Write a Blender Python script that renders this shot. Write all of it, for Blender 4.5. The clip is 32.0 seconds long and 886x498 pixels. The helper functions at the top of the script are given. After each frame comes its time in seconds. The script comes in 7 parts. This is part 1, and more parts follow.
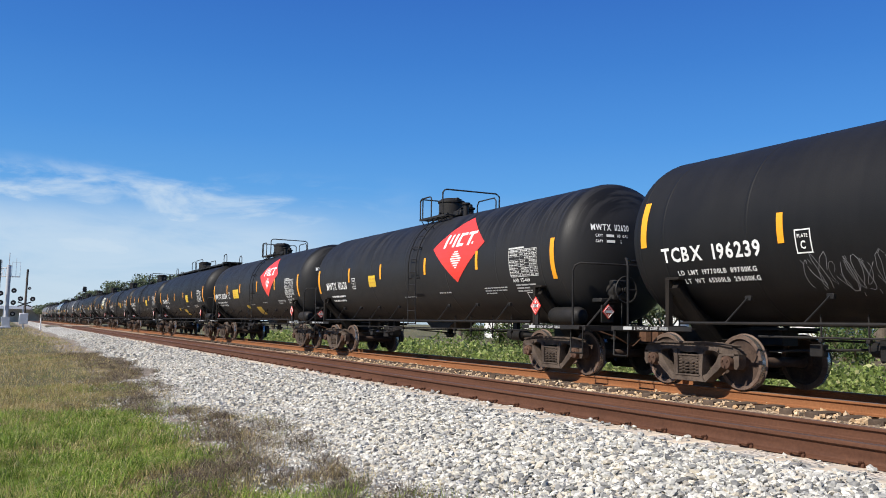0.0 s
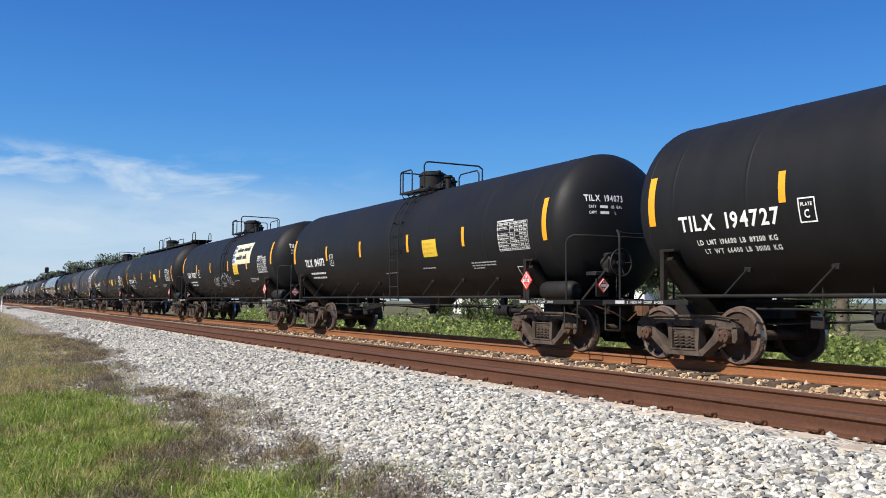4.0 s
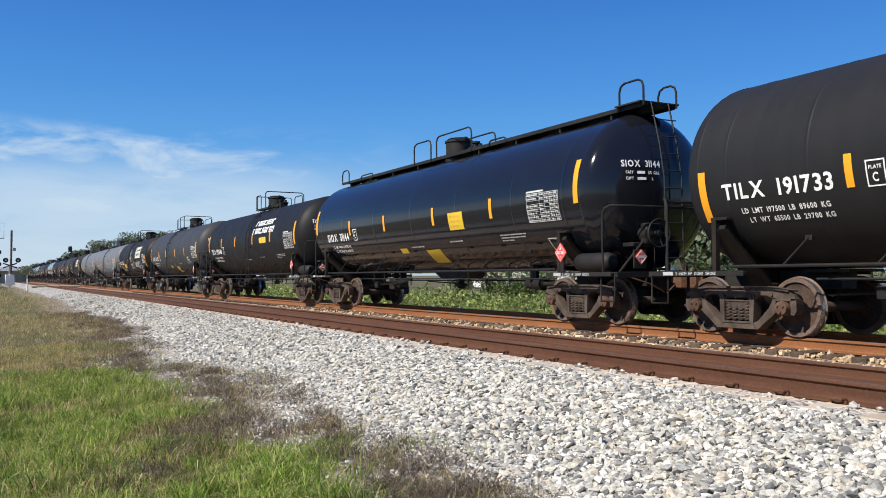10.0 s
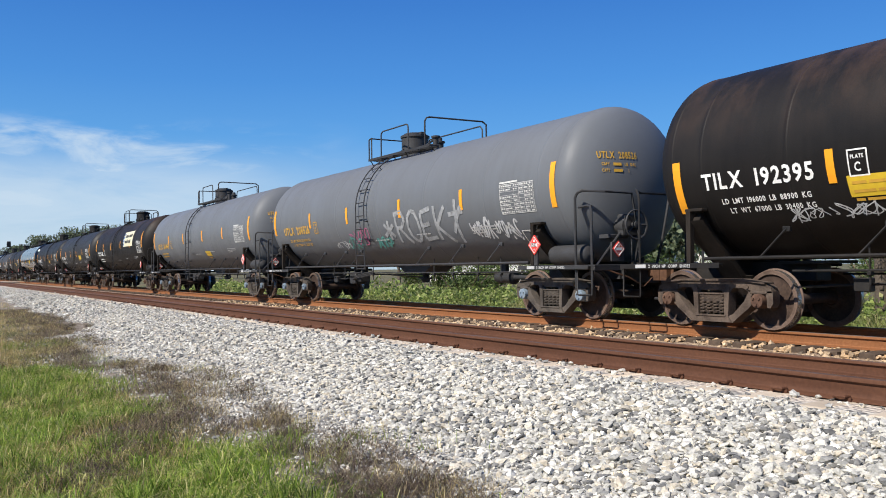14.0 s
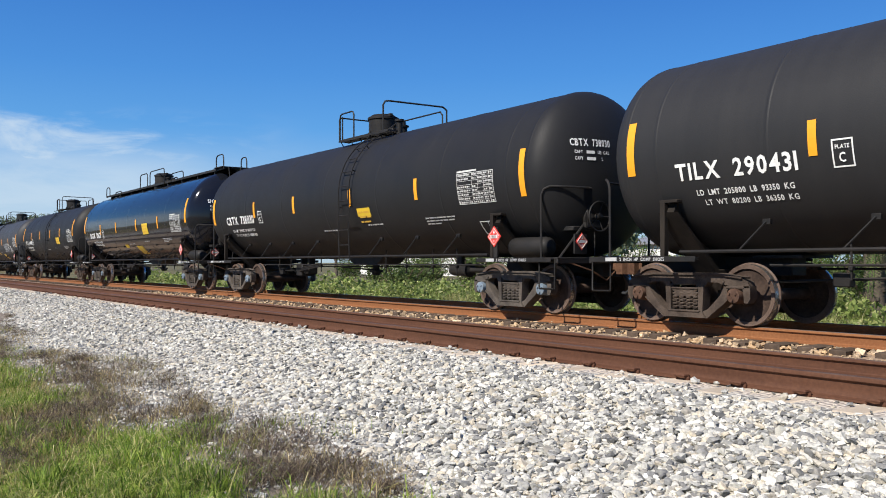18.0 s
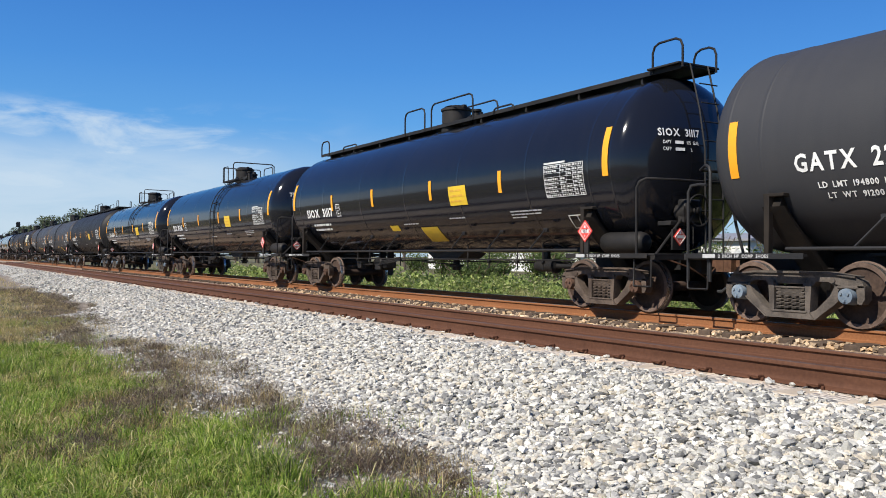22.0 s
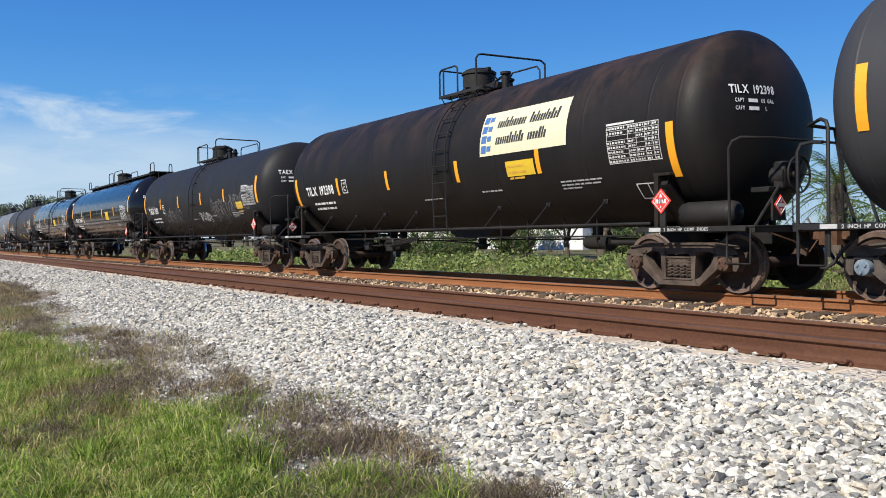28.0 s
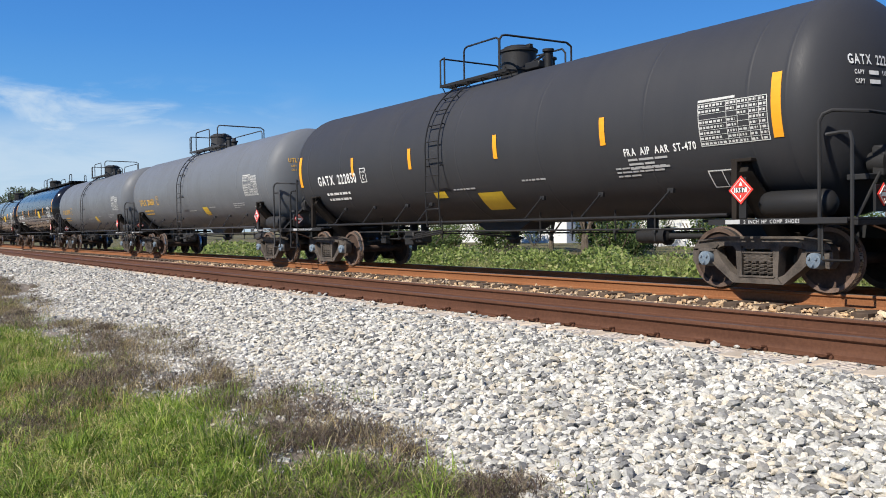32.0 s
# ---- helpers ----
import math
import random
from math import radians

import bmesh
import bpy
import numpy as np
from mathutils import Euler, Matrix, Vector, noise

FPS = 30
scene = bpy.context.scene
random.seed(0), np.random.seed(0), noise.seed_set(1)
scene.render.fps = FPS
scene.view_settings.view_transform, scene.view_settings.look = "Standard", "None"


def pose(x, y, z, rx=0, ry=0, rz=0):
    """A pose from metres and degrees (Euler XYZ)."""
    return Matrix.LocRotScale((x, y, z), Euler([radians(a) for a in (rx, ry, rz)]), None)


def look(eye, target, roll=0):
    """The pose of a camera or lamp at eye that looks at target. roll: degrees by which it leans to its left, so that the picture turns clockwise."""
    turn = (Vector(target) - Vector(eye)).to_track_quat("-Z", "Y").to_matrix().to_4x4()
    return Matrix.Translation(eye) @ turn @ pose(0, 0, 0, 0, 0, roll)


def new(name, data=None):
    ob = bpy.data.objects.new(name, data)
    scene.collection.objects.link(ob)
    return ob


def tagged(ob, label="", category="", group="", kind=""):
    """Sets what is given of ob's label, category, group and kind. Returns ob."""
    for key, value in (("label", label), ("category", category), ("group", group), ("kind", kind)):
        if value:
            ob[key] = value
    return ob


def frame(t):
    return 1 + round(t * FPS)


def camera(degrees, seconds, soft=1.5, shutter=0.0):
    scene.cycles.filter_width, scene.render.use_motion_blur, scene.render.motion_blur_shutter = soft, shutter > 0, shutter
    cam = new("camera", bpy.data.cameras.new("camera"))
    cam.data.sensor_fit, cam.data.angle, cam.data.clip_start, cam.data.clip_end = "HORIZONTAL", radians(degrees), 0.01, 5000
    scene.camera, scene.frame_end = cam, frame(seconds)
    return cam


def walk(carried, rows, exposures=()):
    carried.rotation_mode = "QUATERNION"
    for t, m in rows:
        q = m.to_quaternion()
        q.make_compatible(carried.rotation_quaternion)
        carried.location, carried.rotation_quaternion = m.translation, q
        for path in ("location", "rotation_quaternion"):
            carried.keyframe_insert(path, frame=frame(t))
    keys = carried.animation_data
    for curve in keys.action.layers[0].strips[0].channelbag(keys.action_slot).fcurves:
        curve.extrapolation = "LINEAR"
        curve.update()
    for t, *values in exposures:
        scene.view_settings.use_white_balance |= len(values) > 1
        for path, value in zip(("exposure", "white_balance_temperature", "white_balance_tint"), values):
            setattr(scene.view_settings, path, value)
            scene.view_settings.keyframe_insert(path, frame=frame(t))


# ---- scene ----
cam = camera(55.5, 32.0, 0.95)
EYE, EYE_LATER = (0.0, 0.0, 1.00), (0.25, 0.09, 0.957)
# seconds, yaw, pitch, roll of the camera held in the hand
TURNS = [
    (0.0, 62.54, 5.13, -1.01), (0.5, 65.10, 4.36, -1.73), (1.0, 65.06, 3.95, -1.46), (1.5, 62.59, 3.35, -1.05), (2.0, 59.69, 3.17, -0.61),
    (2.5, 57.90, 3.58, -0.07), (3.0, 58.07, 3.75, -0.29), (3.5, 59.17, 3.65, -0.57), (4.0, 60.40, 3.54, -0.25), (4.5, 61.66, 3.18, 0.05),
    (6.5, 61.07, 2.24, 0.28), (7.0, 61.22, 2.26, 0.61), (7.5, 61.54, 2.22, 0.69), (8.0, 61.84, 2.06, 0.67), (8.5, 61.97, 1.96, 0.52),
    (9.0, 61.86, 1.93, 0.57), (9.5, 61.73, 1.84, 0.48), (10.0, 61.74, 1.78, 0.45), (10.5, 61.91, 1.62, 0.40), (11.0, 62.37, 1.45, 0.38),
    (11.5, 62.58, 1.35, 0.66), (12.0, 62.50, 1.34, 0.93), (12.5, 62.14, 1.17, 1.09), (13.0, 61.49, 0.99, 1.07), (13.5, 60.34, 1.14, 0.85),
    (14.0, 58.35, 1.33, 0.73), (14.5, 57.32, 1.02, 0.80), (15.0, 57.09, 0.54, 0.83), (15.5, 56.58, 0.26, 0.59), (17.5, 53.06, 0.60, -0.29),
    (18.0, 54.24, 0.90, 0.17), (18.5, 56.46, 0.97, 0.15), (19.0, 56.70, 0.66, -0.16), (19.5, 55.79, 0.65, -0.40), (20.0, 54.92, 0.95, -0.65),
    (20.5, 54.59, 1.23, -0.67), (21.0, 55.53, 1.14, -0.33), (21.5, 57.36, 0.94, -0.27), (22.0, 58.85, 0.54, -0.34),
    (22.5, 59.49, 0.28, -0.14), (23.0, 59.43, 0.30, -0.01), (23.5, 59.10, 0.37, 0.04), (24.0, 58.89, 0.45, 0.02), (24.5, 58.88, 0.38, 0.16),
    (25.0, 58.64, -0.16, 0.61), (25.5, 58.23, -0.43, 1.06), (27.5, 56.81, -0.93, 1.11), (28.0, 56.55, -0.90, 0.94),
    (28.5, 56.35, -1.03, 0.82), (29.0, 56.39, -1.15, 0.87), (29.5, 56.37, -1.19, 0.91), (30.0, 55.91, -1.16, 0.95),
    (30.5, 55.50, -1.17, 1.01), (31.0, 55.24, -1.23, 0.96), (31.5, 55.05, -1.38, 0.96), (32.0, 55.49, -1.37, 0.81),
    
]
walk(cam, [(t, pose(*(EYE if t < 16.5 else EYE_LATER), 90 + pitch, roll, yaw)) for t, yaw, pitch, roll in TURNS])

# ---- sky and sun ----
SUN_FROM = Vector((0.09, -0.72, 0.675)).normalized()
world = bpy.data.worlds.new("world")
scene.world = world
world.use_nodes = True
wn, wl = world.node_tree.nodes, world.node_tree.links
wn.clear()
w_out = wn.new("ShaderNodeOutputWorld")
w_bg = wn.new("ShaderNodeBackground")
w_sky = wn.new("ShaderNodeTexSky")
w_sky.sky_type = "NISHITA"
w_sky.sun_disc = False
w_sky.sun_elevation = math.asin(SUN_FROM.z)
w_sky.sun_rotation = math.atan2(SUN_FROM.x, SUN_FROM.y)
w_sky.altitude = 0
w_sky.air_density, w_sky.dust_density, w_sky.ozone_density = 1.0, 0.6, 2.5
w_bg.inputs["Strength"].default_value = 0.055
# deeper blue than the plain sky, as the air was that day
w_blue = wn.new("ShaderNodeMix")
w_blue.data_type, w_blue.blend_type = "RGBA", "MULTIPLY"
w_blue.inputs["Factor"].default_value = 1.0
w_blue.inputs["B"].default_value = (0.34, 0.80, 1.40, 1)
wl.new(w_sky.outputs["Color"], w_blue.inputs["A"])
# thin streaks of cloud, low over the horizon where the train comes from
w_dir = wn.new("ShaderNodeTexCoord")
w_sep = wn.new("ShaderNodeSeparateXYZ")
wl.new(w_dir.outputs["Generated"], w_sep.inputs[0])


def w_range(value, a, b, c, d):
    n = wn.new("ShaderNodeMapRange")
    n.interpolation_type = "SMOOTHSTEP"
    for k, v in zip(("From Min", "From Max", "To Min", "To Max"), (a, b, c, d)):
        n.inputs[k].default_value = v
    wl.new(value, n.inputs["Value"])
    return n.outputs[0]


def w_times(a, b):
    n = wn.new("ShaderNodeMath")
    n.operation = "MULTIPLY"
    wl.new(a, n.inputs[0])
    wl.new(b, n.inputs[1])
    return n.outputs[0]


w_map = wn.new("ShaderNodeMapping")
w_map.inputs["Scale"].default_value = (4.6, 4.6, 17.0)
w_map.inputs["Rotation"].default_value = (0.10, 0.05, 0.0)
wl.new(w_dir.outputs["Generated"], w_map.inputs["Vector"])
w_noise = wn.new("ShaderNodeTexNoise")
w_noise.inputs["Scale"].default_value, w_noise.inputs["Detail"].default_value = 1.5, 7.0
w_noise.inputs["Roughness"].default_value, w_noise.inputs["Distortion"].default_value = 0.58, 0.5
wl.new(w_map.outputs["Vector"], w_noise.inputs["Vector"])
# the clear sky pales evenly towards the horizon that day
w_ramp = wn.new("ShaderNodeValToRGB")
w_stops = w_ramp.color_ramp.elements
for k in range(6):
    w_stops.new(0.5)
for el, (place, col) in zip(w_stops, [(0.0, (0.61, 0.73, 0.82)), (0.08, (0.36, 0.59, 0.83)), (0.155, (0.135, 0.405, 0.82)), (0.216, (0.085, 0.315, 0.765)),
                                      (0.30, (0.053, 0.225, 0.665)), (0.37, (0.040, 0.17, 0.59)), (0.6, (0.032, 0.125, 0.48)), (1.0, (0.026, 0.10, 0.42))]):
    el.position, el.color = place, (*col, 1)
wl.new(w_sep.outputs["Z"], w_ramp.inputs["Fac"])
w_ten = wn.new("ShaderNodeVectorMath")
w_ten.operation = "SCALE"
w_ten.inputs["Scale"].default_value = 10.0
wl.new(w_ramp.outputs["Color"], w_ten.inputs[0])
w_clear = wn.new("ShaderNodeMix")
w_clear.data_type = "RGBA"
w_clear.inputs["Factor"].default_value = 0.75
wl.new(w_blue.outputs["Result"], w_clear.inputs["A"])
wl.new(w_ten.outputs["Vector"], w_clear.inputs["B"])
# wisps over a veil that lies low where the train comes from
w_cloud = w_range(w_noise.outputs["Fac"], 0.43, 0.68, 0.0, 0.75)
w_cloud = w_times(w_cloud, w_range(w_sep.outputs["Z"], 0.178, 0.145, 0.0, 1.0))
w_veil = w_times(w_range(w_sep.outputs["Z"], 0.145, 0.095, 0.0, 0.62), w_range(w_noise.outputs["Fac"], 0.25, 0.60, 0.5, 1.0))
w_max = wn.new("ShaderNodeMath")
w_max.operation = "MAXIMUM"
wl.new(w_cloud, w_max.inputs[0])
wl.new(w_veil, w_max.inputs[1])
w_cloud = w_times(w_max.outputs[0], w_range(w_sep.outputs["Y"], 0.46, 0.22, 0.0, 1.0))
w_cloud = w_times(w_cloud, w_range(w_sep.outputs["X"], -0.3, -0.6, 0.0, 1.0))
w_mix = wn.new("ShaderNodeMix")
w_mix.data_type = "RGBA"
wl.new(w_cloud, w_mix.inputs["Factor"])
wl.new(w_clear.outputs["Result"], w_mix.inputs["A"])
w_mix.inputs["B"].default_value = (6.7, 7.9, 9.0, 1)
wl.new(w_mix.outputs["Result"], w_bg.inputs["Color"])
wl.new(w_bg.outputs["Background"], w_out.inputs["Surface"])

sun_data = bpy.data.lights.new("sun", "SUN")
sun_data.energy, sun_data.angle, sun_data.color = 4.0, radians(0.53), (1.0, 0.94, 0.85)
sun = new("sun", sun_data)
sun.matrix_world = look(SUN_FROM * 200, (0, 0, 0))
scene.view_settings.exposure = 0.82

# ---- materials ----
def shader(name, rough=0.7, metal=0.0):
    m = bpy.data.materials.new(name)
    m.use_nodes = True
    b = m.node_tree.nodes["Principled BSDF"]
    b.inputs["Roughness"].default_value, b.inputs["Metallic"].default_value = rough, metal
    return m, m.node_tree.nodes, m.node_tree.links, b


def noise_node(nodes, links, coord, scale, detail=4.0, rough=0.55, stretch=None):
    n = nodes.new("ShaderNodeTexNoise")
    n.inputs["Scale"].default_value, n.inputs["Detail"].default_value, n.inputs["Roughness"].default_value = scale, detail, rough
    if stretch:
        mp = nodes.new("ShaderNodeMapping")
        mp.inputs["Scale"].default_value = stretch
        links.new(coord, mp.inputs["Vector"])
        coord = mp.outputs["Vector"]
    links.new(coord, n.inputs["Vector"])
    return n.outputs["Fac"]


def ramp(nodes, links, fac, stops):
    r = nodes.new("ShaderNodeValToRGB")
    e = r.color_ramp.elements
    while len(e) < len(stops):
        e.new(0.5)
    for el, (p, c) in zip(e, stops):
        el.position, el.color = p, (*c, 1) if len(c) == 3 else c
    links.new(fac, r.inputs["Fac"])
    return r.outputs["Color"]


def mix(nodes, links, fac, a, b, kind="MIX"):
    n = nodes.new("ShaderNodeMix")
    n.data_type, n.blend_type = "RGBA", kind
    for sock, v in ((n.inputs["Factor"], fac), (n.inputs["A"], a), (n.inputs["B"], b)):
        if isinstance(v, (int, float)):
            sock.default_value = v
        elif isinstance(v, tuple):
            sock.default_value = (*v, 1)
        else:
            links.new(v, sock)
    return n.outputs["Result"]


def grey(v):
    return (v, v, v)


def bump(nodes, links, b, height, strength, distance):
    n = nodes.new("ShaderNodeBump")
    n.inputs["Strength"].default_value, n.inputs["Distance"].default_value = strength, distance
    links.new(height, n.inputs["Height"])
    links.new(n.outputs["Normal"], b.inputs["Normal"])


def worn(name, col, other, rough=0.6, metal=0.0, scale=3.0, fine=40.0, amount=0.6, relief=0.3, spread=0.08):
    """A surface of two colours, blotched at two scales, with a fine relief."""
    m, ns, ls, b = shader(name, rough, metal)
    b.inputs["Specular IOR Level"].default_value = 0.2
    co = ns.new("ShaderNodeTexCoord").outputs["Object"]
    info = ns.new("ShaderNodeObjectInfo").outputs["Random"]
    big = noise_node(ns, ls, co, scale)
    small = noise_node(ns, ls, co, fine, 3.0)
    f = mix(ns, ls, 0.4, big, small)
    f = ramp(ns, ls, f, [(0.5 - spread * 1.5, grey(0.0)), (0.5 + spread * 1.5, grey(amount))])
    c = mix(ns, ls, f, col, other)
    tone = ramp(ns, ls, info, [(0.0, grey(0.8)), (1.0, grey(1.15))])
    ls.new(mix(ns, ls, 1.0, c, tone, "MULTIPLY"), b.inputs["Base Color"])
    ls.new(ramp(ns, ls, small, [(0.3, grey(max(rough - 0.12, 0.03))), (0.7, grey(min(rough + 0.12, 1)))]), b.inputs["Roughness"])
    bump(ns, ls, b, small, relief, 0.01)
    return m


def tank_paint(name, col, dust, rough, dust_amount=0.35, rust=0.0, gloss_break=0.1, runs=0.0):
    """Paint of a tank: dust in blotches, streaks that run down, and rust that starts on the crown."""
    m, ns, ls, b = shader(name, rough)
    b.inputs["Specular IOR Level"].default_value = 0.19 if rough > 0.3 else 0.42
    co = ns.new("ShaderNodeTexCoord").outputs["Object"]
    info = ns.new("ShaderNodeObjectInfo")
    shift = ns.new("ShaderNodeVectorMath")
    shift.operation = "MULTIPLY_ADD"
    shift.inputs[1].default_value = (1, 1, 1)
    ls.new(co, shift.inputs[0])
    jump = ns.new("ShaderNodeCombineXYZ")
    ten = ns.new("ShaderNodeMath")
    ten.operation = "MULTIPLY"
    ten.inputs[1].default_value = 37.0
    ls.new(info.outputs["Random"], ten.inputs[0])
    ls.new(ten.outputs[0], jump.inputs["X"])
    ls.new(jump.outputs[0], shift.inputs[2])
    co2 = shift.outputs[0]
    blotch = noise_node(ns, ls, co2, 0.7, 5.0, 0.6)
    streak = noise_node(ns, ls, co2, 1.0, 4.0, 0.6, (5.0, 0.35, 0.35))
    fine = noise_node(ns, ls, co2, 60.0, 2.0)
    f = mix(ns, ls, 0.5, blotch, streak)
    f = ramp(ns, ls, f, [(0.38, grey(0.0)), (0.68, grey(dust_amount))])
    c = mix(ns, ls, f, col, dust)
    if rust:
        sep = ns.new("ShaderNodeSeparateXYZ")
        ls.new(co, sep.inputs[0])
        crown = ns.new("ShaderNodeMapRange")
        crown.inputs["From Min"].default_value, crown.inputs["From Max"].default_value = 2.7, 4.1
        ls.new(sep.outputs["Z"], crown.inputs["Value"])
        r1 = ramp(ns, ls, noise_node(ns, ls, co2, 1.3, 6.0, 0.65, (1.0, 0.5, 0.5)), [(0.45, grey(0.0)), (0.62, grey(rust))])
        f2 = mix(ns, ls, 1.0, r1, crown.outputs[0], "MULTIPLY")
        c = mix(ns, ls, f2, c, (0.105, 0.06, 0.038))
    if runs:
        # black runs that start on the crown and end at uneven heights
        sep = ns.new("ShaderNodeSeparateXYZ")
        ls.new(co, sep.inputs[0])
        drop = ns.new("ShaderNodeMapRange")
        drop.inputs["From Min"].default_value, drop.inputs["From Max"].default_value = 2.75, 3.7
        ls.new(sep.outputs["Z"], drop.inputs["Value"])
        lines = ramp(ns, ls, noise_node(ns, ls, co2, 1.0, 3.0, 0.6, (9.0, 0.55, 0.55)), [(0.47, grey(0.0)), (0.54, grey(runs))])
        c = mix(ns, ls, mix(ns, ls, 1.0, lines, drop.outputs[0], "MULTIPLY"), c, (0.0045, 0.0045, 0.0048))
    ls.new(c, b.inputs["Base Color"])
    rr = mix(ns, ls, 0.5, blotch, fine)
    ls.new(ramp(ns, ls, rr, [(0.35, grey(rough - gloss_break)), (0.65, grey(rough + gloss_break))]), b.inputs["Roughness"])
    bump(ns, ls, b, mix(ns, ls, 0.5, fine, noise_node(ns, ls, co2, 1.2, 1.0)), 0.06 if rough < 0.3 else 0.12, 0.02)
    return m


def plain(name, col, rough=0.6, wear=0.12):
    m, ns, ls, b = shader(name, rough)
    co = ns.new("ShaderNodeTexCoord").outputs["Object"]
    f = ramp(ns, ls, noise_node(ns, ls, co, 9.0, 5.0), [(0.4, grey(0.0)), (0.75, grey(wear * 4))])
    ls.new(mix(ns, ls, f, col, tuple(v * 0.55 for v in col)), b.inputs["Base Color"])
    return m


PAINT = {
    "black": tank_paint("matt black tank paint", (0.0085, 0.0085, 0.0089), (0.0195, 0.019, 0.0186), 0.55),
    "streaked": tank_paint("black tank paint with dark runs", (0.019, 0.0185, 0.0185), (0.027, 0.0262, 0.0255), 0.55, 0.4, 0.0, 0.1, 0.9),
    "brown": tank_paint("weathered black tank paint", (0.0085, 0.0075, 0.007), (0.024, 0.0205, 0.018), 0.56, 0.4, 0.34),
    "dark": tank_paint("dark grey tank paint", (0.0135, 0.0135, 0.0141), (0.025, 0.0242, 0.0237), 0.55),
    "slate": tank_paint("faded dark grey tank paint", (0.021, 0.021, 0.0218), (0.035, 0.034, 0.0335), 0.55),
    "grey": tank_paint("grey tank paint", (0.035, 0.036, 0.0395), (0.052, 0.051, 0.051), 0.55, 0.3),
    "light": tank_paint("light grey tank paint", (0.128, 0.137, 0.148), (0.096, 0.099, 0.102), 0.5, 0.5),
    "gloss": tank_paint("gloss black tank paint", (0.0075, 0.0085, 0.012), (0.022, 0.022, 0.023), 0.085, 0.2, 0.0, 0.03),
}
IRON = worn("dark painted steel", (0.012, 0.012, 0.012), (0.03, 0.026, 0.023), 0.6, 0.0, 4.0, 50.0, 0.7)
IRON_GREY = worn("grey painted steel", (0.022, 0.0225, 0.0238), (0.02, 0.018, 0.016), 0.55, 0.0, 4.0, 50.0, 0.6)
IRON_LIGHT = worn("light grey painted steel", (0.045, 0.046, 0.049), (0.03, 0.027, 0.024), 0.55, 0.0, 4.0, 50.0, 0.6)
TRUCK_IRON = worn("brown dusty cast steel", (0.045, 0.033, 0.026), (0.105, 0.079, 0.061), 0.9, 0.0, 5.0, 45.0, 0.9)
TRUCK_GREY = worn("grey dusty cast steel", (0.048, 0.041, 0.035), (0.11, 0.092, 0.076), 0.85, 0.0, 5.0, 45.0, 0.9)
RIM = worn("rusty wheel rim", (0.085, 0.056, 0.042), (0.16, 0.112, 0.086), 0.65, 0.1, 6.0, 30.0, 0.9)
# darker copy of the rim's brown, with shade put into the colour
PLATE = worn("wheel plate with shade in its brown", (0.034, 0.022, 0.0165), (0.085, 0.056, 0.042), 0.8, 0.0, 4.0, 30.0, 0.8)
TREAD = worn("polished wheel tread", (0.45, 0.43, 0.42), (0.3, 0.25, 0.22), 0.28, 0.9, 8.0, 60.0, 0.6)
CAP_BLUE = worn("blue grey bearing cap", (0.12, 0.165, 0.215), (0.20, 0.235, 0.265), 0.65, 0.0, 12.0, 50.0, 0.9)
CAP_RUST = worn("rusty bearing cap", (0.06, 0.033, 0.023), (0.12, 0.07, 0.047), 0.85, 0.0, 12.0, 50.0, 0.9)
DUSTY = worn("dusty brown underframe steel", (0.012, 0.0098, 0.008), (0.03, 0.0235, 0.018), 0.85, 0.0, 2.5, 45.0, 0.9)
COUPLER = worn("rusty coupler steel", (0.06, 0.03, 0.018), (0.13, 0.068, 0.04), 0.9, 0.0, 6.0, 40.0, 0.9)
WHITE = plain("white stencil paint", (0.75, 0.75, 0.72))
PRINT = plain("small white print", (0.42, 0.42, 0.41))
PANEL = plain("weathered stencil table", (0.56, 0.56, 0.53), 0.7, 0.2)
ORANGE = plain("orange stencil paint", (0.60, 0.34, 0.04))
CREAM = plain("cream decal", (0.60, 0.56, 0.38), 0.5, 0.04)
YELLOW = plain("yellow reflective strip", (0.80, 0.33, 0.012), 0.5, 0.04)
LABEL_YELLOW = plain("yellow label", (0.64, 0.43, 0.025), 0.5, 0.06)
RED = plain("red decal", (0.72, 0.045, 0.03), 0.45, 0.05)
BLUE = plain("blue decal", (0.06, 0.15, 0.36), 0.5)
INK = plain("black print", (0.03, 0.03, 0.03), 0.6)
SCRIBBLE = plain("white spray paint", (0.55, 0.56, 0.56), 0.8, 0.2)
SCRIBBLE_FADED = plain("thin white spray paint", (0.30, 0.31, 0.315), 0.85, 0.3)
SCRIBBLE_GREY = plain("pale grey chalk", (0.24, 0.24, 0.245), 0.9, 0.2)
SCRIBBLE_GREEN = plain("teal spray paint", (0.1, 0.32, 0.27), 0.8, 0.2)
SCRIBBLE_PINK = plain("pink spray paint", (0.42, 0.12, 0.22), 0.8, 0.2)


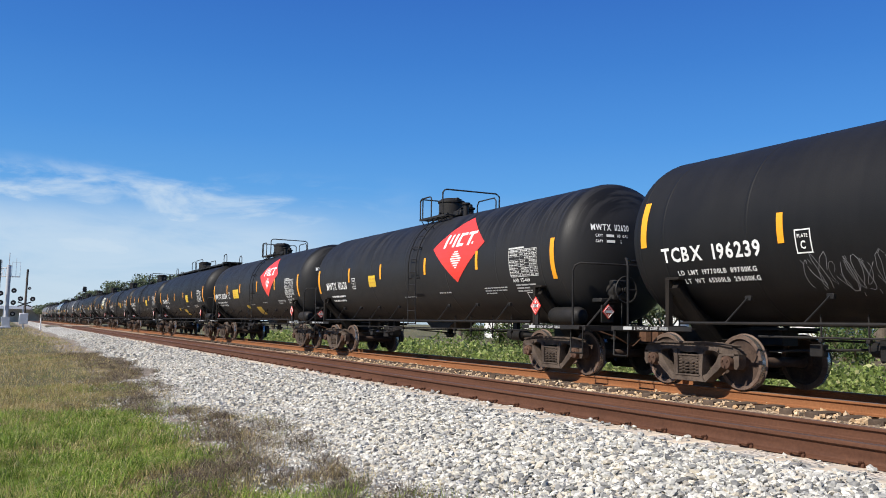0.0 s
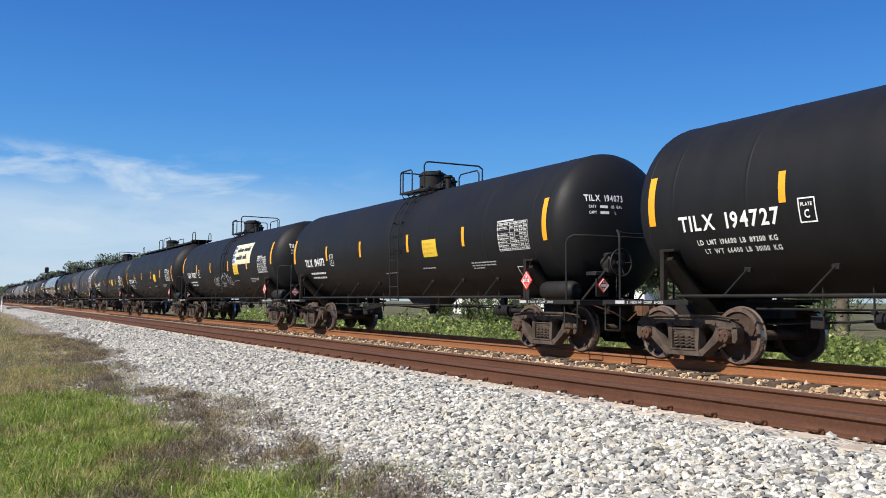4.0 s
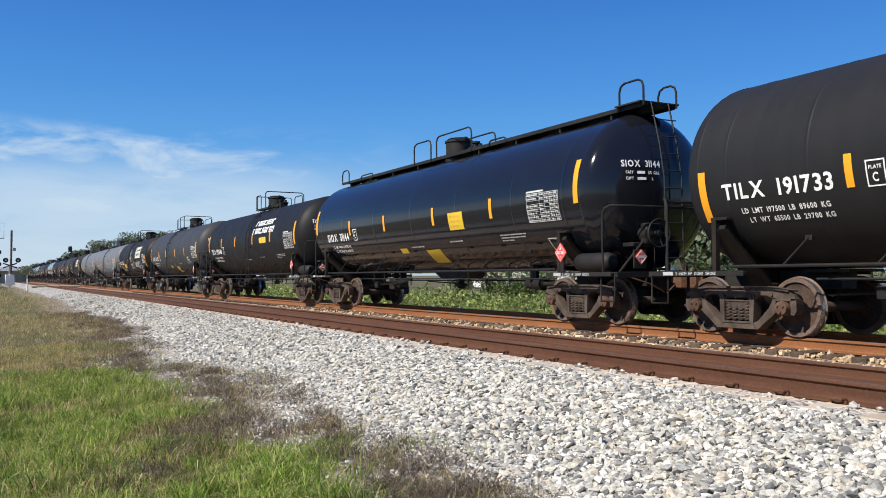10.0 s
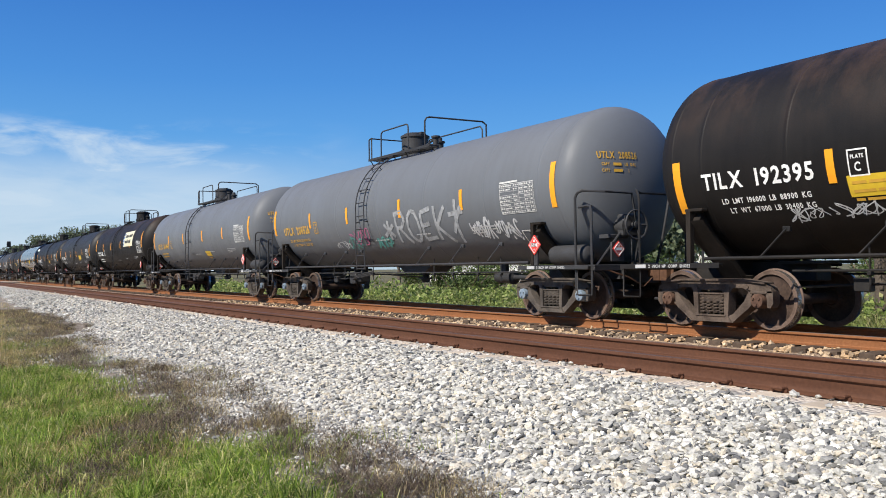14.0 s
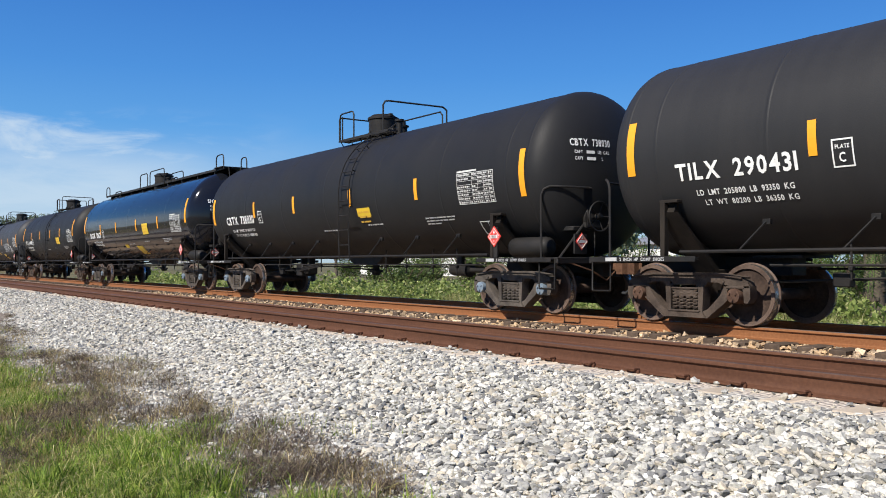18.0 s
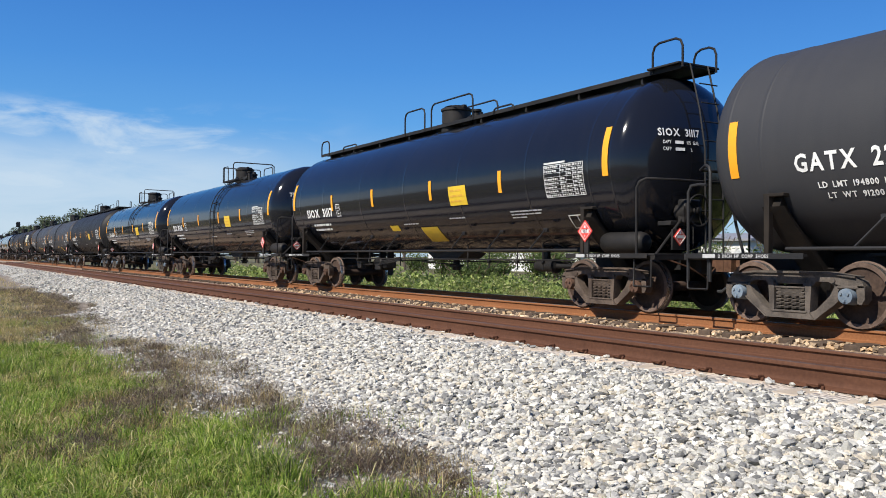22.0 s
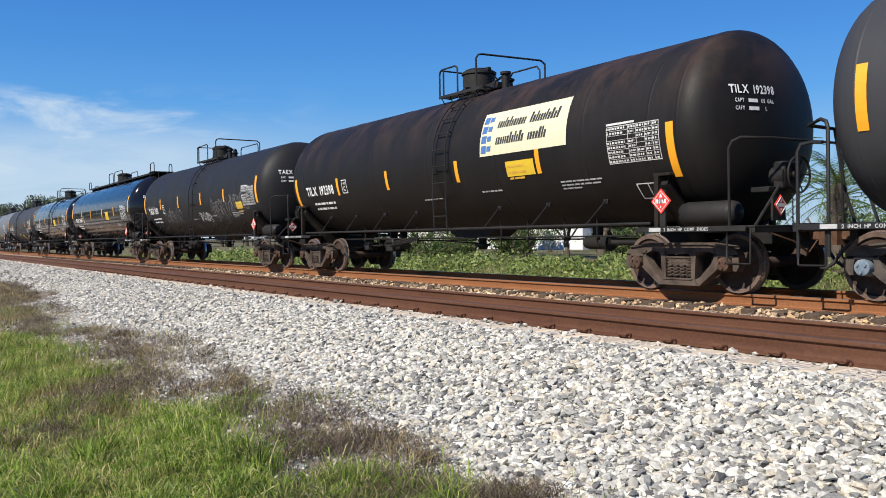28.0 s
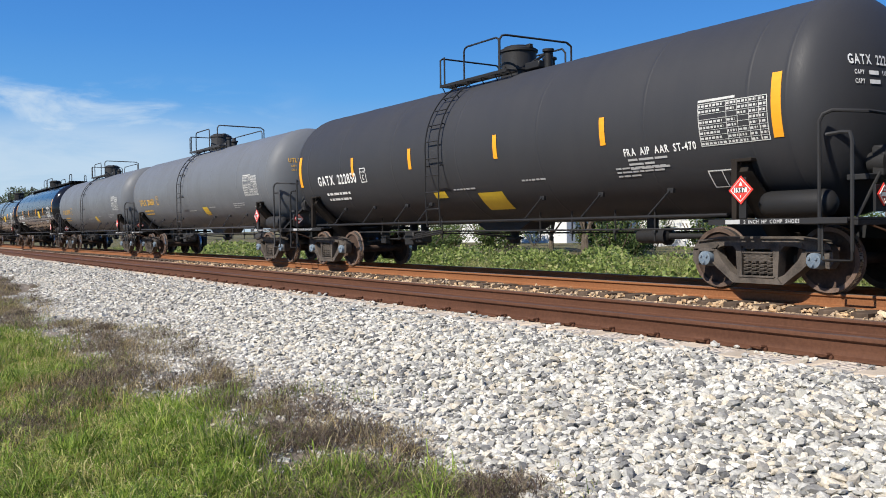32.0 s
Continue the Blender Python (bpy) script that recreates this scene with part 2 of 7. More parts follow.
# ---- mesh tools ----
class Shape:
    """Collects vertices and faces, with a material number for each face."""

    def __init__(self):
        self.v, self.f, self.k = [], [], []

    def add(self, verts, faces, k=0):
        n = len(self.v)
        self.v += [tuple(p) for p in verts]
        self.f += [tuple(i + n for i in f) for f in faces]
        self.k += [k] * len(faces)
        return self

    def box(self, x0, x1, y0, y1, z0, z1, c=0.006, k=0):
        """A box with chamfered edges."""
        lo, hi = (x0, y0, z0), (x1, y1, z1)
        c = min(c, *(0.4 * (h - l) for l, h in zip(lo, hi)))
        verts, index = [], {}
        for corner in ((a, b, d) for a in (0, 1) for b in (0, 1) for d in (0, 1)):
            for axis in range(3):
                p = [(hi if corner[j] else lo)[j] + (0 if j == axis else (-c if corner[j] else c)) for j in range(3)]
                index[corner, axis] = len(verts)
                verts.append(p)
        faces = []
        for axis in range(3):
            u, w = [(1, 2), (2, 0), (0, 1)][axis]
            for s in (0, 1):
                loop = []
                for a, b in ((0, 0), (1, 0), (1, 1), (0, 1)):
                    q = [0, 0, 0]
                    q[axis], q[u], q[w] = s, a, b
                    loop.append(index[tuple(q), axis])
                faces.append(loop if s else loop[::-1])
        for axis in range(3):
            u, w = [(1, 2), (2, 0), (0, 1)][axis]
            for a in (0, 1):
                for b in (0, 1):
                    q0, q1 = [0, 0, 0], [0, 0, 0]
                    q0[u] = q1[u] = a
                    q0[w] = q1[w] = b
                    q1[axis] = 1
                    q0, q1 = tuple(q0), tuple(q1)
                    loop = [index[q0, u], index[q1, u], index[q1, w], index[q0, w]]
                    faces.append(loop if a == b else loop[::-1])
        for corner in ((a, b, d) for a in (0, 1) for b in (0, 1) for d in (0, 1)):
            loop = [index[corner, j] for j in range(3)]
            faces.append(loop if sum(corner) % 2 else loop[::-1])
        return self.add(verts, faces, k)

    def tube(self, points, r, seg=6, k=0, closed=False):
        """A round bar through points, mitred at the bends."""
        pts = [Vector(p) for p in points]
        n = len(pts)
        verts, up = [], None
        for i, p in enumerate(pts):
            a = pts[i] - pts[i - 1] if i or closed else pts[1] - pts[0]
            b = pts[(i + 1) % n] - pts[i] if i < n - 1 or closed else a
            a, b = a.normalized(), b.normalized()
            d = (a + b).normalized()
            if up is None:
                up = Vector((0, 0, 1)) if abs(d.z) < 0.9 else Vector((1, 0, 0))
            side = d.cross(up)
            if side.length < 1e-4:
                side = d.cross(Vector((0, 1, 0)))
            side.normalize()
            up = side.cross(d).normalized()
            grow = min(1 / max(a.dot(d), 0.5), 1.6)
            for j in range(seg):
                t = 2 * math.pi * j / seg
                verts.append(p + (side * math.cos(t) + up * math.sin(t) * (1 if i in (0, n - 1) else grow)) * r)
        faces = []
        for i in range(n if closed else n - 1):
            for j in range(seg):
                a, b = i * seg + j, i * seg + (j + 1) % seg
                c, d = ((i + 1) % n) * seg + (j + 1) % seg, ((i + 1) % n) * seg + j
                faces.append((a, d, c, b))
        if not closed:
            faces += [tuple(range(seg)), tuple(range(n * seg - 1, (n - 1) * seg - 1, -1))]
        return self.add(verts, faces, k)

    def lathe(self, profile, seg=32, axis="x", centre=(0, 0, 0), kinds=None):
        """A turned form; profile of (along, radius)."""
        verts, faces, kk = [], [], []
        for s, r in profile:
            for j in range(seg):
                t = 2 * math.pi * j / seg
                a, b = r * math.cos(t), r * math.sin(t)
                p = {"x": (s, a, b), "y": (b, s, a), "z": (a, b, s)}[axis]
                verts.append([p[i] + centre[i] for i in range(3)])
        n0 = len(self.f)
        for i in range(len(profile) - 1):
            for j in range(seg):
                a, b = i * seg + j, i * seg + (j + 1) % seg
                faces.append((a, b, b + seg, a + seg))
                kk.append(kinds[i] if kinds else 0)
        if profile[0][1] > 1e-5:
            faces.append(tuple(range(seg))[::-1])
            kk.append(kinds[0] if kinds else 0)
        if profile[-1][1] > 1e-5:
            m = (len(profile) - 1) * seg
            faces.append(tuple(range(m, m + seg)))
            kk.append(kinds[-1] if kinds else 0)
        self.add(verts, faces)
        self.k[n0:] = kk
        return self

    def prism(self, outline, lo, hi, axis="y", k=0):
        """A flat outline given depth along an axis."""
        n, verts = len(outline), []
        for d in (lo, hi):
            for a, b in outline:
                verts.append({"y": (a, d, b), "x": (d, a, b), "z": (a, b, d)}[axis])
        faces = [tuple(range(n)), tuple(range(2 * n - 1, n - 1, -1))]
        faces += [(i, i + n, (i + 1) % n + n, (i + 1) % n) for i in range(n)]
        return self.add(verts, faces, k)

    def mesh(self, name, materials, smooth=40):
        me = bpy.data.meshes.new(name)
        me.from_pydata(self.v, [], self.f)
        for m in materials:
            me.materials.append(m)
        if len(materials) > 1:
            me.polygons.foreach_set("material_index", self.k)
        me.validate()
        bm = bmesh.new()
        bm.from_mesh(me)
        bmesh.ops.recalc_face_normals(bm, faces=bm.faces)
        bm.to_mesh(me)
        bm.free()
        if smooth:
            me.polygons.foreach_set("use_smooth", [True] * len(me.polygons))
            me.set_sharp_from_angle(angle=radians(smooth))
        me.update()
        return me


STORE = {}


def part(name, shape, material, parent, label="", at=None, key=None, smooth=40):
    """Link a shape as one mesh under a thing or part. With a key, like pieces share their mesh, and shape may be a function."""
    materials = material if isinstance(material, (list, tuple)) else [material]
    full = (key, *(m.name for m in materials)) if key else None
    if full is None or full not in STORE:
        me = (shape() if callable(shape) else shape).mesh(name, materials, smooth)
        if full:
            STORE[full] = me
    else:
        me = STORE[full]
    ob = new(name, me)
    ob.parent = parent
    if at is not None:
        ob.matrix_basis = at
    if label:
        tagged(ob, label)
    return ob


def grid_object(name, verts, faces, material, parent=None, smooth=False):
    """A large mesh from arrays."""
    me = bpy.data.meshes.new(name)
    verts, faces = np.asarray(verts, dtype=np.float32), np.asarray(faces, dtype=np.int32)
    me.vertices.add(len(verts))
    me.vertices.foreach_set("co", verts.ravel())
    w = faces.shape[1]
    me.loops.add(faces.size)
    me.loops.foreach_set("vertex_index", faces.ravel())
    me.polygons.add(len(faces))
    me.polygons.foreach_set("loop_start", np.arange(0, faces.size, w, dtype=np.int32))
    if smooth:
        me.polygons.foreach_set("use_smooth", np.ones(len(faces), dtype=bool))
    for m in material if isinstance(material, (list, tuple)) else [material]:
        me.materials.append(m)
    me.update(calc_edges=True)
    me.validate()
    if not smooth:
        me.shade_flat()
    ob = new(name, me)
    ob.parent = parent
    return ob

# ---- lettering: outlines of the built-in font, laid on round walls ----
GLYPHS = {}


def load_glyphs(chars):
    made = []
    for ch in chars:
        cu = bpy.data.curves.new("glyph", "FONT")
        cu.body, cu.size, cu.resolution_u, cu.offset = ch, 1.0, 2, 0.026
        made.append((ch, new("glyph", cu)))
    dg = bpy.context.evaluated_depsgraph_get()
    for ch, ob in made:
        me = ob.evaluated_get(dg).to_mesh()
        GLYPHS[ch] = ([(v.co.x, v.co.y) for v in me.vertices], [tuple(p.vertices) for p in me.polygons])
        ob.evaluated_get(dg).to_mesh_clear()
    for ch, ob in made:
        cu = ob.data
        bpy.data.objects.remove(ob)
        bpy.data.curves.remove(cu)


load_glyphs("ABCDEFGHIKLMNOPRSTUWXIY0123456789-")
CAP = max(p[1] for p in GLYPHS["H"][0])


def lettering(text, height, width=None, slant=0.0):
    """Flat outlines (u to the right, v up) of a line of text of that cap height, squeezed into width."""
    verts, faces, pen = [], [], 0.0
    for ch in text:
        if ch == " ":
            pen += 0.62
            continue
        g, fs = GLYPHS[ch]
        lo, hi = min(p[0] for p in g), max(p[0] for p in g)
        n = len(verts)
        verts += [(pen + p[0] - lo + slant * p[1], p[1]) for p in g]
        faces += [tuple(i + n for i in f) for f in fs]
        pen += hi - lo + (0.16 if ch == "1" or ch == "I" else 0.11)
    s = height / CAP
    w = width / (pen * s) if width else 1.0
    return [(u * s * w, v * s) for u, v in verts], faces


def bar(u0, u1, v0, v1, lean=0.0):
    """A patch in strips, narrow enough to follow a round wall."""
    n = max(1, math.ceil((v1 - v0) / 0.12))
    verts, faces = [], []
    for i in range(n + 1):
        v = v0 + (v1 - v0) * i / n
        s = lean * (v - v0)
        verts += [(u0 + s, v), (u1 + s, v)]
        if i:
            faces.append((2 * i - 2, 2 * i - 1, 2 * i + 1, 2 * i))
    return verts, faces


class Flat:
    """Flat art (u, v) that is then wrapped on a tank wall."""

    def __init__(self):
        self.v, self.f = [], []

    def put(self, art, u=0.0, v=0.0):
        verts, faces = (art.v, art.f) if isinstance(art, Flat) else art
        n = len(self.v)
        self.v += [(a + u, b + v) for a, b in verts]
        self.f += [tuple(i + n for i in f) for f in faces]
        return self

    def outline(self, u0, u1, v0, v1, t, lean=0.0):
        h = v1 - v0
        self.put(bar(u0, u0 + t, v0, v1, lean)).put(bar(u1 - t, u1, v0, v1, lean))
        self.put(bar(u0, u1, v0, v0 + t)).put(bar(u0 + lean * h, u1 + lean * h, v1 - t, v1))
        return self

    def stroke(self, pts, w):
        """A ribbon through points."""
        for (a, b), (c, d) in zip(pts, pts[1:]):
            l = math.hypot(c - a, d - b) or 1.0
            nx, ny = -(d - b) / l * w / 2, (c - a) / l * w / 2
            n = len(self.v)
            self.v += [(a + nx, b + ny), (a - nx, b - ny), (c - nx, d - ny), (c + nx, d + ny)]
            self.f.append((n, n + 1, n + 2, n + 3))
        return self

    def on_tank(self, r, zc, out=0.009):
        s = Shape()
        s.add([(u, -(r + out) * math.cos((v - zc) / r), zc + (r + out) * math.sin((v - zc) / r)) for u, v in self.v], self.f)
        return s

    def on_head(self, x0, depth, r, zc, out=0.012):
        s, vs = Shape(), []
        for u, v in self.v:
            k = max(0.0, 1 - (u * u + (v - zc) ** 2) / (r * r))
            vs.append((x0 + depth * math.sqrt(k) + out, u, v))
        s.add(vs, self.f)
        return s


def scribble(seed, u0, u1, v0, v1, strokes, w, loose=0.35):
    """Quick looping strokes, in a row, that spell nothing."""
    rng = random.Random(seed)
    art = Flat()
    step = (u1 - u0) / strokes
    for i in range(strokes):
        cu, pts = u0 + step * (i + 0.5), []
        a, b = rng.uniform(0, 6.28), rng.choice((1, 1, 2, 3))
        ru, rv = step * rng.uniform(0.4, 0.8), (v1 - v0) * rng.uniform(0.25, 0.5)
        cv = (v0 + v1) / 2 + rng.uniform(-1, 1) * (v1 - v0) * 0.12
        turn = rng.uniform(0.5, 1.1)
        for j in range(15):
            t = j / 14 * 6.28 * turn
            pts.append((cu + ru * math.cos(a + t) + loose * step * math.sin(b * t), cv + rv * math.sin(a + b * t * 0.7)))
        art.stroke(pts, w * rng.uniform(0.7, 1.2))
        if rng.random() < 0.6:
            x = cu + rng.uniform(-1, 1) * step * 0.4
            art.stroke([(x, cv + rv), (x + rng.uniform(-0.1, 0.3), cv - rv * 1.3)], w)
    return art


# ---- parts of a tank car (x along the track, z from the rail head) ----
TANK_END, HEAD = 7.6, 0.72
TRUCK_X, AXLE, WHEEL_R = 6.82, 0.889, 0.457


def tank_shape(r, zc, end=TANK_END):
    prof = []
    for i in range(14):
        t = i / 14 * math.pi / 2
        prof.append((-end - HEAD * math.cos(t), r * math.sin(t)))
    for s in (0.03 - end, 0.62 - end, -5.1, -2.55, 0.0, 2.55, 5.1, end - 0.62, end - 0.03):
        prof += [(s - 0.06, r), (s - 0.02, r), (s - 0.009, r + 0.005), (s + 0.009, r + 0.005), (s + 0.02, r), (s + 0.029, r)]
    for i in range(13, -1, -1):
        t = i / 14 * math.pi / 2
        prof.append((end + HEAD * math.cos(t), r * math.sin(t)))
    return Shape().lathe(prof, 56, "x", (0, 0, zc))


def side_frame_shape():
    """Cast side frame: a truss with a bowed top, sloping tension arms, columns beside the springs and jaws over the bearings."""
    s = Shape()
    t0, t1 = -1.12, -0.96
    s.prism([(-1.13, 0.58), (-1.10, 0.66), (-1.0, 0.715), (-0.60, 0.765), (0.60, 0.765), (1.0, 0.715), (1.10, 0.66), (1.13, 0.58),
             (1.05, 0.575), (0.74, 0.585), (0.60, 0.645), (-0.60, 0.645), (-0.74, 0.585), (-1.05, 0.575)], t0, t1)
    # flange along the top, and the rolled edge that runs down to the spring seat
    s.prism([(-1.02, 0.705), (-0.60, 0.755), (0.60, 0.755), (1.02, 0.705), (1.02, 0.73), (0.60, 0.785), (-0.60, 0.785), (-1.02, 0.73)], t0 - 0.035, t1 + 0.03)
    for q in (-1, 1):
        s.prism([(q * 1.135, 0.60), (q * 1.14, 0.42), (q * 1.09, 0.35), (q * 1.035, 0.36), (q * 1.03, 0.50), (q * 1.0, 0.60)], t0, t1)
        s.prism([(q * 0.80, 0.60), (q * 0.755, 0.52), (q * 0.75, 0.40), (q * 0.69, 0.335), (q * 0.52, 0.21), (q * 0.40, 0.115), (q * 0.30, 0.115),
                 (q * 0.31, 0.20), (q * 0.42, 0.245), (q * 0.63, 0.45), (q * 0.70, 0.58), (q * 0.69, 0.62)], t0, t1)
        s.prism([(q * 0.755, 0.405), (q * 0.69, 0.345), (q * 0.52, 0.22), (q * 0.40, 0.125), (q * 0.395, 0.115), (q * 0.41, 0.105), (q * 0.53, 0.20), (q * 0.70, 0.325), (q * 0.77, 0.39)], t0 - 0.015, t1 + 0.03)
        s.prism([(q * 0.36, 0.66), (q * 0.27, 0.66), (q * 0.255, 0.54), (q * 0.255, 0.20), (q * 0.33, 0.20)], t0 - 0.015, t1)
        s.prism([(q * 0.43, 0.66), (q * 0.345, 0.66), (q * 0.345, 0.56)], t0 + 0.005, t1)
        s.box(q * AXLE - 0.15, q * AXLE + 0.15, t0 - 0.012, t1, 0.555, 0.60, 0.012)
        s.lathe([(t0 - 0.02, 0.0), (t0 - 0.02, 0.028), (t0 + 0.01, 0.03), (t0 + 0.01, 0.0)], 8, "y", (q * 0.69, 0, 0.66))
    s.prism([(-0.40, 0.11), (0.40, 0.11), (0.33, 0.20), (-0.33, 0.20)], t0 - 0.03, t1 + 0.03)
    s.box(-0.29, 0.29, t0 - 0.045, t1 + 0.02, 0.192, 0.222, 0.008)
    # end of the bolster in its window, over the springs
    s.box(-0.25, 0.25, t0 - 0.02, t1, 0.535, 0.565, 0.008)
    s.box(-0.25, 0.25, t0 + 0.005, t1, 0.60, 0.66, 0.01)
    for x in (-0.24, 0.24):
        s.box(x - 0.025, x + 0.025, t0 - 0.005, t1, 0.555, 0.61, 0.005)
    return s


def spring_shape():
    pts = []
    for i in range(37):
        t = i / 36
        a = t * 2 * math.pi * 6
        pts.append((0.062 * math.cos(a), 0.062 * math.sin(a), 0.225 + 0.31 * t))
    return Shape().tube(pts, 0.017, 4)


def wheel_shape(side):
    """Wheel turned on y: flange inboard, dished plate and hub."""
    q = side
    prof = [(-0.07, 0.0), (-0.085, 0.07), (-0.085, 0.135), (-0.035, 0.165), (-0.012, 0.27), (-0.03, 0.375), (-0.062, 0.392), (-0.066, 0.452),
            (-0.06, WHEEL_R), (0.03, WHEEL_R + 0.004), (0.045, 0.483), (0.065, 0.48), (0.072, 0.45), (0.068, 0.39), (0.04, 0.375), (0.02, 0.27),
            (0.04, 0.165), (0.085, 0.135), (0.085, 0.0)]
    kinds = [1, 1, 1, 1, 1, 1, 0, 0, 2, 0, 0, 0, 0, 1, 1, 1, 1, 1]
    return Shape().lathe([(a * -q, r) for a, r in prof], 40, "y", (0, 0, 0), kinds)


def axle_shape():
    return Shape().lathe([(-1.02, 0.0), (-1.02, 0.075), (-0.9, 0.075), (-0.86, 0.10), (-0.66, 0.105), (-0.5, 0.083), (0.5, 0.083), (0.66, 0.105),
                          (0.86, 0.10), (0.9, 0.075), (1.02, 0.075), (1.02, 0.0)], 18, "y")


def cap_shape():
    s = Shape().lathe([(-1.185, 0.0), (-1.185, 0.07), (-1.172, 0.105), (-1.10, 0.112), (-0.99, 0.125), (-0.99, 0.0)], 20, "y")
    for j in range(3):
        a = j * 2.094 + 0.5
        s.lathe([(-1.205, 0.0), (-1.205, 0.02), (-1.18, 0.022), (-1.18, 0.0)], 6, "y", (0.06 * math.cos(a), 0, 0.06 * math.sin(a)))
    return s


def adapter_shape():
    return Shape().prism([(-0.15, 0.12), (-0.13, 0.05), (-0.155, -0.02), (-0.12, -0.02), (-0.09, 0.075), (0.09, 0.075), (0.12, -0.02),
                          (0.155, -0.02), (0.13, 0.05), (0.15, 0.12)], -1.08, -0.95)


def bolster_shape():
    s = Shape().prism([(-1.12, 0.545), (-1.12, 0.43), (-0.8, 0.36), (0.8, 0.36), (1.12, 0.43), (1.12, 0.545), (0.6, 0.66), (-0.6, 0.66)], -0.2, 0.2, "x")
    s.lathe([(0.66, 0.0), (0.66, 0.2), (0.74, 0.2), (0.74, 0.0)], 16, "z")
    return s


def brake_beam_shape(q):
    s = Shape().tube([(q * 0.34, -0.72, 0.36), (q * 0.34, 0.72, 0.36)], 0.035, 6)
    for y in (-0.75, 0.75):
        s.prism([(q * 0.36, 0.20), (q * 0.43, 0.22), (q * 0.415, 0.36), (q * 0.43, 0.50), (q * 0.36, 0.52)], y - 0.045, y + 0.045)
    return s


def saddle_shape(r, zc):
    """Body bolster in the plane across the car: arms that cradle the tank."""
    s = Shape()
    a0, a1 = math.asin((1.86 - zc) / r), math.asin((1.86 - zc) / r)
    arc = []
    for i in range(13):
        t = math.pi + a0 * -1 + (math.pi + 2 * a0) * i / 12
        arc.append((r * 0.99 * math.cos(t), zc + r * 0.99 * math.sin(t)))
    low = [(1.47, 1.66), (0.62, 0.80), (-0.62, 0.80), (-1.47, 1.66)]
    s.prism(arc + (low if arc[-1][0] > 0 else low[::-1]), -0.07, 0.07, "x")
    for q in (-1, 1):
        s.box(-0.17, 0.17, q * 1.43 - 0.07, q * 1.43 + 0.07, 1.84, 1.89, 0.008)
        s.prism([(q * 1.50, 1.70), (q * 1.44, 1.62), (q * 0.58, 0.76), (q * 0.52, 0.84)], -0.19, 0.19, "x")
    s.box(-0.19, 0.19, -0.6, 0.6, 0.75, 0.83, 0.01)
    for q in (-1, 1):
        s.box(-0.15, -0.06, q * 1.46 - 0.05, q * 1.46 + 0.05, 1.02, 1.86, 0.008)
    return s


def sill_shape():
    s = Shape().box(5.6, 8.35, -0.19, 0.19, 0.74, 1.04, 0.012)
    s.box(8.28, 8.42, -0.26, 0.26, 0.68, 1.06, 0.015)
    s.box(5.3, 6.1, -0.42, 0.42, 1.0, 1.05, 0.008)
    return s


def coupler_shape():
    s = Shape().box(8.3, 8.66, -0.07, 0.07, 0.80, 0.94, 0.015)
    s.prism([(8.62, -0.13), (8.72, -0.17), (8.80, -0.16), (8.84, -0.06), (8.79, 0.02), (8.74, 0.04), (8.76, 0.12), (8.84, 0.15), (8.80, 0.19), (8.66, 0.17)], 0.73, 1.01, "z")
    s.tube([(8.55, -0.05, 0.80), (8.60, -0.35, 0.62), (8.62, -0.75, 0.80), (8.45, -1.2, 0.96)], 0.014, 5)
    return s


def air_hose_shape():
    return Shape().tube([(8.38, 0.25, 0.78), (8.5, 0.28, 0.66), (8.62, 0.30, 0.48), (8.74, 0.30, 0.40), (8.84, 0.28, 0.40)], 0.026, 7)


def end_deck_shape():
    s = Shape().box(7.92, 8.5, -1.47, 1.47, 1.0, 1.035, 0.006)
    s.box(8.44, 8.5, -1.47, 1.47, 0.93, 1.0, 0.006)
    for y in (-1.44, 1.38):
        s.box(7.6, 8.5, y, y + 0.06, 0.94, 1.0, 0.006)
    return s


def side_walk_shape():
    return Shape().box(6.3, 8.4, -1.53, -1.45, 0.985, 1.02, 0.005).box(6.3, 8.4, -1.545, -1.53, 0.955, 1.035, 0.003)


def end_rail_shape(kind):
    r = 0.021
    s = Shape()
    if kind == 0:
        s.tube([(8.05, -1.44, 1.03), (8.05, -1.44, 2.16), (8.1, -1.42, 2.26), (8.2, -1.36, 2.31), (8.47, -1.0, 2.29), (8.47, 1.0, 2.29), (8.2, 1.36, 2.31),
                (8.1, 1.42, 2.26), (8.05, 1.44, 2.16), (8.05, 1.44, 1.03)], r, 7)
    else:
        for q in (-1, 1):
            s.tube([(7.98, q * 1.46, 0.6), (7.98, q * 1.46, 2.28), (8.02, q * 1.44, 2.37), (8.12, q * 1.40, 2.41), (8.45, q * 1.15, 2.38), (8.47, q * 0.5, 2.37), (8.45, q * 0.3, 1.5), (8.3, q * 0.3, 1.03)], r + 0.004, 7)
            s.tube([(8.42, q * 1.46, 0.6), (8.42, q * 1.46, 2.0), (8.38, q * 1.44, 2.1), (8.25, q * 1.4, 2.12), (8.06, q * 1.45, 2.1)], r + 0.004, 7)
    return s


def stay_shape():
    return Shape().tube([(8.42, -1.35, 1.03), (8.38, -0.72, 1.62)], 0.022, 6)


def step_shape():
    s = Shape()
    s.tube([(8.02, -1.46, 1.0), (8.02, -1.47, 0.50), (8.04, -1.47, 0.48), (8.40, -1.47, 0.48), (8.42, -1.47, 0.50), (8.42, -1.46, 1.0)], 0.016, 5)
    s.box(8.03, 8.41, -1.50, -1.44, 0.48, 0.495, 0.003)
    return s


